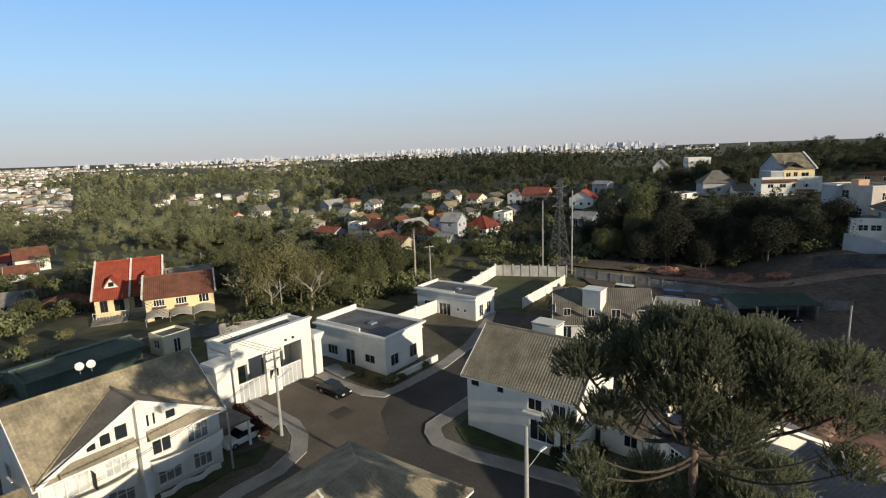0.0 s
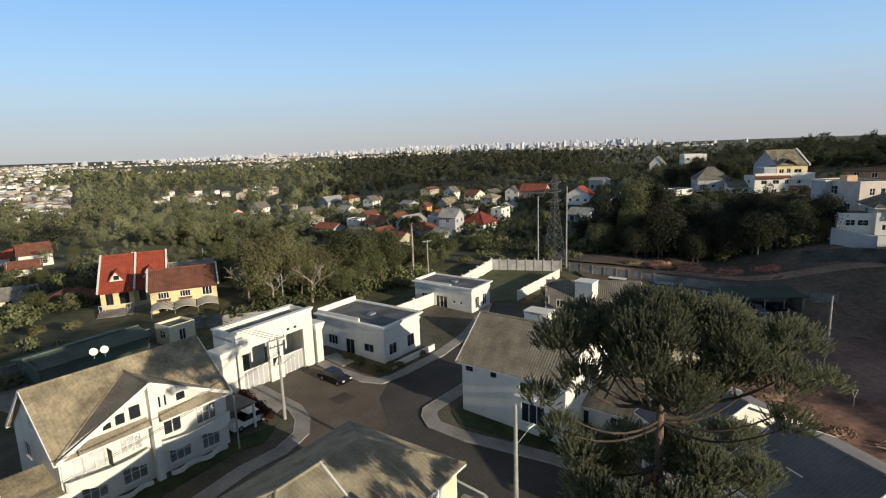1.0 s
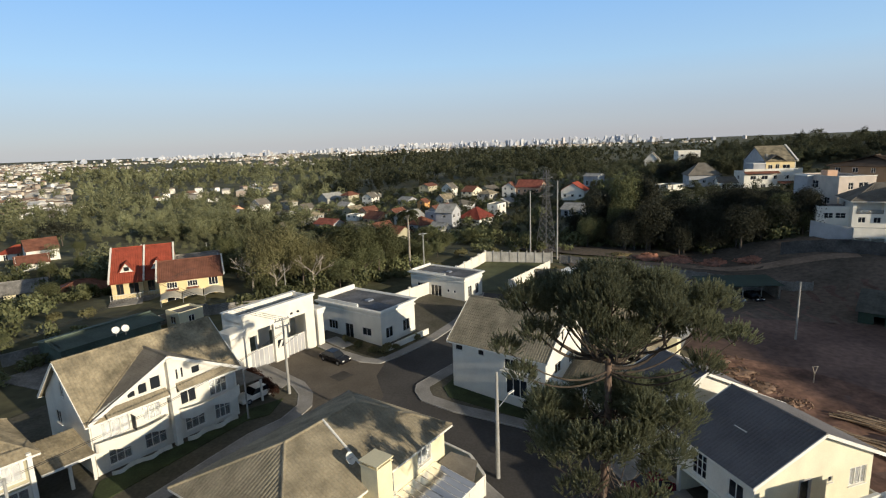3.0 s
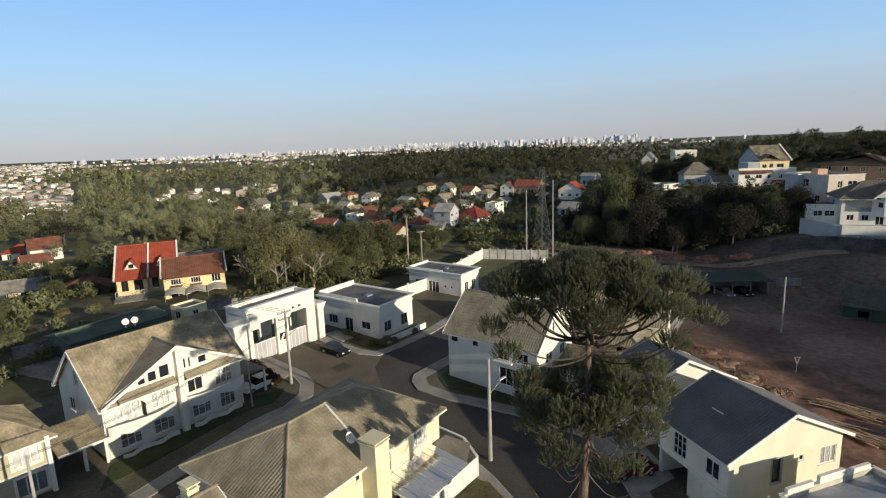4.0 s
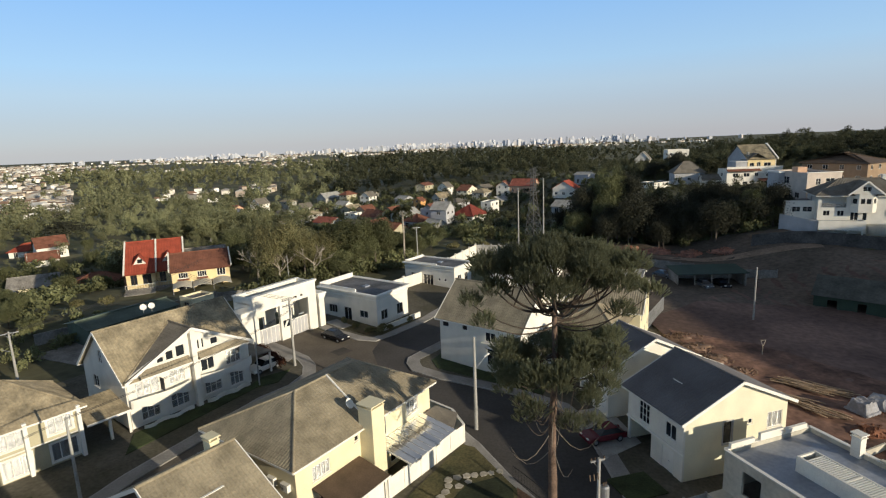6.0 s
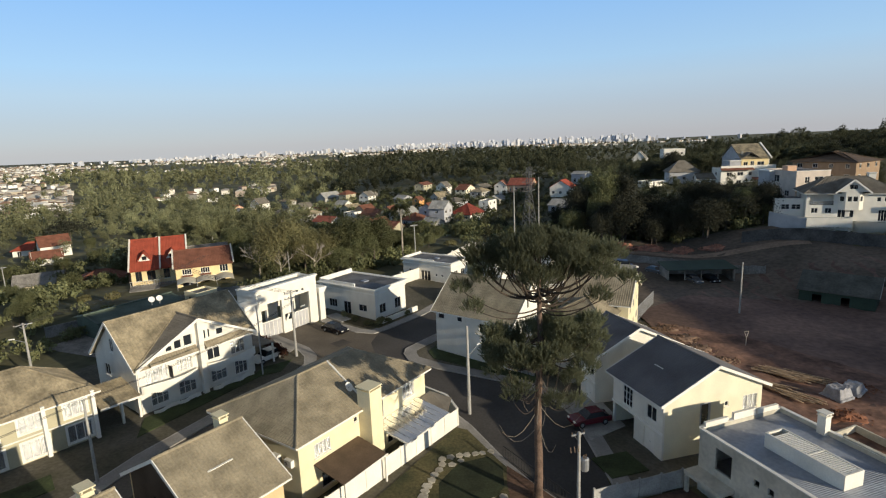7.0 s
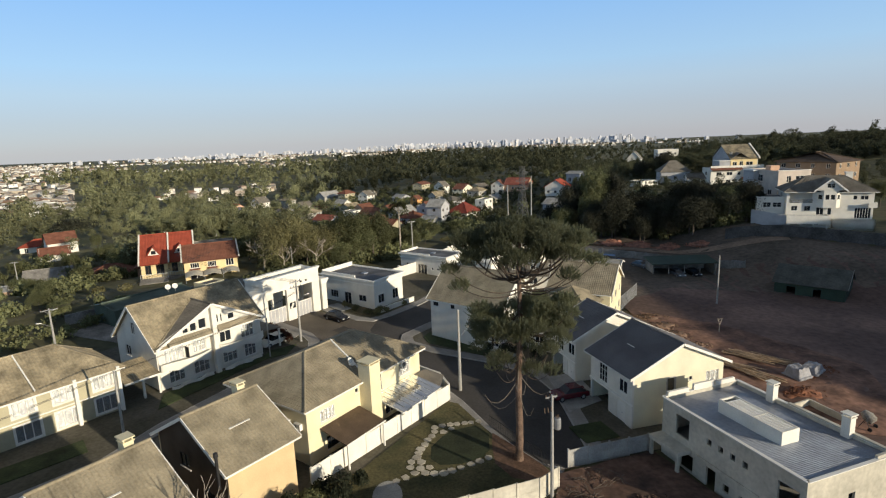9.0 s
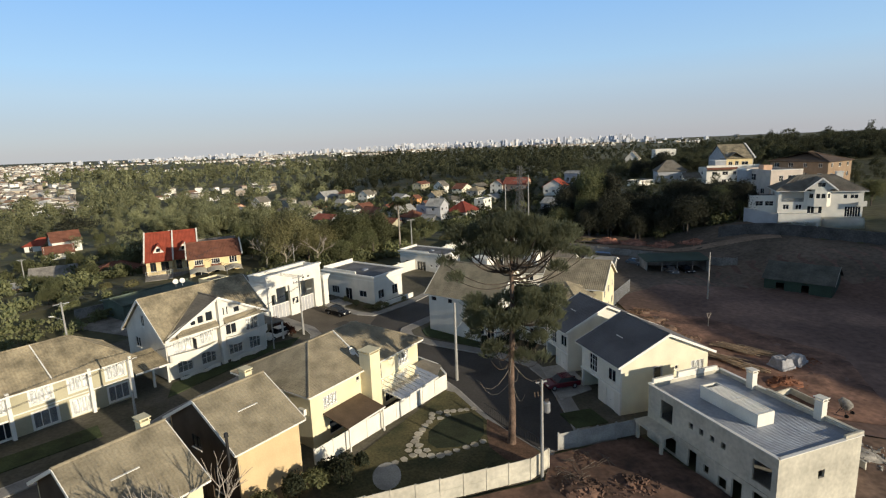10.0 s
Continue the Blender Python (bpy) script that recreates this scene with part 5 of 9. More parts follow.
def gate_house():
    """White gateway building with two vehicle gates under a deep beam."""
    L, D = 11.4, 4.2
    base, top = 0.1, 7.6
    H = top - base
    root = thing("gate_house", pose(-20.35, 52.6, base, 0, 0, 52.3), "white rendered gateway building with two white vehicle gates", "gate house")
    # front and back screens with tall openings
    for y, nm in ((0.0, "front"), (D - 0.45, "back")):
        fr = (V3(0, y, 0), V3(1, 0, 0), V3(0, -1, 0), L)
        wall(root, fr, H - (0 if y == 0 else 0.25), M_WHITE, [(0.8, -0.5, 3.7, 5.75), (6.5, -0.5, 3.3, 5.75)] if y == 0 else [(0.8, -0.5, 3.7, 3.6), (6.5, -0.5, 3.3, 3.6)], th=0.45, z0=-0.6, name="screen_wall")
    bm = bmesh.new()
    box(bm, 0.01, 0.46, H - 1.1, L - 0.01, D - 0.46, H - 0.85)
    part("roof_slab", bm, M_MEMB, root)
    for x0, x1 in ((0.01, 0.4), (L - 0.4, L - 0.01)):
        bm = bmesh.new()
        box(bm, x0, 0.46, -0.6, x1, D - 0.46, H - 0.1)
        part("end_wall", bm, M_WHITE, root)
    bm = bmesh.new()
    box(bm, -0.2, -0.2, H, L + 0.2, 0.5, H + 0.16)
    box(bm, -0.12, -0.12, H - 0.2, L + 0.12, -0.01, H)
    part("cornice", bm, M_TRIM, root)
    bm = bmesh.new()
    box(bm, -0.12, D - 0.5, H - 0.25, L + 0.12, D + 0.12, H - 0.05)
    part("coping", bm, M_TRIM, root)
    for x0, x1 in ((0.8, 4.5), (6.5, 9.8)):
        g = part("vehicle_gate", (lambda b: (box(b, x0 + 0.04, 0.5, -0.05, x1 - 0.04, 0.58, 2.4), b)[1])(bmesh.new()), M_GREYW, root)
        for k in range(6):
            bm = bmesh.new()
            xx = x0 + 0.04 + (x1 - x0 - 0.08) * k / 5
            box(bm, xx - 0.04, 0.46, -0.05, xx + 0.04, 0.495, 2.4)
            part("stile", bm, M_TRIM, g)
        bm = bmesh.new()
        box(bm, x0, 0.44, 2.4, x1, 0.6, 2.52)
        part("top_rail", bm, M_TRIM, g)
    # small dark gate cabin window between the gates, and flanking piers
    bm = bmesh.new()
    box(bm, 4.9, -0.03, 1.9, 6.1, -0.002, 2.9)
    part("hatch_window", bm, M_GLASS, root)
    bm = bmesh.new()
    beam(bm, (5.15, -0.08, 1.95), (5.45, -0.3, 2.85), 0.34, 0.04, up=(0, 1, 0))
    part("hatch_shutter", bm, M_TRIM, root)
    for x0 in (7.3, 8.4):
        bm = bmesh.new()
        box(bm, x0, -0.16, 5.75, x0 + 0.3, -0.003, 6.0)
        part("flood_light", bm, M_IRON, root)
    for x0, x1, z in ((-2.0, -0.25, 6.0), (L + 0.25, L + 1.3, 5.4)):
        bm = bmesh.new()
        box(bm, x0, -0.3, -0.6, x1, 1.6, z)
        pr = part("pier", bm, M_WHITE, root, bevel=0.02)
        bm = bmesh.new()
        for k, e in enumerate((0.10, 0.2, 0.3)):
            box(bm, x0 - e, -0.3 - e, z - 0.9 + 0.3 * k, x1 + e, 1.6 + e, z - 0.62 + 0.3 * k)
        part("pier_cap", bm, M_TRIM, pr)
    return root


def guard_house(m, L, W, H, label, wins, back=0.7):
    """Flat-roofed white cabin with a deep cornice and a dark membrane roof."""
    root = thing("guard_house", m, label, "guard house")
    walls4(root, L, W, H, M_WHITE, wins)
    for e, z0, z1 in ((0.12, H - 0.9, H - 0.72), (0.25, H - 0.3, H - 0.12), (0.42, H - 0.12, H + 0.06)):
        part("cornice", ring(0, 0, L, W, e, z0, z1), M_TRIM, root)
    bm = bmesh.new()
    box(bm, 0.21, 0.21, H - 0.35, L - 0.21, W - 0.21, H - 0.1)
    part("roof_deck", bm, M_MEMB, root)
    bm = bmesh.new()
    box(bm, 0.0, W - 0.25, H + 0.001, L, W, H + back)
    box(bm, 0.0, W * 0.35, H + 0.001, 0.22, W - 0.26, H + back * 0.7)
    part("parapet", bm, M_TRIM, root)
    bm = bmesh.new()
    box(bm, L * 0.4, W * 0.4, H - 0.1, L * 0.55, W * 0.47, H + 0.12)
    part("roof_hatch", bm, M_METAL, root)
    return root


white_house()
long_house()
yellow_house()
back_house(pose(-11.45, 7.1, -0.8, 0, 0, 50) @ Matrix.Translation((0.45, 0.45, 0)), M_TAN, "tan-yellow house with a plain brown tiled gable roof")
back_house(pose(-17.15, -1.7, -0.85, 0, 0, 51) @ Matrix.Translation((0.45, 0.45, 0)), M_CREAM, "cream gabled house under a brown tiled roof with branch shadows", 6.8)
# unseen third house, added for its shadow on the road and long house
back_house(pose(-23.6, -11.0, -0.9, 0, 0, 51) @ Matrix.Translation((0.45, 0.45, 0)), M_CREAM, "cream gabled house out of view, added to shade the long house", 6.8)
corner_house()
YS = 104.0
slate_house((35.0, 23.3, -2.0), YS, 7.6, 11.2, 6.0, 8.55, M_SLATE, M_PALE, "pale yellow two-storey house with a dark slate-grey roof", "slate-roofed pair")
slate_house((31.9, 34.2, -1.9), YS, 5.6, 10.6, 5.9, 8.4, M_SLATE, M_WHITE, "white two-storey house with a dark slate-grey roof", "slate-roofed pair")
unfinished_house()
gate_house()
guard_house(pose(-4.2, 60.9, -0.4, 0, 0, 52), 7.6, 12.4, 5.2, "white flat-roofed guard house with a deep cornice",
            {"left": [(2.0, 1.2, 1.8, 1.3, dict(nx=3, frame=M_GREYW)), (5.4, 0.2, 1.6, 2.3, dict(nx=2, frame=M_GREYW, sill=False)), (8.8, 1.3, 1.7, 1.1, dict(nx=2, frame=M_GREYW))],
             "front": [(1.0, 1.0, 1.5, 1.5, dict(nx=2, frame=M_GREYW)), (4.8, 0.9, 1.5, 1.7, dict(nx=2, frame=M_GREYW))]})
guard_house(pose(9.3, 81.5, -0.6, 0, 0, 52), 6.0, 12.0, 4.4, "white flat-roofed club house beside the playing field",
            {"left": [(1.5, 1.0, 1.8, 1.4, dict(nx=3)), (4.6, 0.2, 2.4, 2.2, dict(nx=3, sill=False)), (8.2, 1.4, 0.5, 0.5, dict(nx=1)), (9.6, 1.4, 0.5, 0.5, dict(nx=1))],
             "front": [(1.2, 0.6, 1.2, 2.0, dict(nx=2)), (3.6, 0.6, 1.2, 2.0, dict(nx=2))]}, back=0.4)


# ---- trees ----


def quads_mesh(centers, axis, side, name, material, parent, label=""):
    """Many small four-cornered leaves: centre, half-length vector, half-width vector for each."""
    n = len(centers)
    bend = np.cross(axis, side)
    bend *= 0.18 * np.linalg.norm(axis, axis=1, keepdims=True) / np.maximum(1e-6, np.linalg.norm(bend, axis=1, keepdims=True))
    v = np.empty((n, 4, 3))
    v[:, 0] = centers - axis
    v[:, 1] = centers + side + bend
    v[:, 2] = centers + axis
    v[:, 3] = centers - side + bend
    me = bpy.data.meshes.new(name)
    me.vertices.add(n * 4)
    me.vertices.foreach_set("co", v.reshape(-1))
    me.loops.add(n * 4)
    me.loops.foreach_set("vertex_index", np.arange(n * 4))
    me.polygons.add(n)
    me.polygons.foreach_set("loop_start", np.arange(n) * 4)
    me.polygons.foreach_set("loop_total", np.full(n, 4))
    me.update()
    me.materials.append(material)
    ob = new(name, me)
    ob.parent = parent
    ob["kind"] = "stuff"
    return tagged(ob, label)


def rand_dirs(n, rng):
    d = rng.normal(size=(n, 3))
    return d / np.linalg.norm(d, axis=1, keepdims=True)


def leaf_axes(d, rng, lo, hi, wid):
    """Leaves that lie mostly along the crown's skin: half-length and half-width vectors."""
    n = len(d)
    nn = d * 0.9 + rand_dirs(n, rng) * 0.8
    ax = np.cross(nn, rand_dirs(n, rng))
    ax *= rng.uniform(lo, hi, (n, 1)) / np.maximum(1e-6, np.linalg.norm(ax, axis=1, keepdims=True))
    sd = np.cross(nn, ax)
    sd *= wid / np.maximum(1e-6, np.linalg.norm(sd, axis=1, keepdims=True))
    return ax, sd


def crown_points(lobes, n, rng):
    """Leaf places on the shells of several uneven lobes (x, y, z, rx, ry, rz)."""
    lb = np.array(lobes)
    w = lb[:, 3] * lb[:, 4] + lb[:, 3] * lb[:, 5]
    k = rng.choice(len(lb), n, p=w / w.sum())
    d = rand_dirs(n, rng)
    d[:, 2] = np.where(d[:, 2] < -0.5, -d[:, 2] * 0.6, d[:, 2])
    r = 1.0 - 0.45 * rng.random(n) ** 2
    r += 0.10 * np.sin(d[:, 0] * 7 + k) * np.cos(d[:, 1] * 6 + 2 * k)
    return lb[k, :3] + d * r[:, None] * lb[k, 3:], d


def leaf_tree(name, m, h, r, material, label, leaves=2600, leaf=0.34, lobes=9, seed=0, tall=0.62, bark=None, group=""):
    """A broad-leaved tree: tapered trunk, limbs, and a crown of many small leaf clumps in uneven lobes."""
    rng = np.random.default_rng(seed)
    root = thing(name, m, label, "tree", group)
    cz = h * (1 - tall / 2)
    lb = []
    for k in range(lobes):
        a, q = rng.uniform(0, 2 * math.pi), math.sqrt(rng.random()) * 0.68
        zz = cz + (rng.random() - 0.45) * h * tall * 0.62 * (1 - 0.5 * q)
        s = rng.uniform(0.34, 0.56) * (1.1 - 0.35 * q)
        lb.append((r * q * math.cos(a), r * q * math.sin(a), zz, r * s, r * s, h * tall * 0.30 * rng.uniform(0.7, 1.1)))
    bm = bmesh.new()
    top = V3(rng.uniform(-0.3, 0.3), rng.uniform(-0.3, 0.3), h * (1 - tall * 0.55))
    tr = max(0.12, h * 0.018)
    tube(bm, [(0, 0, -0.4), (0.05, 0.02, h * 0.18), top], [tr * 1.25, tr, tr * 0.7], 8)
    tk = part("trunk", bm, bark or M_BARKG, root)
    for k in range(min(7, lobes)):
        bm = bmesh.new()
        c = V3(*lb[k][:3])
        st = V3(0.03, 0.02, h * 0.16).lerp(top, 0.5 + 0.45 * rng.random())
        tube(bm, [st, st.lerp(c, 0.5) + V3(0, 0, -0.3), c], [tr * 0.5, tr * 0.33, tr * 0.12], 6)
        part("limb", bm, bark or M_BARKG, tk)
    p, d = crown_points(lb, leaves, rng)
    ax, sd = leaf_axes(d, rng, leaf * 0.6, leaf * 1.3, leaf * 0.6)
    quads_mesh(p, ax, sd, "crown", material, root)
    return root


def shrub(name, m, h, r, material, label, leaves=500, leaf=0.13, seed=0, cat="shrub"):
    rng = np.random.default_rng(seed)
    root = thing(name, m, label, cat, "shrubs")
    lb = [(rng.uniform(-0.4, 0.4) * r, rng.uniform(-0.4, 0.4) * r, h * rng.uniform(0.4, 0.65), r * rng.uniform(0.45, 0.7), r * rng.uniform(0.45, 0.7), h * rng.uniform(0.35, 0.5)) for _ in range(5)]
    p, d = crown_points(lb, leaves, rng)
    ax, sd = leaf_axes(d, rng, leaf * 0.6, leaf * 1.3, leaf * 0.55)
    quads_mesh(p, ax, sd, "foliage", material, root)
    bm = bmesh.new()
    for k in range(5):
        tube(bm, [(0, 0, -0.1), (lb[k][0] * 0.6, lb[k][1] * 0.6, lb[k][2])], [0.03, 0.012], 5)
    part("stems", bm, M_BARKG, root)
    return root


M_BARKL = mat("dark_limb_bark", (0.085, 0.065, 0.05), var=0.3, big=1.2, fine=7, bump=0.6, rough=0.95)


def araucaria():
    """Tall araucaria: bare shaft, an umbrella of up-turned limbs at the top, and a lower tier of drooping limbs."""
    rng = np.random.default_rng(21)
    bx, by, bz = 11.68, 15.95, -1.6
    root = thing("araucaria_tree", Matrix.Translation((bx, by, bz)), "tall araucaria with a dark umbrella crown and bare shaft", "tree")
    H = 22.0

    def shaft(z):
        return V3(0.30 * z / H + 0.06 * math.sin(z * 0.6), 0.02 * math.sin(z * 0.4), z)

    bm = bmesh.new()
    zs = [-0.5, 0.0, 0.5] + [k * 1.0 for k in range(1, 22)]
    tube(bm, [shaft(z) for z in zs], [0.50 if z < 0.1 else (0.42 if z < 0.8 else 0.37 - 0.25 * z / H) for z in zs], 14)
    for v in bm.verts:
        q = noise.noise(V3(v.co.x * 4, v.co.y * 4, v.co.z * 2.2)) * 0.045
        c = shaft(v.co.z)
        d = v.co - c
        v.co += d.normalized() * q if d.length > 0.02 else V3(0, 0, 0)
    trunk = part("trunk", bm, M_BARK, root, smooth_faces=True)
    g = 2.39996
    clumps = []                            # place, radius, flatness

    def limb(z0, end, rad, sag=0.0, name="limb", up=1.6):
        """A limb that leaves the shaft flat and turns up towards its end."""
        a = shaft(z0)
        h = V3(end.x - a.x, end.y - a.y, 0)
        sway = V3(-h.y, h.x, 0) * rng.uniform(-0.08, 0.08)
        n = 9
        pts = [a + h * (k / n) + sway * math.sin(math.pi * k / n) + V3(0, 0, (end.z - z0) * (k / n) ** up - sag * math.sin(math.pi * k / n)) for k in range(n + 1)]
        bm = bmesh.new()
        tube(bm, pts, [rad * (1 - 0.66 * k / n) for k in range(n + 1)], 7)
        return part(name, bm, M_BARKL, trunk), pts

    def twig(lb, p, q, rad):
        bm = bmesh.new()
        tube(bm, [p, p.lerp(q, 0.5) - V3(0, 0, 0.15), q], [rad, rad * 0.8, rad * 0.4], 5)
        part("branchlet", bm, M_BARKL, lb)

    for k in range(14):                    # umbrella: long limbs with a big brush at the end, and one nearer in
        az, rho = k * 2 * math.pi / 14 + rng.uniform(-0.12, 0.12), 4.5 + rng.uniform(-0.6, 0.5)
        end = V3(rho * math.cos(az) + 0.35, rho * math.sin(az), 20.1 + (0.5 if k % 2 else -0.35) + rng.uniform(-0.3, 0.3))
        lb, pts = limb(16.6 + 0.1 * k, end, 0.12, sag=0.3, up=2.0)
        clumps.append((end, 1.28 + rng.uniform(-0.2, 0.12), 0.78))
        if k % 3 != 1:
            p, da = pts[6], 0.22
            r2 = 2.7 + rng.uniform(-0.3, 0.35)
            q = V3(r2 * math.cos(az + da) + 0.3, r2 * math.sin(az + da), 21.0 + rng.uniform(-0.4, 0.4))
            twig(lb, p, q, 0.055)
            clumps.append((q, 1.32 + rng.uniform(-0.2, 0.1), 0.78))
    for k in range(11):                    # inner limbs that close the umbrella
        az, rho = k * g + 0.4, 2.4 + 1.5 * ((k * 0.618) % 1.0)
        end = V3(rho * math.cos(az) + 0.5, rho * math.sin(az), 19.9 + rng.uniform(-0.4, 0.4))
        limb(16.8 + 0.12 * k, end, 0.08, sag=0.3, up=2.0)
        clumps.append((end, 1.15 + rng.uniform(-0.15, 0.1), 0.75))
    for k in range(5):                     # short top limbs
        az, rho = k * g + 1.0, 0.3 + 0.35 * k
        end = V3(rho * math.cos(az) + 0.25, rho * math.sin(az), 21.7 - 0.08 * k)
        limb(19.2 + 0.25 * k, end, 0.06, up=1.4)
        clumps.append((end, 1.25, 0.8))
    for end, z0 in ((V3(-5.9, -1.6, 18.6), 16.4), (V3(-5.0, -1.9, 17.2), 16.1), (V3(6.6, 1.6, 18.3), 16.3), (V3(3.2, -4.6, 18.4), 16.3), (V3(6.2, -2.4, 18.9), 16.4), (V3(5.4, 4.2, 18.6), 16.2)):
        limb(z0, end, 0.07, sag=0.5)       # lone brushes reaching out
        clumps.append((end, 0.85, 0.9))
    for k in range(24):                    # lower tier: dense, shorter
        az, rho = k * g + 0.9, 0.9 + 3.3 * ((k * 0.618) % 1.0) ** 0.7
        end = V3(rho * math.cos(az) + 0.15, rho * math.sin(az), 15.1 - 0.12 * rho * rho + rng.uniform(-1.3, 0.3))
        limb(12.0 + 0.1 * k, end, 0.07, sag=0.7, up=2.4)
        clumps.append((end, 1.25 + rng.uniform(-0.25, 0.12), 0.8))
    for end in (V3(4.3, 0.2, 14.9), V3(3.8, -1.9, 14.4), V3(4.4, 1.8, 14.2), V3(3.2, 2.8, 13.6), V3(3.9, -0.6, 12.9), V3(2.9, -2.6, 12.6), V3(4.1, 1.0, 12.4)):
        limb(12.6, end, 0.07, sag=0.7, up=2.2)
        clumps.append((end, 1.15, 0.8))
    for k in range(14):                    # thin drooping limbs below it
        az, rho = k * g + 2.2, 2.2 + 1.7 * ((k * 0.37) % 1.0)
        end = V3(rho * math.cos(az), rho * math.sin(az), 12.8 - 0.30 * k + rng.uniform(-0.4, 0.4))
        limb(8.8 + 0.2 * (k % 10), end, 0.045, sag=1.1, up=2.2, name="drooping_limb")
        clumps.append((end, 0.8 + rng.uniform(-0.15, 0.15), 0.85))
    for k in range(10):                    # dead grey branches hanging from the shaft
        z, az, ln = 6.6 + 0.5 * k, k * g + 2.6, rng.uniform(2.2, 4.2)
        o = V3(math.cos(az), math.sin(az), 0)
        pts = [shaft(z) + o * ln * t + V3(0, 0, -2.1 * math.sin(math.pi * 0.72 * t) + 1.0 * t ** 3) for t in (0, 0.2, 0.4, 0.6, 0.8, 1.0)]
        bm = bmesh.new()
        tube(bm, pts, [0.03, 0.028, 0.025, 0.02, 0.016, 0.008], 6)
        part("dead_limb", bm, M_DEAD, trunk)
    # needle brushes: up-turned leafy shoots that fill each clump
    C, A, S = [], [], []
    for c, r, fl in clumps:
        # slim upright leafy shoots, set close all over a dome
        ns = int(150 * r * r) + 12
        d = rand_dirs(ns, rng)
        d[:, 2] = np.abs(d[:, 2]) * 1.15 - 0.35
        base = np.array(c) + d * np.array([r, r, r * fl]) * rng.uniform(0.45, 0.88, (ns, 1))
        out = d * np.array([0.62, 0.62, 0.4]) + np.array([0, 0, 0.72]) + rng.normal(size=(ns, 3)) * 0.12
        out /= np.linalg.norm(out, axis=1, keepdims=True)
        ln = rng.uniform(0.38, 0.72, ns) * (0.6 + 0.35 * r)
        m = 21
        t = np.linspace(0.0, 1.0, m)
        for i in range(ns):
            side = rand_dirs(m, rng)
            side -= out[i] * (side @ out[i])[:, None]
            side /= np.maximum(1e-6, np.linalg.norm(side, axis=1, keepdims=True))
            nd = side * 0.5 + out[i] * 0.86
            C.append(base[i] + out[i] * (t * ln[i])[:, None] + nd * (0.06 * (1.15 - 0.6 * t))[:, None])
            A.append(nd * 0.085)
            S.append(np.cross(nd, side) / np.maximum(1e-6, np.linalg.norm(np.cross(nd, side), axis=1, keepdims=True)) * 0.022)
    quads_mesh(np.concatenate(C), np.concatenate(A), np.concatenate(S), "needles", L_ARAU, root, "dark green needle brushes")
    return root


araucaria()

# broad-leaved trees: five kinds built once, then copied
KINDS = [leaf_tree("broadleaf_tree", pose(-26, 88, gz(-26, 88)), 13, 5.2, L_OLIVE, "broad-leaved tree with a dry olive-brown crown", seed=1, leaves=11000, leaf=0.17, lobes=16, tall=0.95, group="trees along the boundary"),
         leaf_tree("broadleaf_tree", pose(-12, 97, gz(-12, 97)), 12.5, 4.6, L_TREE, "tall green broad-leaved tree with hanging foliage", seed=2, leaves=11000, leaf=0.17, lobes=16, tall=0.97, group="trees along the boundary"),
         leaf_tree("broadleaf_tree", pose(60, 122, gz(60, 122)), 14, 6.0, L_BANK, "dense broad-leaved tree on the bank, darkened for shade", seed=3, leaves=8500, leaf=0.22, lobes=17, tall=0.98, group="dark trees on the bank"),
         leaf_tree("broadleaf_tree", pose(-29, 101, gz(-29, 101)), 7.0, 4.6, L_TREE, "rounded green garden tree", seed=4, leaves=7500, leaf=0.15, lobes=12, tall=0.95, group="garden trees"),
         leaf_tree("broadleaf_tree", pose(-155.4, 235, gz(-155.4, 235)), 11.5, 10.5, L_BANK, "wide spreading tree with a dark crown", seed=5, leaves=3600, leaf=0.34, lobes=14, tall=0.75, group="garden trees")]


def plant(kind, x, y, s=1.0, sz=1.0):
    a = (x * 12.9898 + y * 78.233) % 360
    return copy_thing(KINDS[kind], pose(x, y, gz(x, y) - 0.1, 0, 0, a) @ Matrix.Diagonal((s, s * (0.85 + 0.3 * (a % 7) / 7), s * sz * (0.85 + 0.25 * (a % 11) / 11), 1)))


# belt behind the gate and guard house
for x, y, k, s in ((-27.5, 88, 3, 0.7), (-21, 92, 0, 0.82), (-17, 95, 0, 0.92), (-24, 95, 3, 0.8), (-7, 101, 1, 0.92), (-4, 106, 1, 0.7), (-9.5, 97, 1, 0.78), (-14, 92, 3, 0.75), (-29, 96, 1, 0.55)):
    plant(k, x, y, s)
for x, y, k, s in ((2, 112, 3, 0.7), (6, 118, 3, 0.6), (-42, 112, 1, 0.7), (-36, 100, 3, 0.8), (-1, 116, 3, 0.7), (-19, 106, 3, 0.8), (-11, 110, 3, 0.8), (-48, 118, 3, 0.9), (-30, 112, 3, 0.8), (-40, 126, 1, 0.75), (-4, 124, 3, 0.7), (8, 128, 3, 0.7),
                   (-22, 124, 3, 0.8), (-14, 132, 3, 0.75), (16, 140, 3, 0.7), (4, 146, 3, 0.8)):
    plant(k, x, y, s)
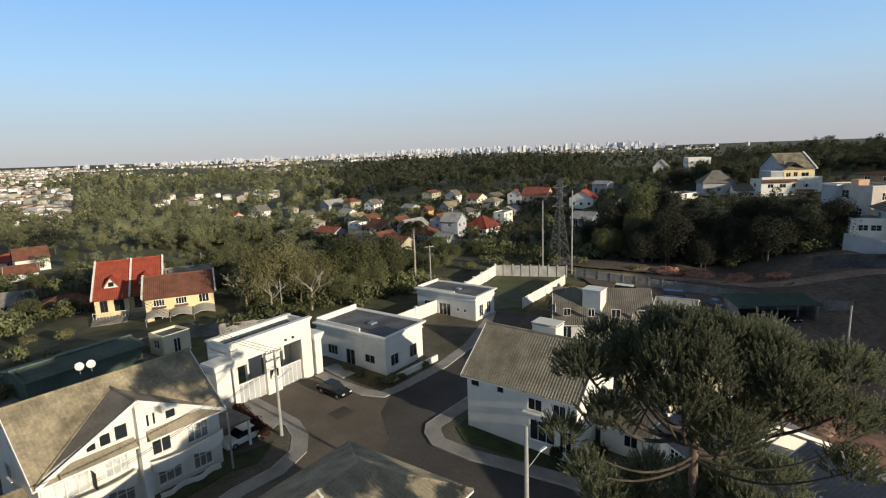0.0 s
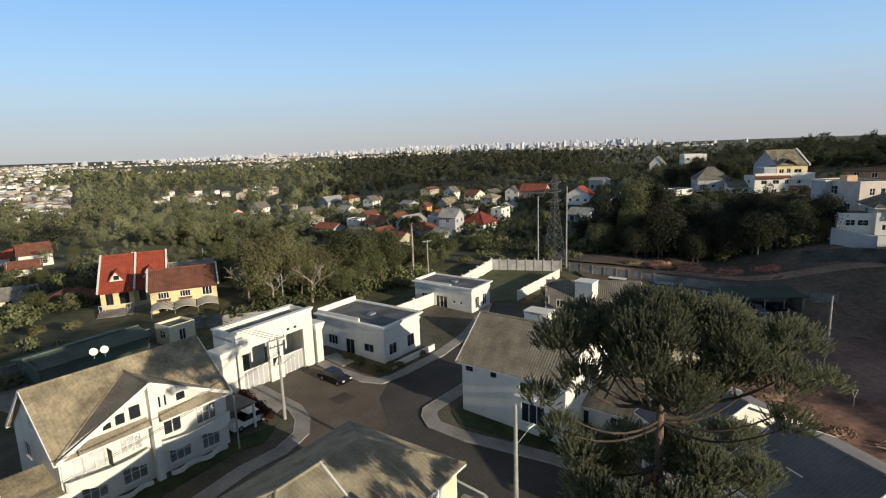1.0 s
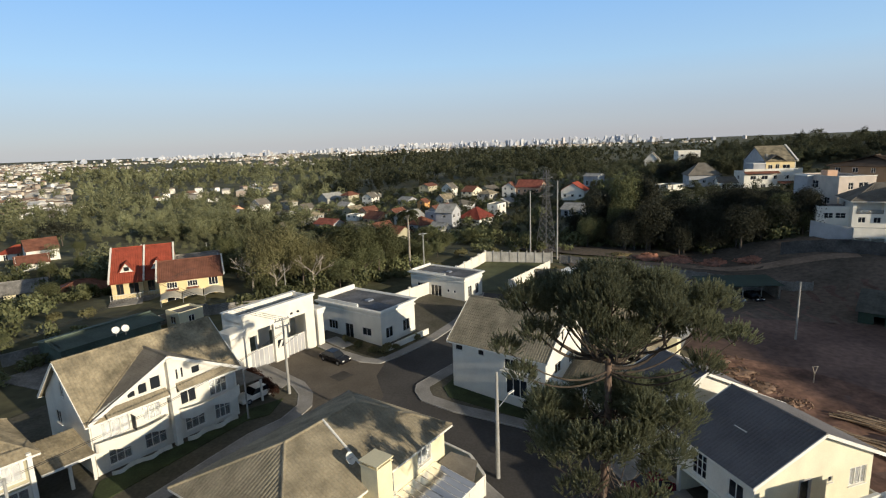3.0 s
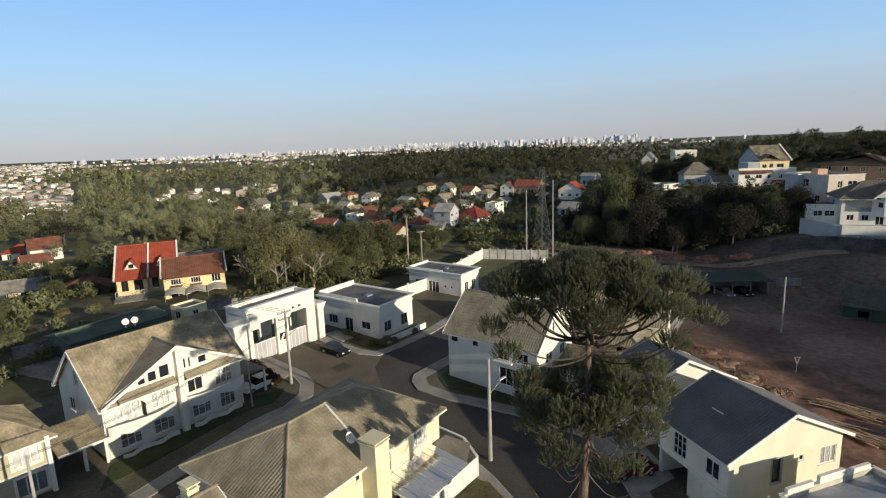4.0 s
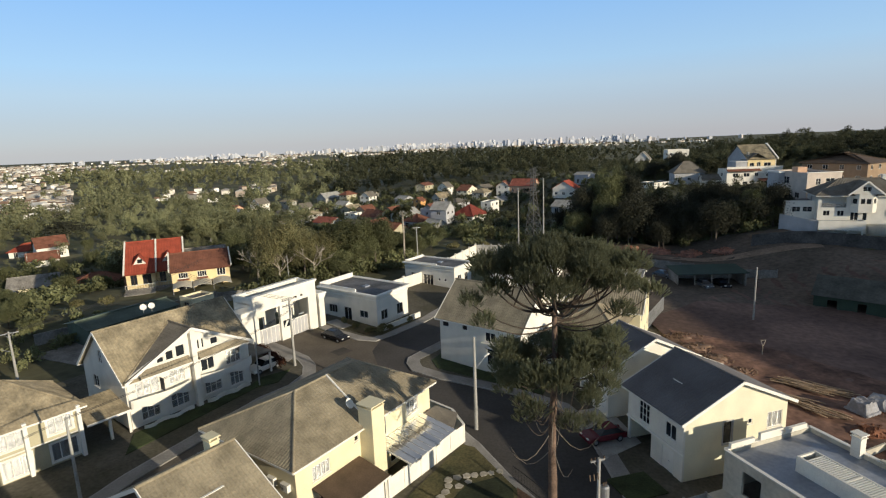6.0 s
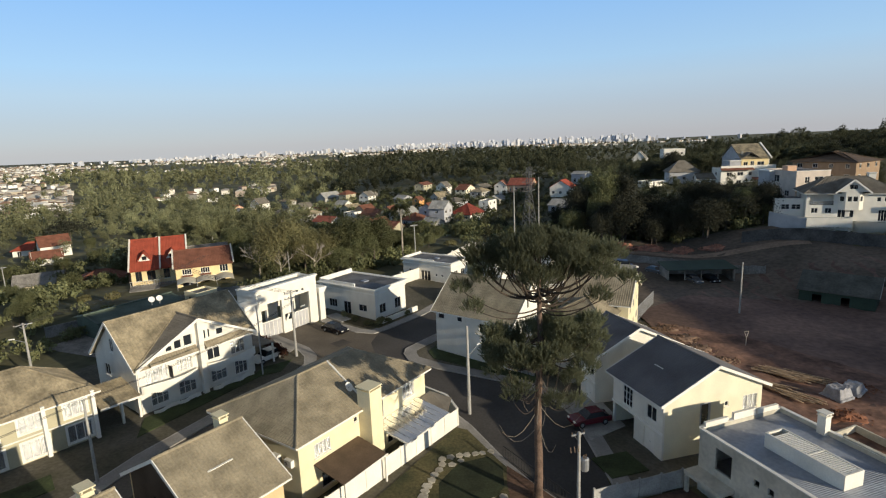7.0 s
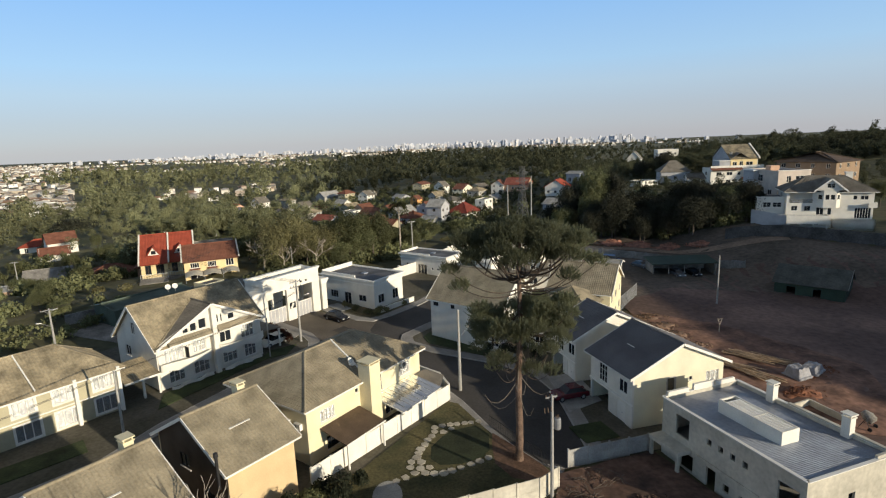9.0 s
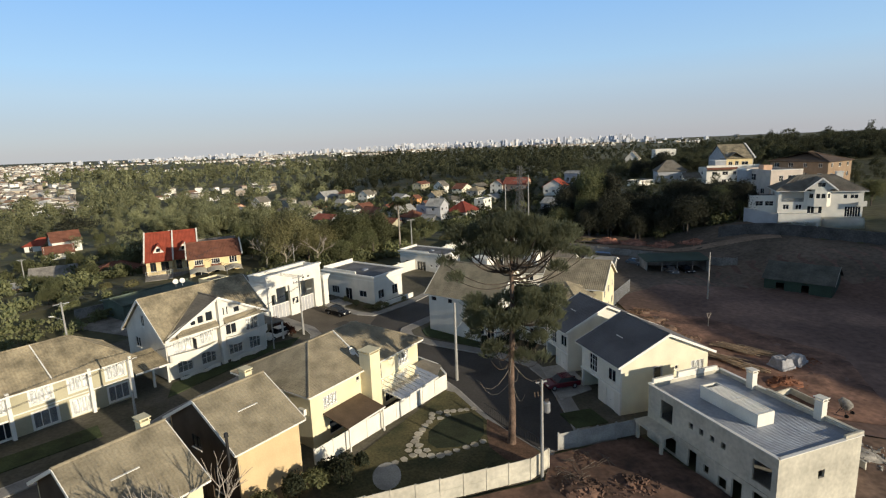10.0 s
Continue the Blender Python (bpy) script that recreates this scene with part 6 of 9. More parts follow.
# round the red houses and down the left side
for x, y, k, s in ((-76, 108, 3, 0.45), (-55, 60, 3, 0.4), (-66, 124, 1, 0.55), (-56, 128, 1, 0.7), (-72, 136, 1, 0.8), (-60, 142, 1, 0.7),
                   (-48, 134, 1, 0.65), (-48, 150, 1, 0.6), (-40, 140, 1, 0.6), (-84, 178, 1, 0.7), (-66, 158, 1, 0.75)):
    plant(k, x, y, s)
for x, y, k, s in ((-103, 165, 3, 1.15), (-85.4, 95, 3, 0.62), (-122, 192, 1, 0.5), (-90.6, 150, 1, 0.9), (-59, 136, 1, 0.85), (-50.8, 131, 1, 0.8), (-82, 116, 3, 0.7), (-75, 101, 3, 0.6), (-67, 100, 3, 0.5),
                   (-45, 150, 1, 0.95), (-126, 152, 3, 0.7), (-97, 141, 3, 0.75), (-70, 112, 1, 0.5), (-112, 158, 3, 0.8), (-78, 142, 1, 0.8), (-64, 118, 3, 0.8), (-118, 142, 3, 0.5), (-100, 118, 3, 0.3)):
    plant(k, x, y, s)
for x, y, s in ((-63.5, 70, 0.5), (-68, 74, 0.42), (-61, 64, 0.45)):
    plant(3, x, y, s, 1.1)
# bank on the right: shade put into the leaf colour, lighter kinds where sunlit
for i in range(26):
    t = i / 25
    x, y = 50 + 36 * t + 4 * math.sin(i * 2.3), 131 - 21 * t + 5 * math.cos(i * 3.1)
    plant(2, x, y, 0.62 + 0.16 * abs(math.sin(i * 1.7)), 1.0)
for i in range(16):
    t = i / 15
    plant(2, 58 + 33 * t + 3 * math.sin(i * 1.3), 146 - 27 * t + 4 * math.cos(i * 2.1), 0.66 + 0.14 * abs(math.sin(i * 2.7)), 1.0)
plant(1, 91.5, 108.5, 0.62)
plant(1, 85.5, 109.0, 0.78, 1.15)
plant(1, 81.5, 110.5, 0.66, 1.1)
plant(1, 88.6, 106.4, 0.5)
plant(1, 46, 128, 0.7)
plant(0, 49.5, 131, 0.75)
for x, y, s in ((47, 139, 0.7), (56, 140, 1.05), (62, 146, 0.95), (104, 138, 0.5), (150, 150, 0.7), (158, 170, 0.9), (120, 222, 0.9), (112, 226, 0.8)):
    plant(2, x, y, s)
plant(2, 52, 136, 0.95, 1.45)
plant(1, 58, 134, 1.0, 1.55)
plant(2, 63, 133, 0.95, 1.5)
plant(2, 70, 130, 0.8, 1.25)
plant(1, 55, 129, 0.8, 1.3)
plant(1, 134.5, 118, 0.72)


# where the houses on the hill and in the dip stand
HILL = [(104, 116), (98, 122), (128, 190), (138, 188), (134, 200), (140, 131), (148, 125), (132, 138), (116, 204), (103, 204), (124, 196), (108, 104)]
DIP = [(-112, 394), (-79, 329), (-64, 416), (-44, 272), (-30, 268), (-18, 252), (-12, 190), (3, 189), (5, 271), (13, 190), (8, 192), (9, 170), (24, 195), (34, 310), (23, 342), (67, 300),
       (75, 240), (64, 201), (-107, 353), (-129, 388), (-98, 314), (-45, 350), (-8, 248), (-4, 316), (-29, 357), (-6, 172), (-77, 381), (36, 224), (56, 305), (87, 250)]
FILL = [(-58, 302), (-88, 350), (-60, 345), (-26, 300), (12, 234), (-24, 226), (46, 262), (18, 300), (48, 338), (-48, 402), (-95, 410), (-30, 398), (10, 376), (-120, 336), (-70, 292), (-36, 318), (24, 262), (-2, 226), (-118, 366), (40, 286)]


def town_at(x, y):
    """How closely built the far valley is: above nought stand houses, below it trees."""
    r, az = math.hypot(x, y), math.atan2(x, y)
    d = noise.noise(V3(x * 0.0032, y * 0.0022, 5.1)) - 0.34
    d += 0.5 * smooth(850, 1000, r) * smooth(-0.50, -0.40, az) * (1 - smooth(-0.24, -0.14, az)) * (1 - 0.6 * smooth(1500, 1900, r))
    d += 0.55 * smooth(400, 500, r) * smooth(-0.50, -0.60, az)
    return d + 0.30 * smooth(1800, 2800, r) - 0.5 * smooth(-0.02, 0.10, az) * (1 - smooth(1900, 2500, r))


def far_forest():
    """Woods in the distance: trees of leaf clumps, joined, thinning out where the houses stand."""
    rng = np.random.default_rng(99)
    T = []
    for n, lo, hi, wd in ((560, 0.15, 0.34, 0.20), (230, 0.28, 0.55, 0.34), (80, 0.55, 1.0, 0.62)):      # near, farther, far
        row = []
        for k in range(6):
            wide = rng.uniform(0.8, 1.25)
            lb = [(rng.uniform(-1.7, 1.7) * wide, rng.uniform(-1.7, 1.7) * wide, rng.uniform(3.6, 8.6), rng.uniform(1.1, 2.3), rng.uniform(1.1, 2.3), rng.uniform(1.0, 2.5)) for _ in range(9)]
            p, d = crown_points(lb, n, rng)
            ax, sd = leaf_axes(d, rng, lo, hi, wd)
            row.append((p, ax, sd))
        T.append(row)
    woods = {False: ([], [], []), True: ([], [], [])}

    def grow(x, y, s, sink=1.2):
        r = math.hypot(x, y)
        # left of this bearing trees take the canopy coloured as sunlit
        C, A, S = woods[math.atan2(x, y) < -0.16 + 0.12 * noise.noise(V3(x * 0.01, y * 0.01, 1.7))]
        p, ax, sd = T[0 if r < 400 else (1 if r < 800 else 2)][int(rng.integers(6))]
        a = rng.uniform(0, 6.28)
        R = np.array([[math.cos(a), -math.sin(a), 0], [math.sin(a), math.cos(a), 0], [0, 0, rng.uniform(0.8, 1.3)]]) * s
        C.append(p @ R.T + [x, y, gz(x, y) - sink])
        A.append(ax @ R.T)
        S.append(sd @ R.T)

    made = 0
    while made < 5400:
        u = rng.random()
        r = 135 + 1450 * u ** 1.7
        az = rng.uniform(-0.80, 0.84)
        x, y = r * math.sin(az), r * math.cos(az)
        small = 1.0
        if -135 < x < 95 and 125 < y < 425:           # the houses in the dip
            near = min((x - p) ** 2 + (y - q) ** 2 for p, q in DIP + FILL)
            front = y < 158 + 1.6 * max(0.0, -(x + 5))
            if near < 64 or rng.random() > (0.75 if front and x < -22 else 0.7) or (front and x > -16 and rng.random() < 0.8):
                continue
            small = 0.62 if front else 0.5
        if -165 < x < -72 and 60 < y < 232:
            if rng.random() < 0.7 or x > -84:
                continue
            small = rng.uniform(0.3, 0.55)
        if r > 360 and town_at(x, y) > 0.0 and rng.random() < 0.9:
            continue
        if 90 < x and az > 0.32:                      # wood over the brow of the hill
            small = 0.62
        if 98 < x < 190 and 85 < y < 235:
            if min((x - p) ** 2 + (y - q) ** 2 for p, q in HILL) < 150 or rng.random() < 0.35 or (y < 128 and x < 150):
                continue
            small = 0.45
        if x > 40 and y < 150 and x < 98:
            continue
        grow(x, y, small * rng.choice((0.5, 0.65, 0.8, 0.95, 1.1, 1.45), p=(0.2, 0.25, 0.22, 0.18, 0.1, 0.05)) * (1.0 + 0.35 * min(1, r / 1500)) * (1.2 if r > 430 and az < 0.3 else 1.0))
        made += 1
    for _ in range(1500):                             # groves between the far houses
        r, az = 900 + 2600 * rng.random() ** 1.3, rng.uniform(-0.8, 0.6)
        x, y = r * math.sin(az), r * math.cos(az)
        if town_at(x, y) < 0.0 or rng.random() < 0.12:
            grow(x, y, rng.uniform(0.7, 1.5))
    for _ in range(420):                              # taller wood on the slope beyond the red houses
        x, y = -104 + rng.normal() * 22, 292 + rng.normal() * 26
        if y > 246 and x > -150 and min((x - p) ** 2 + (y - q) ** 2 for p, q in DIP) > 90:
            grow(x, y, rng.uniform(0.6, 1.25))
    # wood on the crest of the hill
    for i in range(900):
        t = rng.random()
        x, y = 118 + 150 * t + rng.normal() * 14, 232 - 70 * t + rng.normal() * 20 + 25
        if 90 < x < 185 and y < 225:
            continue
        grow(x, y, rng.uniform(0.62, 0.8), 2.0)
    for _ in range(900):                              # low gardens in the dip
        x, y = rng.uniform(-125, 95), rng.uniform(168, 420)
        if min((x - p) ** 2 + (y - q) ** 2 for p, q in DIP + FILL) > 30:
            grow(x, y, rng.uniform(0.26, 0.46), 0.8)
    for _ in range(900):                              # and far along its back
        r, az = rng.uniform(320, 760), rng.uniform(0.36, 0.84)
        grow(r * math.sin(az), r * math.cos(az), rng.uniform(0.5, 0.75), 1.5)
    for _ in range(150):                              # dark gardens between the houses on the hill
        x, y = rng.uniform(98, 180), rng.uniform(140, 240)
        if min((x - p) ** 2 + (y - q) ** 2 for p, q in HILL) > 90:
            grow(x, y, rng.uniform(0.3, 0.5), 0.8)
    for side, mt, words in ((False, L_FOREST, "dark green mixed woods behind the houses"), (True, L_SUNNY, "olive-green woods filling the valley, lightened as if sunlit")):
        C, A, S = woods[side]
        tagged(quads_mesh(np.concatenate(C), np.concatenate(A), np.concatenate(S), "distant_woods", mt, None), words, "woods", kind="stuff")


far_forest()


def undergrowth():
    """Bushes and saplings that cover the rough ground between the larger trees."""
    rng = np.random.default_rng(123)
    T = []
    for k in range(4):
        lb = [(rng.uniform(-0.9, 0.9), rng.uniform(-0.9, 0.9), rng.uniform(0.5, 1.6), rng.uniform(0.6, 1.1), rng.uniform(0.6, 1.1), rng.uniform(0.5, 1.0)) for _ in range(5)]
        n = 170
        p, d = crown_points(lb, n, rng)
        ax, sd = leaf_axes(d, rng, 0.14, 0.3, 0.15)
        T.append((p, ax, sd))
    C, A, S = [], [], []
    areas = [(-38, 2, 79, 128, 330), (-78, -60, 66, 110, 70), (-135, -62, 60, 170, 150), (-66, -46, 40, 80, 60), (-62, -30, 108, 150, 160), (2, 40, 122, 150, 50), (40, 96, 104, 152, 240), (-90, 90, 150, 400, 420), (14, 34, 64, 88, 25)]
    for x0, x1, y0, y1, n in areas:
        for i in range(n):
            x, y = rng.uniform(x0, x1), rng.uniform(y0, y1)
            if y < 68 + (x + 34) * 0.95 and x > -46 and x < 20:
                continue
            if -64 < x < -30 and 68 < y < 104:
                continue
            if -124 < x < -88 and 98 < y < 146 and rng.random() < 0.75:
                continue
            if x > 40 and y < 133 - (x - 40) * 0.62:
                continue
            p, ax, sd = T[i % 4]
            s = rng.uniform(0.5, 1.5) * (1.4 if y > 130 else 1.0)
            a = rng.uniform(0, 6.28)
            R = np.array([[math.cos(a), -math.sin(a), 0], [math.sin(a), math.cos(a), 0], [0, 0, rng.uniform(0.8, 1.4)]]) * s
            C.append(p @ R.T + [x, y, gz(x, y) - 0.2])
            A.append(ax @ R.T)
            S.append(sd @ R.T)
    ob = quads_mesh(np.concatenate(C), np.concatenate(A), np.concatenate(S), "undergrowth", L_TREE, None)
    tagged(ob, "bushes and saplings on rough ground", "bushes", kind="stuff")


undergrowth()


def palm(x, y, h):
    rng = np.random.default_rng(abs(int(x * 7 + y)))
    root = thing("palm_tree", pose(x, y, gz(x, y)), "slim palm with a small crown of drooping fronds", "palm")
    bm = bmesh.new()
    tube(bm, [(0, 0, -0.3), (0.1, 0, h * 0.5), (0.0, 0.1, h)], [0.26, 0.2, 0.17], 8)
    part("trunk", bm, M_TWIG, root)
    for k in range(38):
        a = k * 2.4
        o = V3(math.cos(a), math.sin(a), 0)
        up = rng.uniform(-0.4, 2.6)
        pts = [V3(0, 0.1, h) + o * 2.3 * t + V3(0, 0, up * t - 2.6 * t * t) for t in (0, 0.25, 0.5, 0.75, 1.0)]
        bm = bmesh.new()
        s = V3(-o.y, o.x, 0)
        for q0, q1 in zip(pts, pts[1:]):
            for j in range(4):
                p = q0.lerp(q1, j / 4)
                for e in (-1, 1):
                    w = p + s * e * 0.6 - V3(0, 0, 0.4) + o * 0.2
                    f = [bm.verts.new(c) for c in (p, p + o * 0.17, w + o * 0.09, w)]
                    bm.faces.new(f)
        part("frond", bm, L_PALM, root)
    return root


palm(-0.6, 106, 12.5)
palm(-53, 132, 10)


# ---- houses beyond the estate ----
def small_house(x, y, yaw, L, W, he, hr, wallm, roofm, label, kind="gable", seed=0, base=None, storeys=1, group="houses in the dip", tiled=False, blind=False):
    """A plain house with windows on its four sides, gabled, hipped or flat-roofed."""
    rng = random.Random(seed)
    b = (gz(x, y) if base is None else base)
    m = Matrix.Translation((x, y, b)) @ pose(0, 0, 0, 0, 0, yaw) @ Matrix.Translation((-L / 2, -W / 2, 0))
    root = thing("house", m, label, "house", group)
    wins = {}
    for side, ln in (("front", L), ("left", W), ("right", W)):
        ws = []
        for s in range(storeys):
            n = max(1, int(ln / 3.4))
            for k in range(n):
                w = rng.choice((1.0, 1.3, 1.6))
                ws.append((ln * (k + 0.5) / n - w / 2, s * 2.8 + (1.0 if s or k or side != "front" else 0.1), w, 1.2 if s or k or side != "front" else 2.1, dict(nx=2, sill=False)))
        wins[side] = ws if not blind else []
    walls4(root, L, W, he, wallm, wins, apex=hr if kind == "gable" else None)
    if kind == "gable":
        gable_roof(root, L, W, he, hr, roofm, o=0.6, og=0.4, tiled=tiled, trim=not (blind or group == "houses in the dip"))
    elif kind == "hip":
        hip_roof(root, L, W, he, hr, roofm, o=0.6, tiled=tiled, trim=False)
    else:
        bm = bmesh.new()
        box(bm, 0.21, 0.21, he - 0.5, L - 0.21, W - 0.21, he - 0.3)
        part("roof_deck", bm, M_MEMB, root)
    return root


# red-roofed pair with dormers
def red_house(m, label):
    L, W, he, hr = 5.4, 15.0, 3.3, 8.2
    root = thing("red_roof_house", m, label, "house", "steep red-roofed houses")
    walls4(root, L, W, he, M_YELLOW, {"front": [(0.8, 0.3, 1.2, 2.1, dict(nx=2, frame=M_BROWN)), (3.0, 0.3, 1.6, 2.1, dict(nx=2, frame=M_BROWN))]}, apex=hr)
    gable_roof(root, L, W, he, hr, M_RED, o=0.9, og=0.1, trim=False)
    for x in (-0.25, L + 0.25):
        sl = (hr - he) / (W / 2)
        bm = bmesh.new()
        beam(bm, (x, -0.9, he - 0.9 * sl + 0.1), (x, W / 2, hr + 0.15), 0.3, 0.4)
        part("party_wall", bm, M_WHITE, root)
    # dormer
    zc = he + 2.6 * (hr - he) / (W / 2)
    fd = (V3(L / 2 - 1.2, 1.5, 0), V3(1, 0, 0), V3(0, -1, 0), 2.4)
    wall(root, fd, zc - 0.65, M_WHITE, [(0.75, zc - 0.45, 0.9, 0.8)], apex=zc + 1.15, z0=zc - 0.75, name="dormer_front")
    window(root, fd, 0.75, zc - 0.45, 0.9, 0.8, nx=1, frame_mat=M_BROWN, sill=False, name="dormer_window")
    for s in (-1, 1):
        roof_plane(root, [(L / 2 + s * 1.55, 1.2, zc - 0.75), (L / 2, 1.2, zc + 1.3), (L / 2, 5.2, zc + 1.3), (L / 2 + s * 1.55, 2.2, zc - 0.75)], M_RED, tiled=False, name="dormer_roof")
    # front balcony and awning
    bm = bmesh.new()
    beam(bm, (0.0, -2.6, 0.9), (L, -2.6, 0.9), 0.06, 0.06)
    for k in range(12):
        beam(bm, (L * k / 11, -2.6, -0.2), (L * k / 11, -2.6, 0.9), 0.04, 0.04, up=(1, 0, 0))
    part("railing", bm, M_TRIM, root)
    roof_plane(root, [(-0.2, -4.6, -0.7), (L, -4.6, -0.7), (L, -1.2, -0.2), (-0.2, -1.2, -0.2)], M_CONCD, tiled=False, name="awning")
    return root


red_house(pose(-57.2, 92.0, 0.5, 0, 0, 20), "steep red-tiled house with a dormer and ochre walls")
red_house(pose(-52.6, 94.8, 0.4, 0, 0, 20), "steep red-tiled house beside its twin, with a dormer")


def awning_house():
    L, W, he, hr = 10.6, 10.0, 4.6, 7.0
    root = thing("awning_house", pose(-45.4, 86.0, 0.3, 0, 0, 21), "ochre house with a brown-red tiled roof and three sheet awnings", "house")
    walls4(root, L, W, he, M_YELLOW, {"front": [(1.2, 2.8, 1.7, 1.1, dict(nx=4)), (4.6, 2.8, 1.7, 1.1, dict(nx=4)), (8.2, 2.6, 1.6, 1.6, dict(nx=3)), (1, 0.1, 2.6, 2.0, dict(nx=2)), (5, 0.1, 2.4, 2.0, dict(nx=2))]}, apex=hr)
    gable_roof(root, L, W, he, hr, M_REDB, o=0.7, og=0.2, trim=False)
    for x in (-0.35, L + 0.35):
        bm = bmesh.new()
        beam(bm, (x, -0.8, he + 0.0), (x, W / 2, hr + 0.2), 0.25, 0.5)
        part("party_wall", bm, M_WHITE, root)
    for k in range(3):
        n = 10
        bm = bmesh.new()
        x0 = 0.1 + k * 3.55
        rows = []
        for i in range(n + 1):
            t = i / n
            zz = 2.0 + 0.45 * math.sin(math.pi * t)
            rows.append([bm.verts.new((x0 + 3.4 * t, yy, zz + e)) for yy, e in ((-4.2, -0.25), (-0.1, 0.0), (-0.1, -0.07), (-4.2, -0.32))])
        for a, b in zip(rows, rows[1:]):
            for i in range(4):
                bm.faces.new((a[i], b[i], b[(i + 1) % 4], a[(i + 1) % 4]))
        bmesh.ops.recalc_face_normals(bm, faces=bm.faces)
        aw = part("awning", bm, M_RAW, root)
        bm = bmesh.new()
        tube(bm, [(x0 + 0.1, -4.1, -0.6), (x0 + 0.1, -4.1, 1.9)], [0.05, 0.05], 6)
        part("post", bm, M_GALV, aw)
    for x, h in ((1.2, 0.5), (4.6, 0.5)):
        bm = bmesh.new()
        box(bm, x - 0.1, -0.5, 2.45, x + 1.9, -0.02, 2.72)
        part("flower_box", bm, M_REDB, root)
    return root


awning_house()

# dark green-roofed shed and walls behind the white house
plate("yard_green", [(-50, 52), (-39, 70), (-31, 66), (-40, 48)], 0.08, M_CONCD, "dark paved yard behind the white house", "yard")
small_house(-42.2, 61.5, 55, 13, 6, 2.9, 3.5, M_GREEN2, M_GREEN2, "low green-painted shed with a sheet roof", "gable", 3, group="sheds", blind=True)
small_house(-34.8, 70.5, 55, 4, 3.4, 3.0, 3.2, M_CREAM, M_CONCD, "small cream kiosk with a flat roof", "flat", 4, group="sheds")
panel_wall("fence_back", (-36, 75), (-20, 80), 1.8, M_CONCD, "dark stained fence panels along the lane", bay=2.6, rails=1)
solid_wall("wall_back_lane", (-52, 56), (-34, 77), 1.6, M_CONCD, "dark stained boundary wall", cap=True)

# houses on the left, down the slope
small_house(-149, 201, 22, 13, 9, 2.8, 5.0, M_WHITE, M_RED, "white house with a bright red tiled hipped roof", "hip", 11, tiled=True)
small_house(-132, 186, 40, 9.5, 8.5, 4.8, 7.8, M_WHITE, M_REDB, "two-storey white house with a brown-red roof", "gable", 12, storeys=1, tiled=True)
small_house(-126, 172, 34, 9, 6, 2.4, 4.4, M_WHITE, M_REDB, "small white outbuilding with a brown roof", "gable", 13)
small_house(-109.5, 142, 25, 12, 8.5, 2.6, 5.0, M_CREAM, M_CONCD, "low cream house with a dull grey tiled roof", "gable", 14, tiled=True)
small_house(-112, 129, 30, 8.5, 6, 2.8, 3.6, M_SALMON, M_CONC, "low salmon-pink house with a pale sheet roof", "gable", 15)
small_house(-60, 108, 20, 10, 7, 3.0, 4.6, M_SALMON, M_REDB, "house with a dull red roof among trees", "hip", 16)
small_house(-46, 106, 24, 8, 7, 4.6, 6.0, M_GREYW, M_CONCD, "grey house with a dull roof behind the red pair", "gable", 17)
small_house(-72, 108, 20, 9, 7, 2.9, 4.4, M_BEIGE, M_REDB, "house with a dark red roof in shade", "hip", 18)

# the houses in the dip: streets of small houses
M_REDL = mat("faded_red_tile", (0.34, 0.11, 0.075), var=0.22, big=0.5, fine=4, bump=0.2, rough=0.85)
M_ORANGE = mat("orange_stucco", (0.70, 0.36, 0.13), var=0.1, big=0.5, bump=0.1)
M_REDD = mat("dark_red_tile", (0.22, 0.05, 0.035), var=0.2, big=0.6, fine=5, bump=0.2, rough=0.8)
M_OLDW = mat("weathered_white_stucco", (0.46, 0.44, 0.39), var=0.2, big=0.3, fine=2, bump=0.1)
WALLS = [M_OLDW, M_BEIGE, M_OLDW, M_GREYW, M_SALMON, M_OLDW, M_BEIGE]
ROOFS = [M_REDB, M_TILE3, M_REDB, M_TILE3, M_REDB, M_TILE2, M_CONC]
WORDS = ["faded white", "beige", "whitewashed", "grey", "salmon-pink", "stained white", "dull beige"]
RWORDS = ["brown-red tiled", "dark brown tiled", "dull red tiled", "dark tiled", "rust tiled", "weathered tiled", "grey sheet"]
for i, (x, y) in enumerate(FILL):
    rr = random.Random(i * 13 + 5)
    st = rr.choice((1, 1, 2))
    wi, ri = rr.randrange(7), rr.randrange(7)
    he = 2.8 * st + 0.2
    k = rr.choice(("gable", "gable", "hip", "flat" if st == 2 else "gable"))
    small_house(x, y, rr.choice((50, -40)) + rr.uniform(-8, 8), rr.uniform(8, 12), rr.uniform(6, 9), he, he + rr.uniform(1.4, 2.3), WALLS[wi], ROOFS[ri], WORDS[wi] + " house with a " + RWORDS[ri] + " roof", k, i, storeys=st)
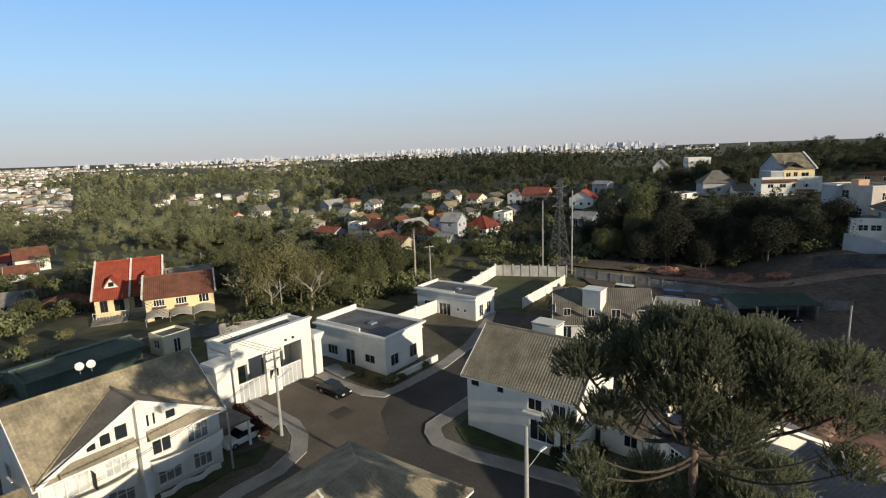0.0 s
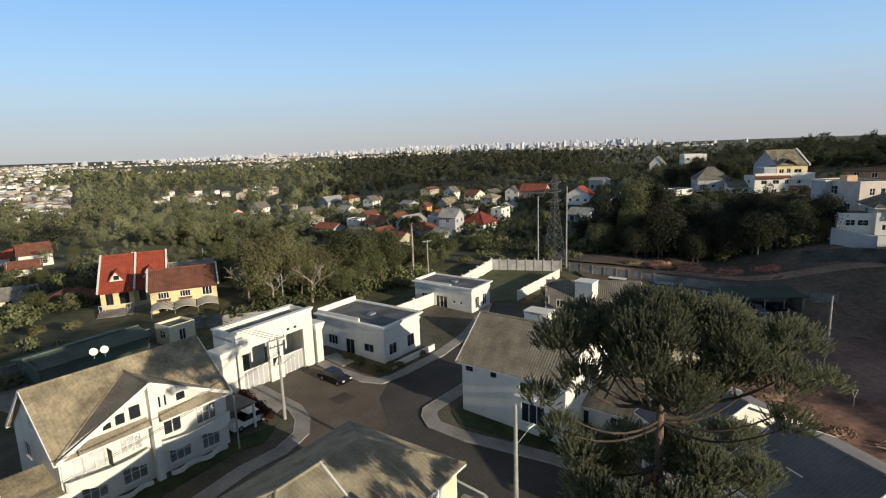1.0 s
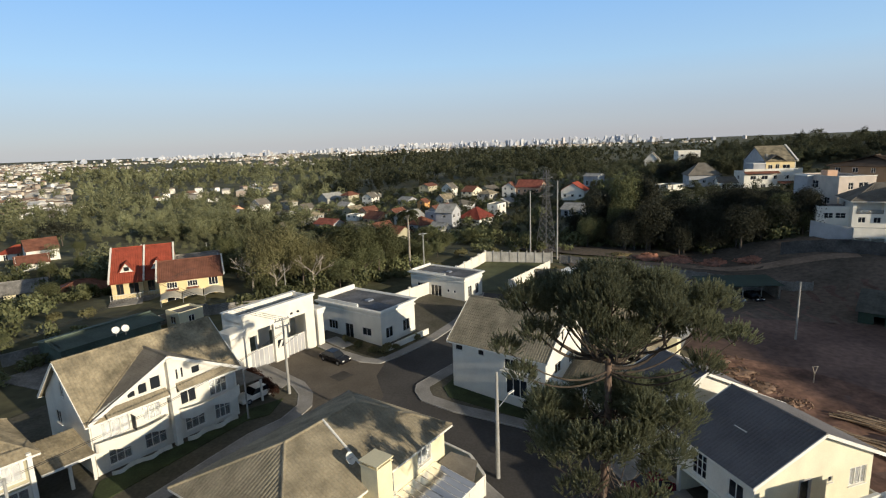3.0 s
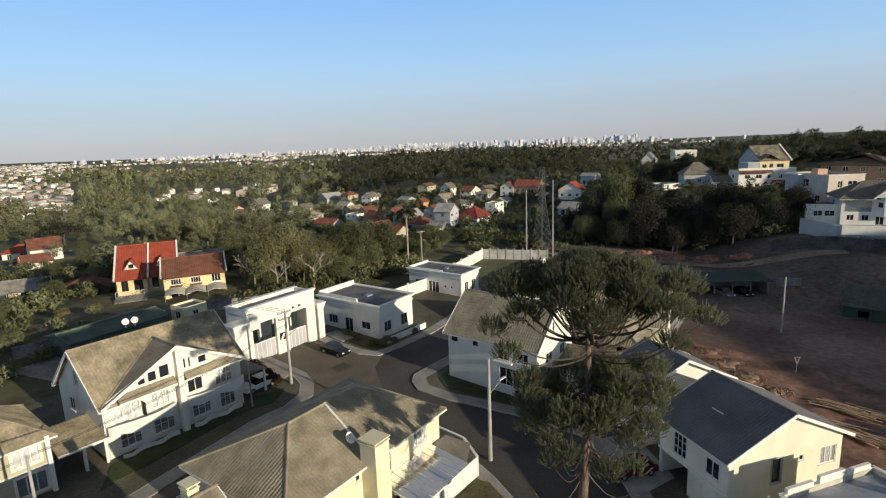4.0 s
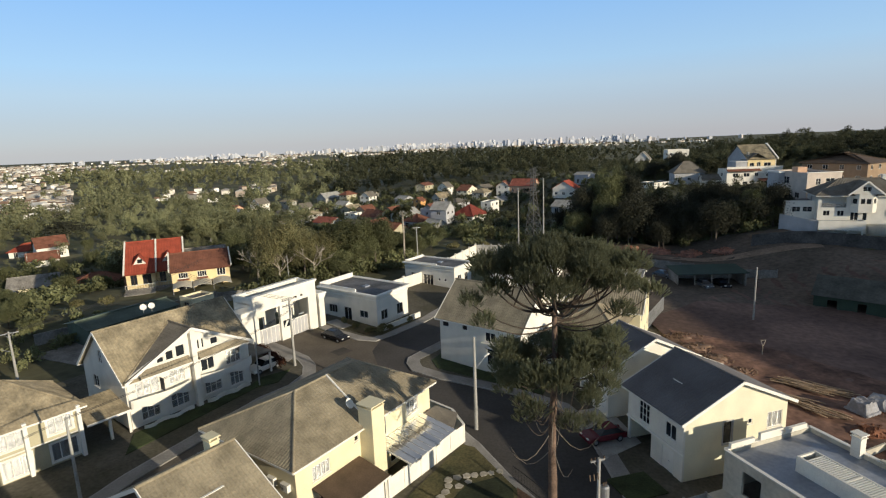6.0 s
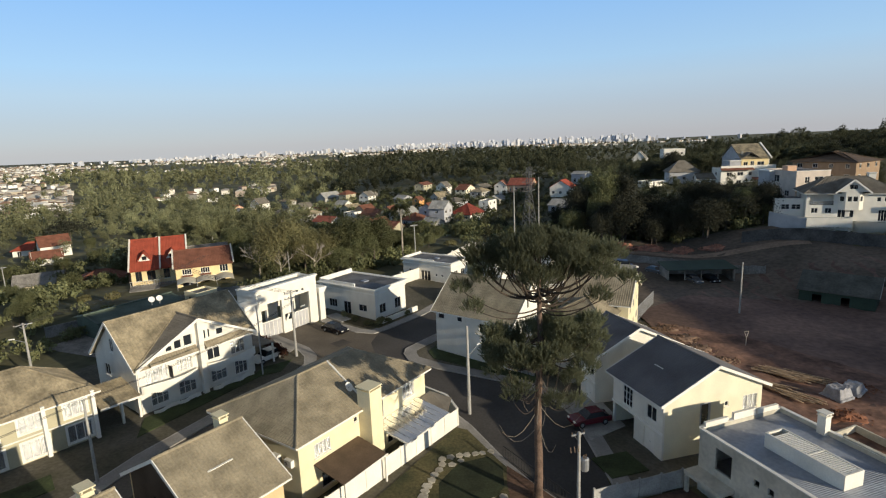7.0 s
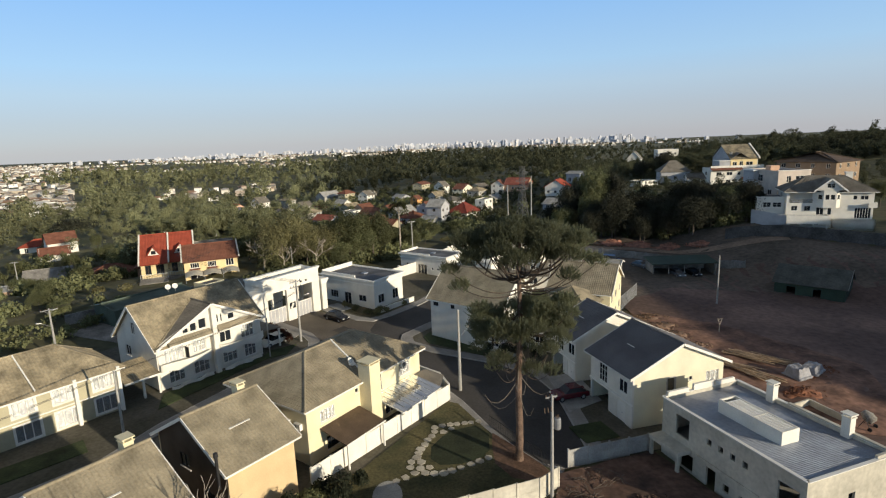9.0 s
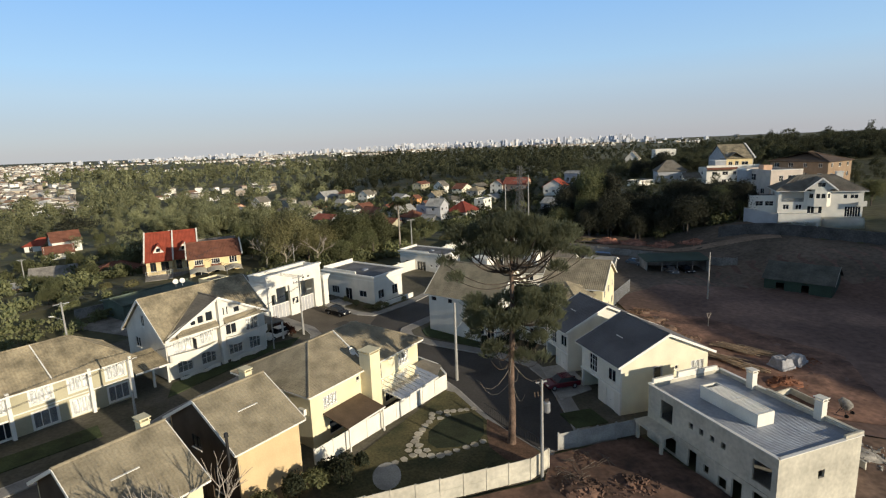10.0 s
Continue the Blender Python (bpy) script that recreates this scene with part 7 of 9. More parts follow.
# those told apart in the dip: yaw, length, depth, eaves, ridge, walls, roof, words, form, storeys
TOLD = [(60, 12, 10, 5.8, 9.4, M_WHITE, M_TILE3, "tall white gabled house with a dark roof", "gable", 2), (14, 11, 9, 6.2, 7.8, M_GREYW, M_TILE3, "grey and white two-storey house with a low dark roof", "gable", 2),
        (8, 20, 11, 4.6, 8.2, M_OLDW, M_CONC, "large pale house with broad light gables", "gable", 1), (6, 16.5, 9, 3.2, 5.4, M_GREYW, M_REDL, "long grey house with a faded red roof", "gable", 1),
        (12, 7.4, 7, 5.4, 5.8, M_WHITE, M_CONC, "small white flat-roofed block", "flat", 2), (10, 12.5, 8, 3.2, 5.8, M_SALMON, M_REDB, "salmon house with a brown-red roof", "gable", 1),
        (14, 10.5, 9, 3.2, 6.2, M_BEIGE, M_REDB, "house with a steep brown-red roof", "gable", 1), (8, 9, 8, 3.0, 5.2, M_GREYW, M_REDB, "low house with a dull red hipped roof", "hip", 1),
        (30, 5, 5, 5.0, 6.4, M_ORANGE, M_REDB, "narrow orange house in the sun", "gable", 2), (78, 8, 7, 6.0, 8.4, M_GREYW, M_CONC, "grey two-storey house with a pale gable", "gable", 2),
        (10, 4.4, 6, 6.4, 6.6, M_GREYW, M_MEMB, "narrow grey flat-roofed block", "flat", 2), (16, 7, 5.5, 2.6, 4.2, M_OLDW, M_CONC, "low outhouse with a pale sheet roof", "gable", 1),
        (8, 12, 9, 3.2, 6.6, M_WHITE, M_REDD, "white house with a hipped dark red roof", "hip", 1), (98, 9, 12, 5.4, 8.0, M_PALE, M_REDB, "tall cream house with white eaves", "gable", 2),
        (70, 8, 8, 5.4, 8.2, M_WHITE, M_TILE3, "white gabled house with a dark roof", "gable", 2), (10, 18, 9, 4.0, 7.4, M_SALMON, M_REDL, "broad salmon house with a bright red roof", "gable", 1),
        (72, 11, 10.5, 4.2, 7.4, M_WHITE, M_RED, "white gabled house with a bright red roof", "gable", 1), (20, 10.5, 8, 3.0, 5.0, M_GREYW, M_CONC, "low house with a pale sheet roof in shade", "gable", 1),
        (10, 7, 7, 6.2, 6.5, M_PALE, M_CONC, "cream two-storey house with a flat roof", "flat", 2), (24, 12, 8, 3.4, 5.6, M_SALMON, M_REDL, "salmon house with a faded red roof", "gable", 1),
        (10, 13, 8, 3.0, 5.2, M_SALMON, M_REDB, "low salmon house with a rust-brown roof", "gable", 1), (14, 11, 8, 3.4, 5.6, M_WHITE, M_CONC, "white house with a pale roof", "gable", 1),
        (12, 10.5, 8, 3.2, 5.6, M_BEIGE, M_REDB, "beige house with a brown-red roof", "gable", 1), (6, 10, 8, 3.4, 5.0, M_GREYW, M_CONC, "grey house with a pale sheet roof", "gable", 1),
        (95, 10, 8, 5.6, 8.2, M_WHITE, M_TILE3, "white two-storey house with a pale gable", "gable", 2), (12, 9.5, 8.5, 3.4, 5.6, M_BEIGE, M_REDB, "brown-roofed house behind the boundary trees", "gable", 1),
        (18, 12, 8, 3.2, 5.8, M_OLDW, M_TILE3, "whitewashed house with a dark roof", "gable", 1), (8, 6, 8, 5.8, 6.2, M_WHITE, M_MEMB, "white flat-roofed house beside a red roof", "flat", 2),
        (64, 7.5, 8, 5.4, 8.0, M_WHITE, M_REDB, "white gabled house with a red-brown roof", "gable", 2), (10, 9, 7, 4.5, 5.4, M_GREYW, M_CONC, "grey house with a sheet roof", "gable", 1)]
SKEW = (50, -40, 46, -36, 54, -44)
for i, ((x, y), (yaw, ln, wd, he, hr, wm, rm, words, form, st)) in enumerate(zip(DIP, TOLD)):
    small_house(x, y, SKEW[i % 6] + yaw * 0.06, ln * 0.82, wd, he, hr, wm, rm, words, form, 51 + i, storeys=st, tiled=y < 215)
solid_wall("wall_dip", (62, 196), (84, 214), 2.6, M_GREYW, "pale wall below the red-roofed house")


# ---- hill on the right ----
def hill_house():
    """Large white house of three floors: a bay under a gable, a loggia, a walled terrace and a low wing."""
    L, W, he, hr = 17.6, 10.0, 8.7, 11.7
    root = thing("hill_house", pose(93.6, 98.9, 3.9, 0, 0, -24), "large white three-storey house with a dark roof and glazed balconies", "house")
    C = dict(nx=2, ny=1, sill=False)
    walls4(root, L, W, he, M_WHITE, {"front": [(0.7, 5.6, 4.7, 2.8, dict(type="open")), (13.5, 6.4, 0.8, 1.0, dict(nx=1, sill=False)), (14.9, 6.4, 1.6, 1.0, C), (1.1, 3.7, 1.3, 1.2, C), (3.8, 3.7, 1.3, 1.2, C),
                                              (6.3, 2.75, 1.5, 2.1, C), (8.6, 2.75, 0.8, 2.1, dict(nx=1, sill=False)), (14.0, 2.0, 3.2, 2.5, dict(nx=6, sill=False)), (2.2, 0.3, 4.8, 0.6, dict(nx=4, sill=False))],
                                    "left": [(3, 6.4, 1.5, 1.2, C)]})
    hip_roof(root, L, W, he, hr, M_TILE3, o=0.7)
    # loggia behind its opening
    bm = bmesh.new()
    box(bm, 0.25, 2.2, 5.35, 5.9, 2.35, 8.6)
    box(bm, 5.75, 0.21, 5.35, 5.9, 2.19, 8.6)
    lg = part("loggia_wall", bm, M_WHITE, root)
    bm = bmesh.new()
    box(bm, 0.25, 0.01, 5.3, 5.74, 2.19, 5.45)
    part("loggia_floor", bm, M_CONC, lg)
    bm = bmesh.new()
    box(bm, 0.7, -0.06, 5.6, 5.4, -0.03, 6.5)
    part("glass_balustrade", bm, M_CLEAR, root)
    # bay window of three faces
    by = [V3(6.2, 0, 0), V3(7.3, -1.3, 0), V3(9.9, -1.3, 0), V3(11.0, 0, 0)]
    for a, b in zip(by, by[1:]):
        u = (b - a).normalized()
        fr = (a, u, V3(u.y, -u.x, 0), (b - a).length)
        ln = fr[3]
        hs = [(0.3, 6.5, ln / 2 - 0.4, 1.2), (ln / 2 + 0.1, 6.5, ln / 2 - 0.4, 1.2)] if ln > 2 else [(0.3, 6.5, ln - 0.6, 1.2)]
        wall(root, fr, 8.7, M_WHITE, hs, z0=4.7, th=0.14, name="bay_wall")
        for h in hs:
            window(root, fr, *h, nx=1, sill=False, name="bay_window")
    bm = bmesh.new()
    prism(bm, [(q.x, q.y + (0.0 if q.y == 0 else 0.0)) for q in by], 4.55, 4.69)
    part("bay_floor", bm, M_WHITE, root)
    fg = (V3(5.6, -1.35, 0), V3(1, 0, 0), V3(0, -1, 0), 6.0)
    wall(root, fg, 8.75, M_WHITE, [(2.2, 9.3, 1.6, 1.0)], apex=11.2, z0=8.71, name="gable_wall")
    window(root, fg, 2.2, 9.3, 1.6, 1.0, nx=2, ny=2, sill=False, name="attic_window")
    for sd in (-1, 1):
        roof_plane(root, [(8.6 + sd * 3.4, -1.8, 8.55), (8.6, -1.8, 11.45), (8.6, 4.6, 11.45), (8.6 + sd * 3.4, 0.4, 8.55)], M_TILE3, tiled=False, name="gable_slope")
        trim_beam(root, (8.6 + sd * 3.4, -1.82, 8.5), (8.6, -1.82, 11.4), 0.08, 0.34, name="bargeboard")
    # walled terrace, skirt and balcony
    bm = bmesh.new()
    box(bm, -0.2, -2.6, 2.55, 8.6, -0.02, 2.7)
    tr = part("terrace_slab", bm, M_CONC, root)
    for a in ((-0.2, -2.75, 8.6, -2.601), (-0.2, -2.6, -0.05, -0.02), (8.45, -2.6, 8.6, -0.02)):
        bm = bmesh.new()
        box(bm, a[0], a[1], 0.85, a[2], a[3], 2.95)
        part("terrace_wall", bm, M_WHITE, tr)
    for x in (0.3, 2.9, 5.5, 8.2):
        bm = bmesh.new()
        box(bm, x - 0.15, -2.5, -0.8, x + 0.15, -2.2, 2.54)
        part("terrace_pillar", bm, M_WHITE, tr)
    bm = bmesh.new()
    n = 14
    rows = []
    for k in range(n + 1):
        x = 9.4 + 8.7 * k / n
        out = 1.5 * math.sin(math.pi * (0.12 + 0.76 * k / n)) ** 0.6
        rows.append([bm.verts.new((x, -0.02 - out * q, z)) for q, z in ((0.0, 1.9), (0.55, 1.6), (1.0, 0.9), (1.1, -0.8))])
    for a, b in zip(rows, rows[1:]):
        for i in range(3):
            bm.faces.new((a[i], a[i + 1], b[i + 1], b[i]))
    bmesh.ops.solidify(bm, geom=bm.faces[:], thickness=-0.12)
    part("curved_skirt", bm, M_WHITE, root, smooth_faces=True)
    bm = bmesh.new()
    box(bm, 16.3, -1.1, 4.65, 18.0, -0.02, 4.85)
    bl = part("balcony", bm, M_WHITE, root)
    bm = bmesh.new()
    box(bm, 16.3, -1.2, 4.65, 18.0, -1.101, 5.9)
    box(bm, 17.9, -1.1, 4.86, 18.0, -0.02, 5.9)
    part("balustrade", bm, M_WHITE, bl)
    bm = bmesh.new()
    box(bm, 12.9, 4.6, 10.6, 14.3, 5.8, 12.4)
    part("tank_box", bm, M_WHITE, root)
    bm = bmesh.new()
    box(bm, 12.75, 4.45, 12.4, 14.45, 5.95, 12.55)
    part("tank_lid", bm, M_TRIM, root)
    # low wing with a raised ramp wall before it
    fw = (V3(-6.0, 2.0, 0), V3(1, 0, 0), V3(0, -1, 0), 5.98)
    hs = [(1.4, 4.3, 1.7, 1.2), (3.5, 4.3, 1.9, 1.2)]
    wall(root, fw, 6.9, M_WHITE, hs, z0=-0.8, name="wing_wall")
    for q in hs:
        window(root, fw, *q, nx=2, ny=2, sill=False, name="wing_window")
    bm = bmesh.new()
    box(bm, -6.0, 2.21, -0.8, -5.8, 9.0, 6.9)
    part("wing_side_wall", bm, M_WHITE, root)
    bm = bmesh.new()
    box(bm, -5.79, 2.21, 6.4, -0.01, 9.0, 6.6)
    part("wing_roof", bm, M_MEMB, root)
    bm = bmesh.new()
    rows = []
    for k in range(13):
        t = k / 12
        x, y = -7.2 + 7.0 * t, 1.0 - 3.2 * math.sin(math.pi * 0.5 * t)
        rows.append([bm.verts.new((x, y + d, z)) for d, z in ((0, -0.9), (0, 3.9 - 1.0 * t), (0.22, 3.9 - 1.0 * t), (0.22, -0.9))])
    for a, b in zip(rows, rows[1:]):
        for i in range(4):
            bm.faces.new((a[i], b[i], b[(i + 1) % 4], a[(i + 1) % 4]))
    bm.faces.new(rows[0])
    bm.faces.new(rows[-1][::-1])
    bmesh.ops.recalc_face_normals(bm, faces=bm.faces)
    part("ramp_wall", bm, M_GREYW, root)
    return root


hill_house()


def flat_block():
    """Grey-rendered flat-roofed house of three floors with a projecting stair tower and big windows."""
    L, W, he = 8.5, 14.0, 12.4
    root = thing("flat_roof_house", pose(98.4, 109.6, 4.0, 0, 0, -3), "grey and pale pink flat-roofed house under construction on the hill", "house", "houses on the hill")
    C = dict(nx=2, ny=2, sill=False)
    walls4(root, L, W, he, M_PINK, {"front": [(2.2, 9.4, 1.2, 1.6, C), (4.6, 9.2, 2.2, 1.8, C)],
                                    "left": [(1.6, 9.3, 1.0, 1.8, C), (4.4, 9.3, 2.6, 1.8, C), (4.4, 5.6, 3.4, 2.2, C), (9.6, 6.0, 1.8, 1.4, C)]})
    bm = bmesh.new()
    box(bm, 0.21, 0.21, he - 0.55, L - 0.21, W - 0.21, he - 0.35)
    part("roof_deck", bm, M_MEMB, root)
    bm = bmesh.new()
    box(bm, -1.5, 9.0, -0.6, -0.02, 14.0, he - 0.4)
    part("stair_tower", bm, M_GREYW, root)
    bm = bmesh.new()
    box(bm, -1.7, 8.8, he - 0.4, -0.02, 14.2, he - 0.1)
    part("tower_cap", bm, M_TRIM, root)
    bm = bmesh.new()
    box(bm, -0.15, -0.15, he, L + 0.15, 0.25, he + 0.14)
    part("coping", bm, M_TRIM, root)
    bm = bmesh.new()
    box(bm, 2.0, 7.0, he - 0.35, 4.4, 9.4, he + 1.0)
    part("tank_box", bm, M_SALMON, root)
    bm = bmesh.new()
    box(bm, 0.9, -1.0, 6.3, 3.4, -0.02, 6.6)
    part("canopy", bm, M_WHITE, root)
    return root


M_PINK = mat("pink_grey_render", (0.62, 0.53, 0.45), var=0.1, big=0.5, bump=0.1)
flat_block()


def terraced_house():
    """White house stepping up the hill: an arcaded lower floor, a terrace, an ochre upper floor and a broad gable behind."""
    root = thing("terraced_house", pose(123.6, 188.0, 4.9, 0, 0, -8), "white terraced house with arches and an ochre upper floor", "house", "houses on the hill")
    C = dict(nx=2, sill=False)
    L, W, h = 20.5, 9.0, 7.4
    walls4(root, L, W, h, M_WHITE, {"front": [(2.2, 4.4, 2.0, 1.4, C), (6.2, 4.4, 2.2, 1.4, C), (10.4, 4.4, 1.2, 1.4, C), (14.2, 4.4, 1.6, 1.4, C), (3.0, 0.2, 1.8, 2.4, C), (6.0, 0.2, 1.8, 2.4, C), (12.4, 0.2, 2.6, 2.4, C), (16.4, 0.2, 1.6, 2.4, C)], "left": [(3.2, 4.4, 1.6, 1.4, C)]})
    roof_plane(root, [(-0.3, -1.6, h - 0.7), (12.0, -1.6, h - 0.7), (12.0, 0.0, h + 0.05), (-0.3, 0.0, h + 0.05)], M_REDB, tiled=False, name="lean_to_roof")
    roof_plane(root, [(11.6, -1.7, 2.9), (17.6, -1.7, 2.9), (17.6, 0.0, 3.7), (11.6, 0.0, 3.7)], M_REDB, tiled=False, name="porch_roof")
    for x in (11.9, 14.6, 17.3):
        bm = bmesh.new()
        tube(bm, [(x, -1.5, -0.5), (x, -1.5, 2.85)], [0.22, 0.2], 8)
        part("porch_column", bm, M_WHITE, root)
    for k in range(3):                      # arches of the arcade
        bm = bmesh.new()
        n = 10
        a = [V3(12.6 + 2.6 * k + 1.1 * math.cos(math.pi * i / n), -0.35, 4.6 + 1.3 * math.sin(math.pi * i / n)) for i in range(n + 1)]
        tube(bm, a, [0.2] * (n + 1), 6)
        part("arch", bm, M_WHITE, root)
    bm = bmesh.new()
    box(bm, 0.0, 0.0, h, L, 0.16, h + 0.9)
    part("parapet", bm, M_WHITE, root)
    bm = bmesh.new()
    box(bm, 0.21, 0.21, h - 0.3, L - 0.21, W - 0.21, h)
    part("terrace_slab", bm, M_CONC, root)
    up = Matrix.Translation((8.6, 2.6, h))
    fr = (V3(8.6, 2.6, h), V3(1, 0, 0), V3(0, -1, 0), 10.2)
    hs = [(0.8, 0.6, 1.6, 1.5), (3.4, 0.2, 1.4, 2.1), (6.0, 0.7, 2.6, 1.4)]
    wall(root, fr, 3.4, M_YELLOW, hs, z0=0.0, name="upper_wall")
    for q in hs:
        window(root, fr, *q, nx=2, sill=False, frame_mat=M_TRIM)
    bm = bmesh.new()
    box(bm, 8.61, 2.81, h, 8.8, 11.0, h + 3.4)
    part("upper_side_wall", bm, M_YELLOW, root)
    bm = bmesh.new()
    box(bm, 18.6, 2.81, h, 18.79, 11.0, h + 3.4)
    part("upper_side_wall", bm, M_YELLOW, root)
    bm = bmesh.new()
    box(bm, 4.2, 2.6, h, 8.5, 8.6, h + 2.6)
    part("side_room", bm, M_GREYW, root)
    bm = bmesh.new()
    box(bm, 4.0, 2.4, h + 2.6, 8.58, 8.8, h + 2.85)
    part("coping", bm, M_TRIM, root)
    z = h + 3.3
    # small gable over the ochre room, broad slope behind it
    for s in (-1, 1):
        roof_plane(root, [(12.0 + s * 3.9, 1.9, z), (12.0, 1.9, z + 2.6), (12.0, 8.0, z + 2.6), (12.0 + s * 3.9, 8.0, z)], M_TILE3, tiled=False, name="front_gable_slope")
    roof_plane(root, [(8.0, 2.0, z + 0.1), (19.4, 2.0, z + 0.1), (19.4, 12.0, z + 5.6), (8.0, 12.0, z + 5.6)], M_TILE2, name="main_slope")
    roof_plane(root, [(8.0, 21.0, z + 0.1), (19.4, 21.0, z + 0.1), (19.4, 12.01, z + 5.6), (8.0, 12.01, z + 5.6)], M_TILE2, tiled=False, name="rear_slope")
    wall(root, (V3(19.1, 2.6, h), V3(0, 1, 0), V3(1, 0, 0), 18.0), 3.3, M_WHITE, [], apex=8.6, z0=-8.0, name="gable_wall")
    wall(root, (V3(8.3, 20.6, h), V3(0, -1, 0), V3(-1, 0, 0), 18.0), 3.3, M_GREYW, [], apex=8.6, z0=-8.0, name="gable_wall")
    for a, b in (((19.5, 1.9, z + 0.15), (19.5, 12.0, z + 5.75)), ((19.5, 21.1, z + 0.15), (19.5, 12.0, z + 5.75))):
        trim_beam(root, a, b, 0.5, 0.55, name="bargeboard")
    bm = bmesh.new()
    box(bm, 8.9, 4.0, z, 9.7, 4.8, z + 2.8)
    part("chimney", bm, M_CONCD, root)
    return root


terraced_house()
M_BRST = mat("ochre_brown_stucco", (0.30, 0.21, 0.135), var=0.1, big=0.5, bump=0.1)
small_house(120.8, 125.6, 27, 13, 16, 5.6, 8.0, M_BRST, M_BROWN, "broad ochre house with a dark brown hipped roof on the hill", "hip", 76, base=12.2, storeys=2, group="houses on the hill")
small_house(115.8, 204.5, -12, 11.5, 9, 4.6, 8.6, M_GREYW, M_TILE3, "grey house with a dark hipped roof on the hill", "hip", 77, base=6.6, storeys=1, group="houses on the hill")
small_house(158, 302, -10, 12, 9, 7.0, 7.2, M_WHITE, M_MEMB, "white flat-roofed house among the trees", "flat", 78, base=10.0, storeys=2, group="houses on the hill")
small_house(103, 204, 20, 9, 7, 2.4, 3.4, M_WHITE, M_CONC, "small white house with a pale roof on the hill foot", "flat", 79, base=5.0, group="houses on the hill")
small_house(124, 196, -14, 12, 7, 3.0, 4.8, M_WHITE, M_TILE3, "low white house with a grey gabled roof", "gable", 80, base=5.2, group="houses on the hill")
small_house(150, 330, 60, 9, 8, 4.6, 9.0, M_WHITE, M_TILE3, "white gabled house below the woods", "gable", 81, base=6.5, group="houses on the hill")


# ---- far town and skyline ----
def island_mat(name, cols, rough=0.85):
    m = bpy.data.materials.new(name)
    m.use_nodes = True
    nt = m.node_tree
    b = nt.nodes["Principled BSDF"]
    b.inputs["Roughness"].default_value = rough
    geo, ramp = nt.nodes.new("ShaderNodeNewGeometry"), nt.nodes.new("ShaderNodeValToRGB")
    ramp.color_ramp.interpolation = "CONSTANT"
    while len(ramp.color_ramp.elements) < len(cols):
        ramp.color_ramp.elements.new(0.5)
    for i, c in enumerate(cols):
        ramp.color_ramp.elements[i].position = i / len(cols)
        ramp.color_ramp.elements[i].color = (*c, 1)
    nt.links.new(geo.outputs["Random Per Island"], ramp.inputs["Fac"])
    nt.links.new(ramp.outputs["Color"], b.inputs["Base Color"])
    return m


def far_town():
    rng = np.random.default_rng(31)
    wv, wf, rv, rf = [], [], [], []
    n = 0
    while n < 2200:
        r = 380 + 3900 * rng.random() ** 1.35
        az = rng.uniform(-0.82, 0.50)
        x, y = r * math.sin(az), r * math.cos(az)
        if town_at(x, y) < rng.uniform(0.0, 0.22) or (r < 560 and az > -0.5):
            continue
        z = gz(x, y) - 0.5
        s = 1.0 + r / 9000
        L, W, h = rng.uniform(6, 12) * s, rng.uniform(5, 8.5) * s, rng.uniform(2.8, 6) * s
        hr = h + rng.uniform(0.3, 2.4) * s
        a = rng.uniform(0, 3.14)
        ca, sa = math.cos(a), math.sin(a)

        def P(p, q, zz):
            return (x + p * ca - q * sa, y + p * sa + q * ca, z + zz)

        k = len(wv)
        wv += [P(p, q, zz) for zz in (0, h) for p, q in ((-L / 2, -W / 2), (L / 2, -W / 2), (L / 2, W / 2), (-L / 2, W / 2))]
        wf += [(k, k + 1, k + 5, k + 4), (k + 1, k + 2, k + 6, k + 5), (k + 2, k + 3, k + 7, k + 6), (k + 3, k, k + 4, k + 7)]
        k = len(rv)
        e = 0.5
        rv += [P(-L / 2 - e, -W / 2 - e, h), P(L / 2 + e, -W / 2 - e, h), P(L / 2 + e, W / 2 + e, h), P(-L / 2 - e, W / 2 + e, h), P(-L / 2, 0, hr), P(L / 2, 0, hr)]
        rf += [(k, k + 1, k + 5, k + 4), (k + 2, k + 3, k + 4, k + 5), (k + 1, k + 2, k + 5), (k + 3, k, k + 4)]
        n += 1
    root = thing("distant_town", Matrix(), "pale walls and tiled roofs of a distant town", "town", kind="stuff")
    raw_mesh("town_wall", wv, wf, island_mat("town_walls", [(0.78, 0.76, 0.70), (0.46, 0.42, 0.35), (0.82, 0.80, 0.75), (0.54, 0.46, 0.35), (0.40, 0.33, 0.27), (0.70, 0.65, 0.56)]), root)["kind"] = "stuff"
    raw_mesh("town_roof", rv, rf, island_mat("town_roofs", [(0.24, 0.15, 0.10), (0.22, 0.19, 0.16), (0.42, 0.39, 0.34), (0.19, 0.14, 0.11), (0.56, 0.54, 0.5), (0.27, 0.24, 0.21)]), root)["kind"] = "stuff"


far_town()


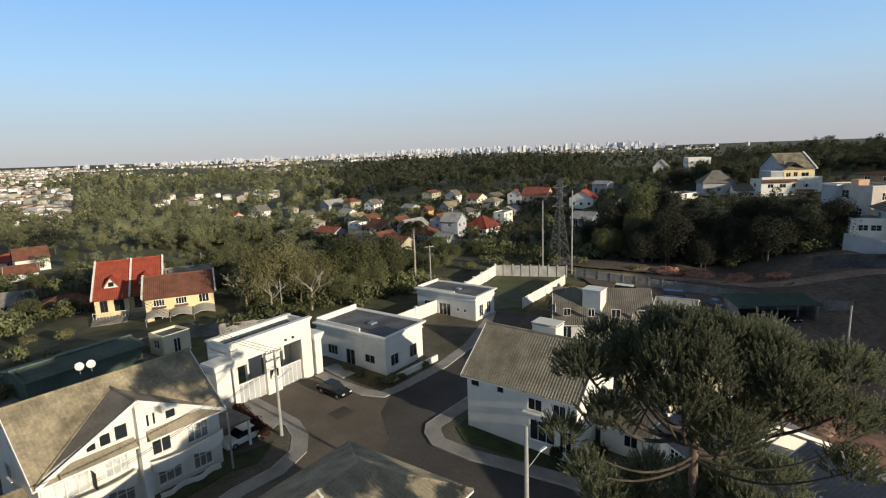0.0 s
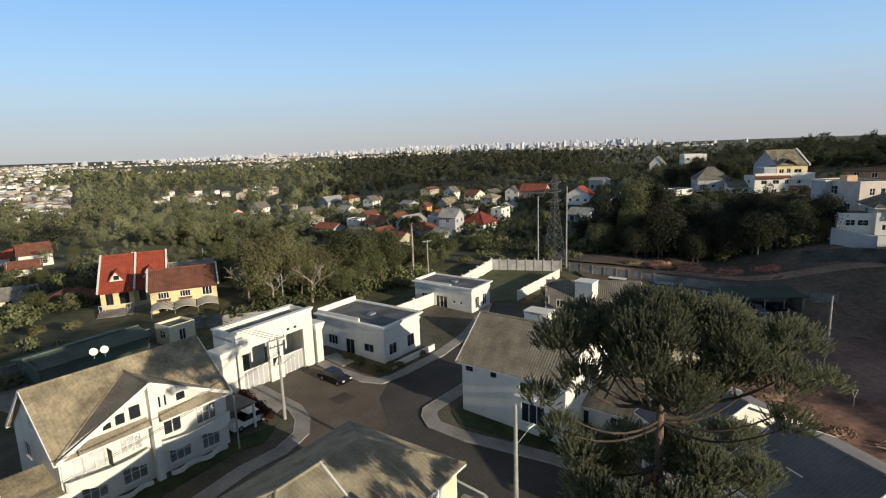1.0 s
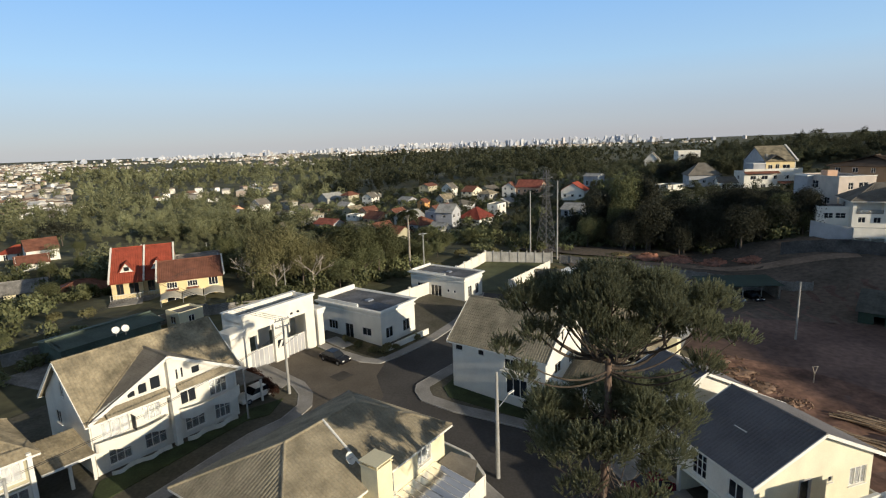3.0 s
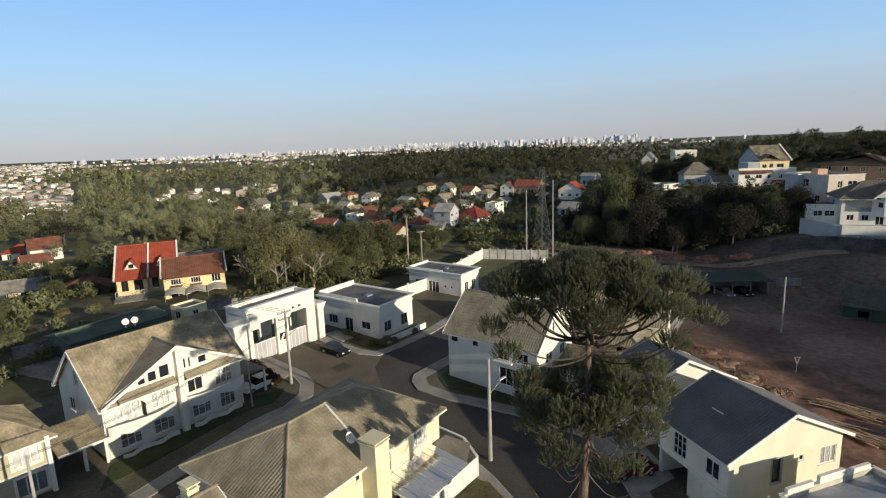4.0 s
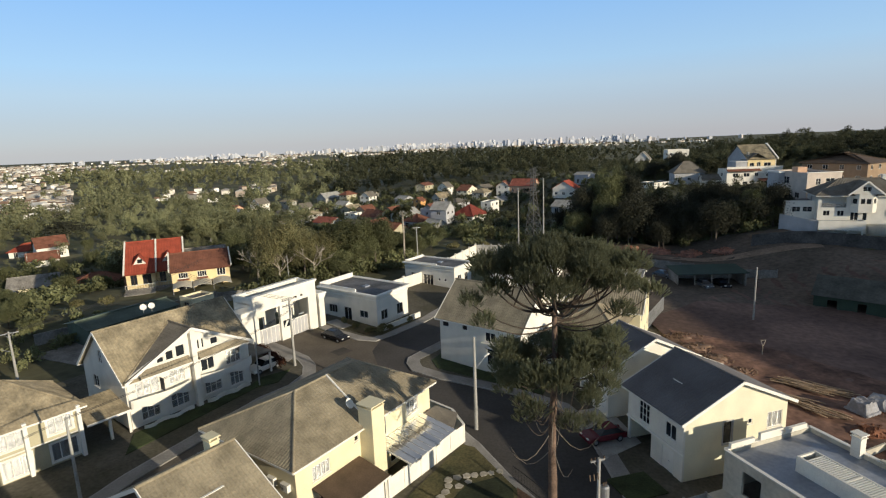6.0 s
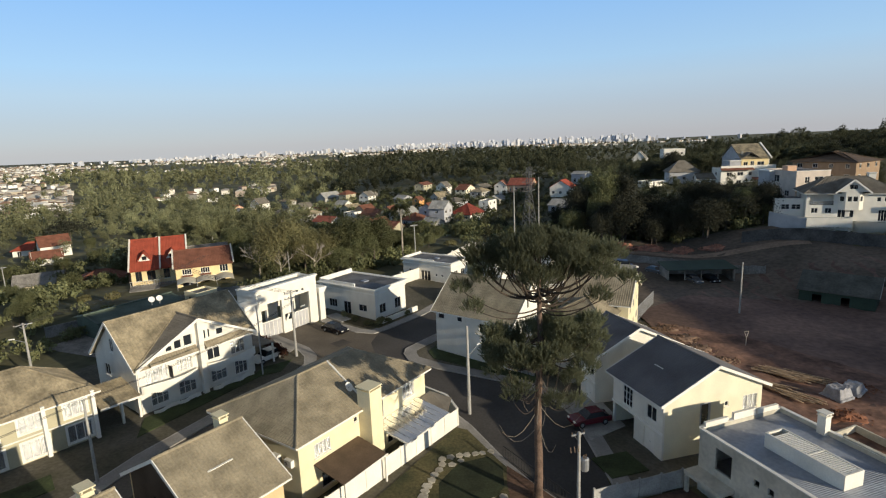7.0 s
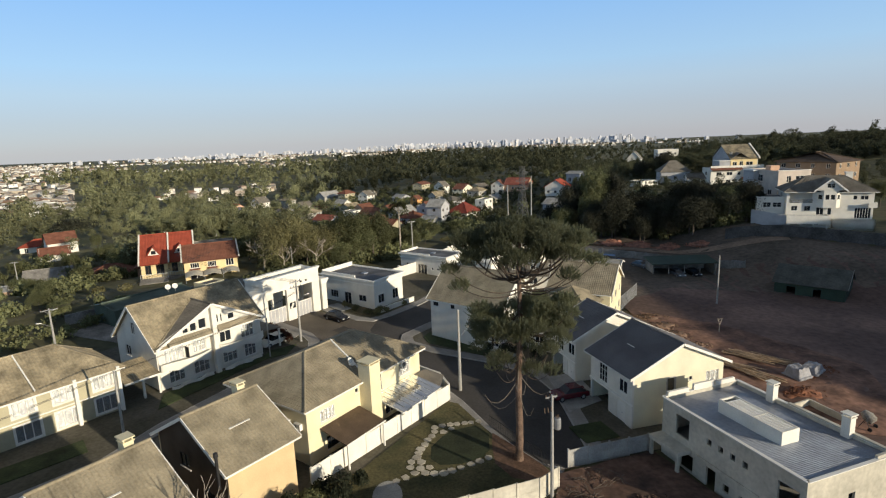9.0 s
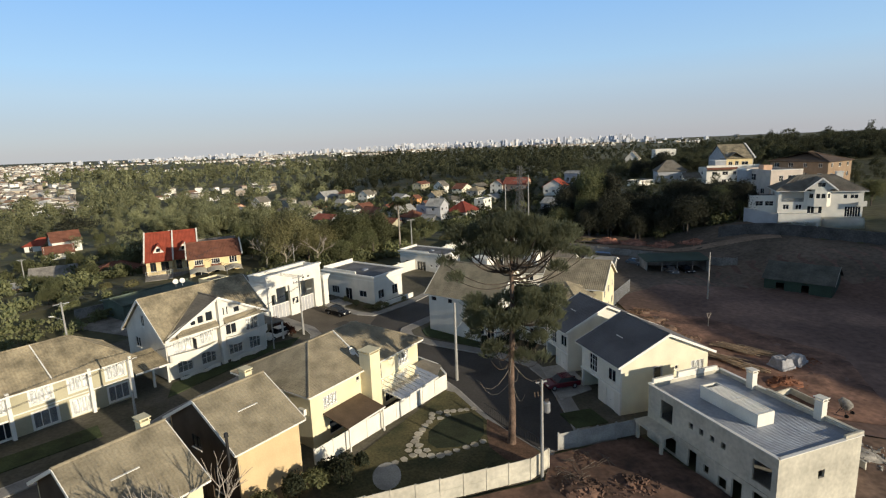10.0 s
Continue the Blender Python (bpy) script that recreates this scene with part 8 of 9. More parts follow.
def skyline():
    """Towers of the city on the horizon."""
    rng = np.random.default_rng(17)
    v, f = [], []
    groups = [(0.00, 0.055, 120, 62), (0.13, 0.07, 110, 66), (0.27, 0.05, 70, 70), (0.36, 0.035, 60, 82), (-0.10, 0.05, 50, 45), (-0.26, 0.07, 60, 42), (-0.36, 0.05, 40, 34), (0.2, 0.2, 90, 40), (-0.45, 0.1, 30, 24)]
    for az0, sp, n, hm in groups:
        for _ in range(n):
            az = az0 + rng.normal() * sp * 0.75
            r = rng.uniform(3700, 4450)
            x, y = r * math.sin(az), r * math.cos(az)
            z = gz(x, y) - 3
            h = 12 + 0.62 * hm * rng.random() ** 1.6 * (1.0 - 0.35 * min(1, abs(az - az0) / (2 * sp)))
            w, d = rng.uniform(12, 24), rng.uniform(12, 24)
            a = rng.uniform(-0.6, 0.6)
            ca, sa = math.cos(a), math.sin(a)
            for (w2, d2, z0, z1) in ((w, d, 0, h), (w * 0.5, d * 0.5, h, h + rng.uniform(2, 6))):
                k = len(v)
                v += [(x + p * ca - q * sa, y + p * sa + q * ca, z + zz) for zz in (z0, z1) for p, q in ((-w2 / 2, -d2 / 2), (w2 / 2, -d2 / 2), (w2 / 2, d2 / 2), (-w2 / 2, d2 / 2))]
                f += [(k, k + 1, k + 5, k + 4), (k + 1, k + 2, k + 6, k + 5), (k + 2, k + 3, k + 7, k + 6), (k + 3, k, k + 4, k + 7), (k + 4, k + 5, k + 6, k + 7)]
    ob = raw_mesh("distant_skyline", v, f, island_mat("tower_walls", [(0.55, 0.56, 0.6), (0.48, 0.5, 0.54), (0.62, 0.62, 0.63), (0.42, 0.44, 0.5), (0.58, 0.54, 0.52), (0.52, 0.54, 0.58)]))
    tagged(ob, "pale tower blocks of a far city on the horizon", "skyline", kind="stuff")


skyline()


# ---- street furniture ----
def power_pole(x, y, h, lamp=None, arms=1, transformer=False, yaw=0, r0=0.17, r1=0.10, span=1.0, label="tapered grey concrete power pole with steel cross-arms"):
    b = gz(x, y)
    root = thing("power_pole", pose(x, y, b, 0, 0, yaw), label, "power pole", "power poles")
    bm = bmesh.new()
    tube(bm, [(0, 0, -0.8), (0, 0, h)], [r0, r1], 10)
    part("shaft", bm, M_CONC, root, smooth_faces=False)
    for k in range(arms):
        z = h - 0.25 - 0.75 * k
        bm = bmesh.new()
        beam(bm, (-0.95 * span, 0.14, z), (0.95 * span, 0.14, z), 0.09, 0.11)
        beam(bm, (-0.55 * span, 0.14, z - 0.04), (0.0, 0.1, z - 0.5), 0.03, 0.03)
        beam(bm, (0.55 * span, 0.14, z - 0.04), (0.0, 0.1, z - 0.5), 0.03, 0.03)
        arm = part("cross_arm", bm, M_GALV, root)
        for xx in (-0.85, -0.3, 0.85):
            bm = bmesh.new()
            tube(bm, [(xx * span, 0.14, z + 0.05), (xx * span, 0.14, z + 0.13), (xx * span, 0.14, z + 0.17), (xx * span, 0.14, z + 0.24)], [0.03, 0.055, 0.04, 0.035], 8)
            part("insulator", bm, M_BROWN, arm)
    if lamp is not None:
        o = V3(math.cos(radians(lamp)), math.sin(radians(lamp)), 0)
        bm = bmesh.new()
        tube(bm, [V3(0, 0, h * 0.66), V3(0, 0, h * 0.70) + o * 0.5, V3(0, 0, h * 0.77) + o * 1.3], [0.035, 0.035, 0.03], 6)
        a = part("lamp_arm", bm, M_GALV, root)
        bm = bmesh.new()
        beam(bm, V3(0, 0, h * 0.77) + o * 1.15, V3(0, 0, h * 0.79) + o * 1.75, 0.2, 0.1)
        part("lamp_head", bm, M_TRIM, a, bevel=0.02)
    if transformer:
        bm = bmesh.new()
        tube(bm, [(0.5, 0.05, h - 3.1), (0.5, 0.05, h - 3.0), (0.5, 0.05, h - 2.2), (0.5, 0.05, h - 2.1)], [0.24, 0.3, 0.3, 0.22], 12)
        t = part("transformer", bm, M_GALV, root)
        for k in range(3):
            bm = bmesh.new()
            tube(bm, [(0.38 + 0.12 * k, 0.05, h - 2.1), (0.38 + 0.12 * k, 0.05, h - 1.85)], [0.04, 0.03], 6)
            part("bushing", bm, M_BROWN, t)
        for k in range(3):
            bm = bmesh.new()
            beam(bm, (-0.75 + 0.3 * k, -0.2, h - 1.35), (-0.75 + 0.3 * k, -0.12, h - 0.95), 0.06, 0.06)
            part("fuse", bm, M_BROWN, root)
    return root


POLES = {"junction": (-14.0, 47.0, 9.2), "lamp": (7.57, 30.4, 9.9), "yard": (13.35, 10.4, 9.3), "plot": (55.5, 60.6, 8.9), "west": (-44.8, 42.0, 7.2), "road": (-25.6, 20.4, 7.8)}
power_pole(*POLES["junction"], arms=2, lamp=-60, yaw=50, r0=0.2)
power_pole(*POLES["lamp"], arms=0, lamp=25, r0=0.21, r1=0.13, label="tapered grey concrete pole with a street lamp")
power_pole(*POLES["yard"], arms=1, transformer=True, yaw=15, span=0.55, label="concrete power pole with a grey transformer")
power_pole(*POLES["plot"], arms=0, yaw=30, r0=0.16, label="plain concrete pole on the building plot")
power_pole(*POLES["west"], arms=1, lamp=200, yaw=40)
power_pole(*POLES["road"], arms=0, yaw=50, r0=0.15, r1=0.09, label="slim pale concrete pole beside the road")
power_pole(-17.0, 41.4, 5.6, arms=0, r0=0.10, r1=0.08, label="slim pale post on the white house lawn")
power_pole(34.3, 114.2, 17.6 - gz(34.3, 114.2), arms=0, r0=0.2, r1=0.12, label="very tall slim concrete mast")
power_pole(29.0, 119.6, 15.0 - gz(29, 119.6), arms=0, r0=0.2, r1=0.12, label="very tall slim concrete mast")
power_pole(2.5, 101, 9, arms=1, yaw=20)
power_pole(-23, 86, 6.0, arms=0, r0=0.09, r1=0.06, label="thin lamp post behind the gate")
power_pole(-60, 148, 13, arms=0, label="tall pale pole among the trees")
power_pole(-102, 118, 11, arms=1, yaw=30)
power_pole(-66, 118, 9, arms=1, yaw=10)


def wires(name, a, b, sag=0.6, lines=3, gap=0.5, label="black overhead cables between two poles"):
    root = thing(name, Matrix(), label, "cable", "overhead cables")
    a, b = V3(*a), V3(*b)
    d = (b - a).normalized()
    s = V3(-d.y, d.x, 0)
    for k in range(lines):
        o = s * (k - (lines - 1) / 2) * gap
        bm = bmesh.new()
        pts = [a.lerp(b, t / 14) + o - V3(0, 0, sag * 4 * (t / 14) * (1 - t / 14)) for t in range(15)]
        tube(bm, pts, [0.022] * 15, 5)
        part("cable", bm, M_WIRE, root)


def top_of(k, dz=-0.1):
    x, y, h = POLES[k]
    return (x, y, gz(x, y) + h + dz)


wires("cables", top_of("junction"), (-42, 74, 9), 0.9)
wires("cables", top_of("road"), top_of("junction", -1.6), 0.8, 2, 0.25)
wires("cables", top_of("road"), (-46, -6, 7.2), 0.8, 2, 0.25)
wires("cables", top_of("west"), (-36, 78, 8.5), 0.8, 3, 0.5)
wires("cables", top_of("west"), (-66, 14, 8), 0.8, 3, 0.5)


M_STEEL = mat("dull_steel", (0.13, 0.13, 0.13), var=0.15, big=1.0, bump=0.05, rough=0.7)


def pylon(x, y, h):
    """Lattice power tower: four tapered legs with cross-bracing and three arms."""
    root = thing("lattice_tower", pose(x, y, gz(x, y), 0, 0, 35), "grey steel lattice power tower", "power tower")

    def half(z):
        return 1.9 - 1.45 * min(1, z / (h * 0.72))

    zs = [h * k for k in (0, 0.115, 0.22, 0.315, 0.40, 0.48, 0.555, 0.625, 0.69, 0.76, 0.83, 0.9, 1.0)]
    for i in (-1, 1):
        for j in (-1, 1):
            bm = bmesh.new()
            for z0, z1 in zip(zs, zs[1:]):
                beam(bm, (i * half(z0), j * half(z0), z0), (i * half(z1), j * half(z1), z1), 0.1, 0.1)
            part("leg", bm, M_STEEL, root)["kind"] = "stuff"
    for n, (z0, z1) in enumerate(zip(zs, zs[1:])):
        bm = bmesh.new()
        for (i0, j0), (i1, j1) in (((-1, -1), (1, -1)), ((1, -1), (1, 1)), ((1, 1), (-1, 1)), ((-1, 1), (-1, -1))):
            beam(bm, (i0 * half(z0), j0 * half(z0), z0), (i1 * half(z1), j1 * half(z1), z1), 0.05, 0.05)
            beam(bm, (i1 * half(z0), j1 * half(z0), z0), (i0 * half(z1), j0 * half(z1), z1), 0.05, 0.05)
            beam(bm, (i0 * half(z1), j0 * half(z1), z1), (i1 * half(z1), j1 * half(z1), z1), 0.05, 0.05)
        part("bracing", bm, M_STEEL, root)["kind"] = "stuff"
    for z in (0.69 * h, 0.8 * h, 0.9 * h):
        bm = bmesh.new()
        for s in (-1, 1):
            beam(bm, (s * 0.4, -0.3, z), (s * 2.5, 0, z + 0.2), 0.08, 0.08)
            beam(bm, (s * 0.4, 0.3, z), (s * 2.5, 0, z + 0.2), 0.08, 0.08)
            beam(bm, (s * 0.4, 0, z + 0.9), (s * 2.5, 0, z + 0.2), 0.07, 0.07)
        part("cross_arm", bm, M_STEEL, root)


pylon(33.4, 121.6, 20.6)


# ---- vehicles ----
def car(m, paint, label, van=False):
    """A car with a moulded body, glasshouse, wheels, lights and bumpers."""
    root = thing("van" if van else "car", m, label, "van" if van else "car", "parked vehicles")
    ln, w = (4.9, 1.9) if van else (4.3, 1.74)
    prof = [(-0.5, 0.30), (-0.5, 0.62), (-0.46, 0.80), (-0.30, 0.90), (-0.05, 0.92), (0.25, 0.93), (0.44, 0.86), (0.5, 0.70), (0.5, 0.32)]
    if van:
        prof = [(-0.5, 0.35), (-0.5, 0.8), (-0.44, 1.05), (-0.36, 1.15), (0.0, 1.18), (0.3, 1.18), (0.49, 1.15), (0.5, 0.8), (0.5, 0.35)]
    bm = bmesh.new()
    rows = []
    for yy, e in ((-0.5, 0.90), (-0.46, 0.985), (0, 1.0), (0.46, 0.985), (0.5, 0.90)):
        rows.append([bm.verts.new((px * ln * (0.985 if abs(yy) == 0.5 else 1), yy * w, 0.28 + (pz - 0.28) * e)) for px, pz in prof])
    for a, b in zip(rows, rows[1:]):
        for i in range(len(prof)):
            j = (i + 1) % len(prof)
            bm.faces.new((a[i], a[j], b[j], b[i]))
    bm.faces.new(rows[0][::-1])
    bm.faces.new(rows[-1])
    bmesh.ops.recalc_face_normals(bm, faces=bm.faces)
    part("body", bm, paint, root, bevel=0.03)
    z0, z1 = (1.12, 2.0) if van else (0.88, 1.42)
    fl = (-0.36, -0.22, 0.46, 0.49) if van else (-0.22, -0.06, 0.24, 0.42)
    bm = bmesh.new()
    lo = [(fl[0] * ln, -0.46 * w), (fl[3] * ln, -0.46 * w), (fl[3] * ln, 0.46 * w), (fl[0] * ln, 0.46 * w)]
    hi = [(fl[1] * ln, -0.37 * w), (fl[2] * ln, -0.37 * w), (fl[2] * ln, 0.37 * w), (fl[1] * ln, 0.37 * w)]
    vs = [bm.verts.new((*p, z0)) for p in lo] + [bm.verts.new((*p, z1)) for p in hi]
    for q in ((0, 1, 5, 4), (1, 2, 6, 5), (2, 3, 7, 6), (3, 0, 4, 7)):
        bm.faces.new([vs[i] for i in q])
    part("glass", bm, M_GLASS, root)
    bm = bmesh.new()
    vs = box(bm, fl[1] * ln - 0.02, -0.375 * w, z1 - 0.03, fl[2] * ln + 0.02, 0.375 * w, z1 + 0.035)
    part("roof_panel", bm, paint, root, bevel=0.02)
    for sx in (-0.31, 0.31):
        for sy in (-1, 1):
            bm = bmesh.new()
            tube(bm, [(sx * ln, sy * (w / 2 - 0.2), 0.32), (sx * ln, sy * (w / 2 + 0.01), 0.32)], [0.32, 0.32], 16)
            wh = part("wheel", bm, M_TYRE, root)
            bm = bmesh.new()
            tube(bm, [(sx * ln, sy * (w / 2 - 0.05), 0.32), (sx * ln, sy * (w / 2 + 0.02), 0.32)], [0.2, 0.19], 12)
            part("rim", bm, M_GALV, wh)
    for sy in (-1, 1):
        bm = bmesh.new()
        box(bm, -0.5 * ln - 0.012, sy * 0.34 * w - 0.16, 0.62, -0.5 * ln + 0.1, sy * 0.34 * w + 0.16, 0.75)
        part("headlight", bm, M_TRIM, root)
        bm = bmesh.new()
        box(bm, 0.5 * ln - 0.1, sy * 0.36 * w - 0.14, 0.66, 0.5 * ln + 0.012, sy * 0.36 * w + 0.14, 0.8)
        part("tail_light", bm, M_CARR, root)
    return root


def on_ground(x, y, yaw, dz=0.03):
    n = V3(gz(x - 0.5, y) - gz(x + 0.5, y), gz(x, y - 0.5) - gz(x, y + 0.5), 1.0).normalized()
    t = V3(0, 0, 1).rotation_difference(n).to_matrix().to_4x4()
    return Matrix.Translation((x, y, gz(x, y) + dz)) @ t @ pose(0, 0, 0, 0, 0, yaw)


car(on_ground(-10.1, 56.3, 142), M_CARB, "black hatchback standing on the road by the gate")
car(on_ground(19.7, 27.6, 14, 0.2), M_CARR, "red car parked on a drive, its paint darkened for shade")
car(on_ground(-17.6, 46.0, 52, 0.17), M_TRIM, "white car under a car port")
car(on_ground(47.9, 92.6, 160), M_TEAL, "blue and white van parked by the plot wall", van=True)
car(on_ground(40.2, 96.4, 150), M_TRIM, "white van parked by the plot wall", van=True)
car(on_ground(53.4, 88.2, 120), M_CARG, "grey car parked by the plot wall")
car(on_ground(58.0, 80.5, 95), M_CARG, "grey car parked under an open shed")
car(on_ground(61.6, 80.8, 95), M_CARB, "black car parked under an open shed")


# ---- sheds on the plot ----
def open_shed(x, y, yaw, L, W, h):
    root = thing("open_shed", pose(x, y, gz(x, y), 0, 0, yaw), "long open-fronted shed with a dark sheet roof", "shed")
    roof_plane(root, [(-0.4, -0.6, h - 0.4), (L + 0.4, -0.6, h - 0.4), (L + 0.4, W + 0.4, h), (-0.4, W + 0.4, h)], M_GREEN, tiled=False, th=0.1)
    bm = bmesh.new()
    box(bm, 0, W - 0.2, -0.5, L, W, h - 0.15)
    part("back_wall", bm, M_CONCD, root)
    for s in (0, L - 0.2):
        bm = bmesh.new()
        box(bm, s, 0.2, -0.5, s + 0.2, W - 0.21, h - 0.35)
        part("side_wall", bm, M_CONCD, root)
    for k in range(5):
        bm = bmesh.new()
        box(bm, L * k / 4 - 0.08, 0.0, -0.5, L * k / 4 + 0.08, 0.16, h - 0.42)
        part("post", bm, M_CONCD, root)
    return root


open_shed(53.2, 81.4, -6, 13, 5.5, 2.9)


M_SHEET = mat("dull_roof_sheet", (0.095, 0.098, 0.085), var=0.25, big=0.5, fine=3, bump=0.15, rough=0.8)


def dark_shed(m):
    """Low sheet-clad shed with two dark openings and a pitched sheet roof."""
    root = thing("sheet_shed", m, "low dark sheet-clad shed with a dull sheet roof", "shed", "sheds")
    L, W, he, hr = 11.0, 9.0, 2.6, 5.0
    walls4(root, L, W, he, M_GREEN, {"front": [(2.0, 0.0, 1.4, 1.9, dict(type="open")), (6.2, 0.0, 1.2, 1.9, dict(type="open"))]}, apex=hr)
    roof_plane(root, [(-0.4, -0.5, he - 0.1), (L + 0.4, -0.5, he - 0.1), (L + 0.4, W / 2, hr + 0.15), (-0.4, W / 2, hr + 0.15)], M_SHEET, tiled=False, th=0.06)
    roof_plane(root, [(-0.4, W + 0.5, he - 0.1), (L + 0.4, W + 0.5, he - 0.1), (L + 0.4, W / 2 + 0.01, hr + 0.15), (-0.4, W / 2 + 0.01, hr + 0.15)], M_SHEET, tiled=False, th=0.06)
    trim_beam(root, (L + 0.45, -0.5, he - 0.1), (L + 0.45, W / 2, hr + 0.2), 0.06, 0.14, M_CONC, name="verge")
    return root


dark_shed(pose(70.5, 67.5, gz(72, 65) - 0.2, 0, 0, -46))
small_house(44, 84, -30, 6, 4, 2.4, 3.0, M_CONCD, M_CONC, "low grey hut by the plot wall", "gable", 92, group="sheds")

# ---- houses behind the corner house and the araucaria ----
small_house(28.6, 77.5, -14, 14, 11.5, 3.0, 6.6, M_WHITE, M_TILE3, "white house with a dark brown tiled roof", "gable", 93, base=-1.3, storeys=2, group="estate houses", tiled=True)


def tank_box(x, y, z0, z1, yaw, sx, sy, label):
    root = thing("tank_box", pose(x, y, z0, 0, 0, yaw), label, "tank housing", "tank housings")
    bm = bmesh.new()
    box(bm, -sx / 2, -sy / 2, 0, sx / 2, sy / 2, z1 - z0)
    part("housing", bm, M_WHITE, root, bevel=0.02)
    bm = bmesh.new()
    box(bm, -sx / 2 - 0.12, -sy / 2 - 0.12, z1 - z0 + 0.001, sx / 2 + 0.12, sy / 2 + 0.12, z1 - z0 + 0.12)
    part("lid_slab", bm, M_TRIM, root)


tank_box(26.8, 75.0, 2.6, 6.0, -40, 2.8, 2.4, "white rendered water tank housing rising from a roof")
small_house(30.4, 55.4, -29, 9.4, 11.2, 6.0, 9.0, M_CREAM, M_TILE, "pale yellow house with a brown tiled gable roof", "gable", 94, base=-1.6, storeys=2, group="estate houses", tiled=True)
small_house(26.3, 49.3, -38, 7.0, 7.2, 5.1, 7.0, M_CREAM, M_TILE, "pale yellow house with a hipped brown roof", "hip", 95, base=-1.6, storeys=2, group="estate houses", tiled=True)
small_house(20.5, 45.5, -40, 7.0, 7.0, 3.1, 4.6, M_WHITE, M_TILE, "low white wing with a brown tiled roof", "gable", 96, base=-1.4, group="estate houses", tiled=True)

# ---- gardens and litter ----
dish(None, V3(-29.4, 42.0, 9.6), 0.36, (0.5, -0.7, 0.5))
dish(None, V3(-28.7, 42.5, 9.6), 0.36, (0.5, -0.7, 0.5))


def stepping_stones():
    """Irregular pale flagstones set in curves in the garden lawn."""
    rng = random.Random(4)
    root = thing("garden_path", Matrix(), "pale irregular stepping stones curving through the lawn", "path")
    pts = [(8.8, 22.9), (8.0, 22.7), (7.3, 22.6), (6.5, 22.5), (5.8, 22.4), (5.9, 21.6), (5.0, 22.2), (5.0, 21.0), (4.2, 21.9), (4.1, 21.1), (3.8, 20.3), (3.4, 19.6), (3.1, 18.8), (2.7, 18.1), (2.5, 17.4), (2.3, 16.7),
           (1.8, 16.0), (2.7, 15.9), (1.7, 15.2), (2.6, 15.0), (3.4, 15.1), (2.1, 14.3), (3.0, 14.3), (3.8, 14.2), (4.6, 14.2), (5.4, 14.5), (6.2, 14.9), (7.2, 15.4), (8.0, 15.8), (8.9, 16.3), (1.3, 13.7), (0.5, 13.3)]
    for x, y in pts:
        n = rng.choice((5, 6, 7))
        r = rng.uniform(0.36, 0.5)
        a0 = rng.uniform(0, 6)
        bm = bmesh.new()
        prism(bm, [(x + r * rng.uniform(0.75, 1.1) * math.cos(a0 + 2 * math.pi * k / n), y + r * rng.uniform(0.75, 1.1) * math.sin(a0 + 2 * math.pi * k / n)) for k in range(n)],
              lambda p, q: gz(p, q) + 0.1, lambda p, q: gz(p, q) + 0.25)
        part("flagstone", bm, M_STONE, root, bevel=0.02)
    return root


stepping_stones()
plate("garden_slab", [(-0.2 + 1.25 * math.cos(k * math.pi / 10), 11.3 + 2.0 * math.sin(k * math.pi / 10)) for k in range(20)], 0.24, M_CONC, "pale round concrete slab in the garden corner", "paving")
for i, (x, y, h, r) in enumerate(((-4.0, 10.6, 2.6, 1.7), (-6.3, 9.8, 2.0, 1.4), (-8.0, 8.6, 2.2, 1.6), (-9.9, 7.0, 2.0, 1.4), (-5.4, 11.6, 1.6, 1.1), (-10.9, 4.6, 2.2, 1.5), (-2.6, 12.9, 1.4, 0.9))):
    shrub("garden_shrub", pose(x, y, gz(x, y) + 0.15), h, r, L_TREE if i % 2 else L_DARK, "leafy green garden shrub by the wall", leaves=1100, seed=40 + i)
for i, (x, y, h, r) in enumerate(((-3.6, 58.6, 1.2, 1.0), (-5.2, 58.4, 0.9, 0.8), (-7.4, 60.4, 1.0, 0.7), (-2.3, 59.8, 0.8, 0.7), (-9.6, 62.6, 1.1, 0.7), (0.6, 63.4, 0.8, 0.6), (14.6, 40.2, 1.8, 1.1), (12.6, 41.6, 1.3, 0.9), (16.4, 40.6, 2.2, 1.3), (18.2, 38.6, 2.0, 1.2))):
    shrub("bed_shrub", pose(x, y, gz(x, y) + 0.15), h, r, L_OLIVE if i < 6 else L_DARK, "low shrub in a planted bed", leaves=600, seed=60 + i)
M_HEDGE = leaf_mat("russet_hedge_leaves", (0.05, 0.022, 0.018), (0.11, 0.05, 0.03), 0.1)
for i in range(6):
    x, y = -15.6 - 0.75 * i, 46.4 + 0.9 * i
    shrub("hedge", pose(x, y, gz(x, y) + 0.15), 1.5, 0.85, M_HEDGE, "clipped russet hedge beside a car port", leaves=600, leaf=0.11, seed=80 + i, cat="hedge")
for i, (x, y, h, r) in enumerate(((-57, 74, 1.6, 1.6), (-54, 78, 1.8, 1.6), (-70, 84, 1.6, 1.6), (30, 100, 1.6, 1.4), (24, 84, 1.2, 1.2), (21, 80, 1.2, 1.1), (5, 104, 2.2, 2.0), (12, 118, 2.0, 2.0), (20, 120, 1.8, 1.8))):
    shrub("wild_shrub", pose(x, y, gz(x, y)), h, r, L_OLIVE, "straggling olive-green shrub on waste ground", leaves=900, leaf=0.2, seed=100 + i)


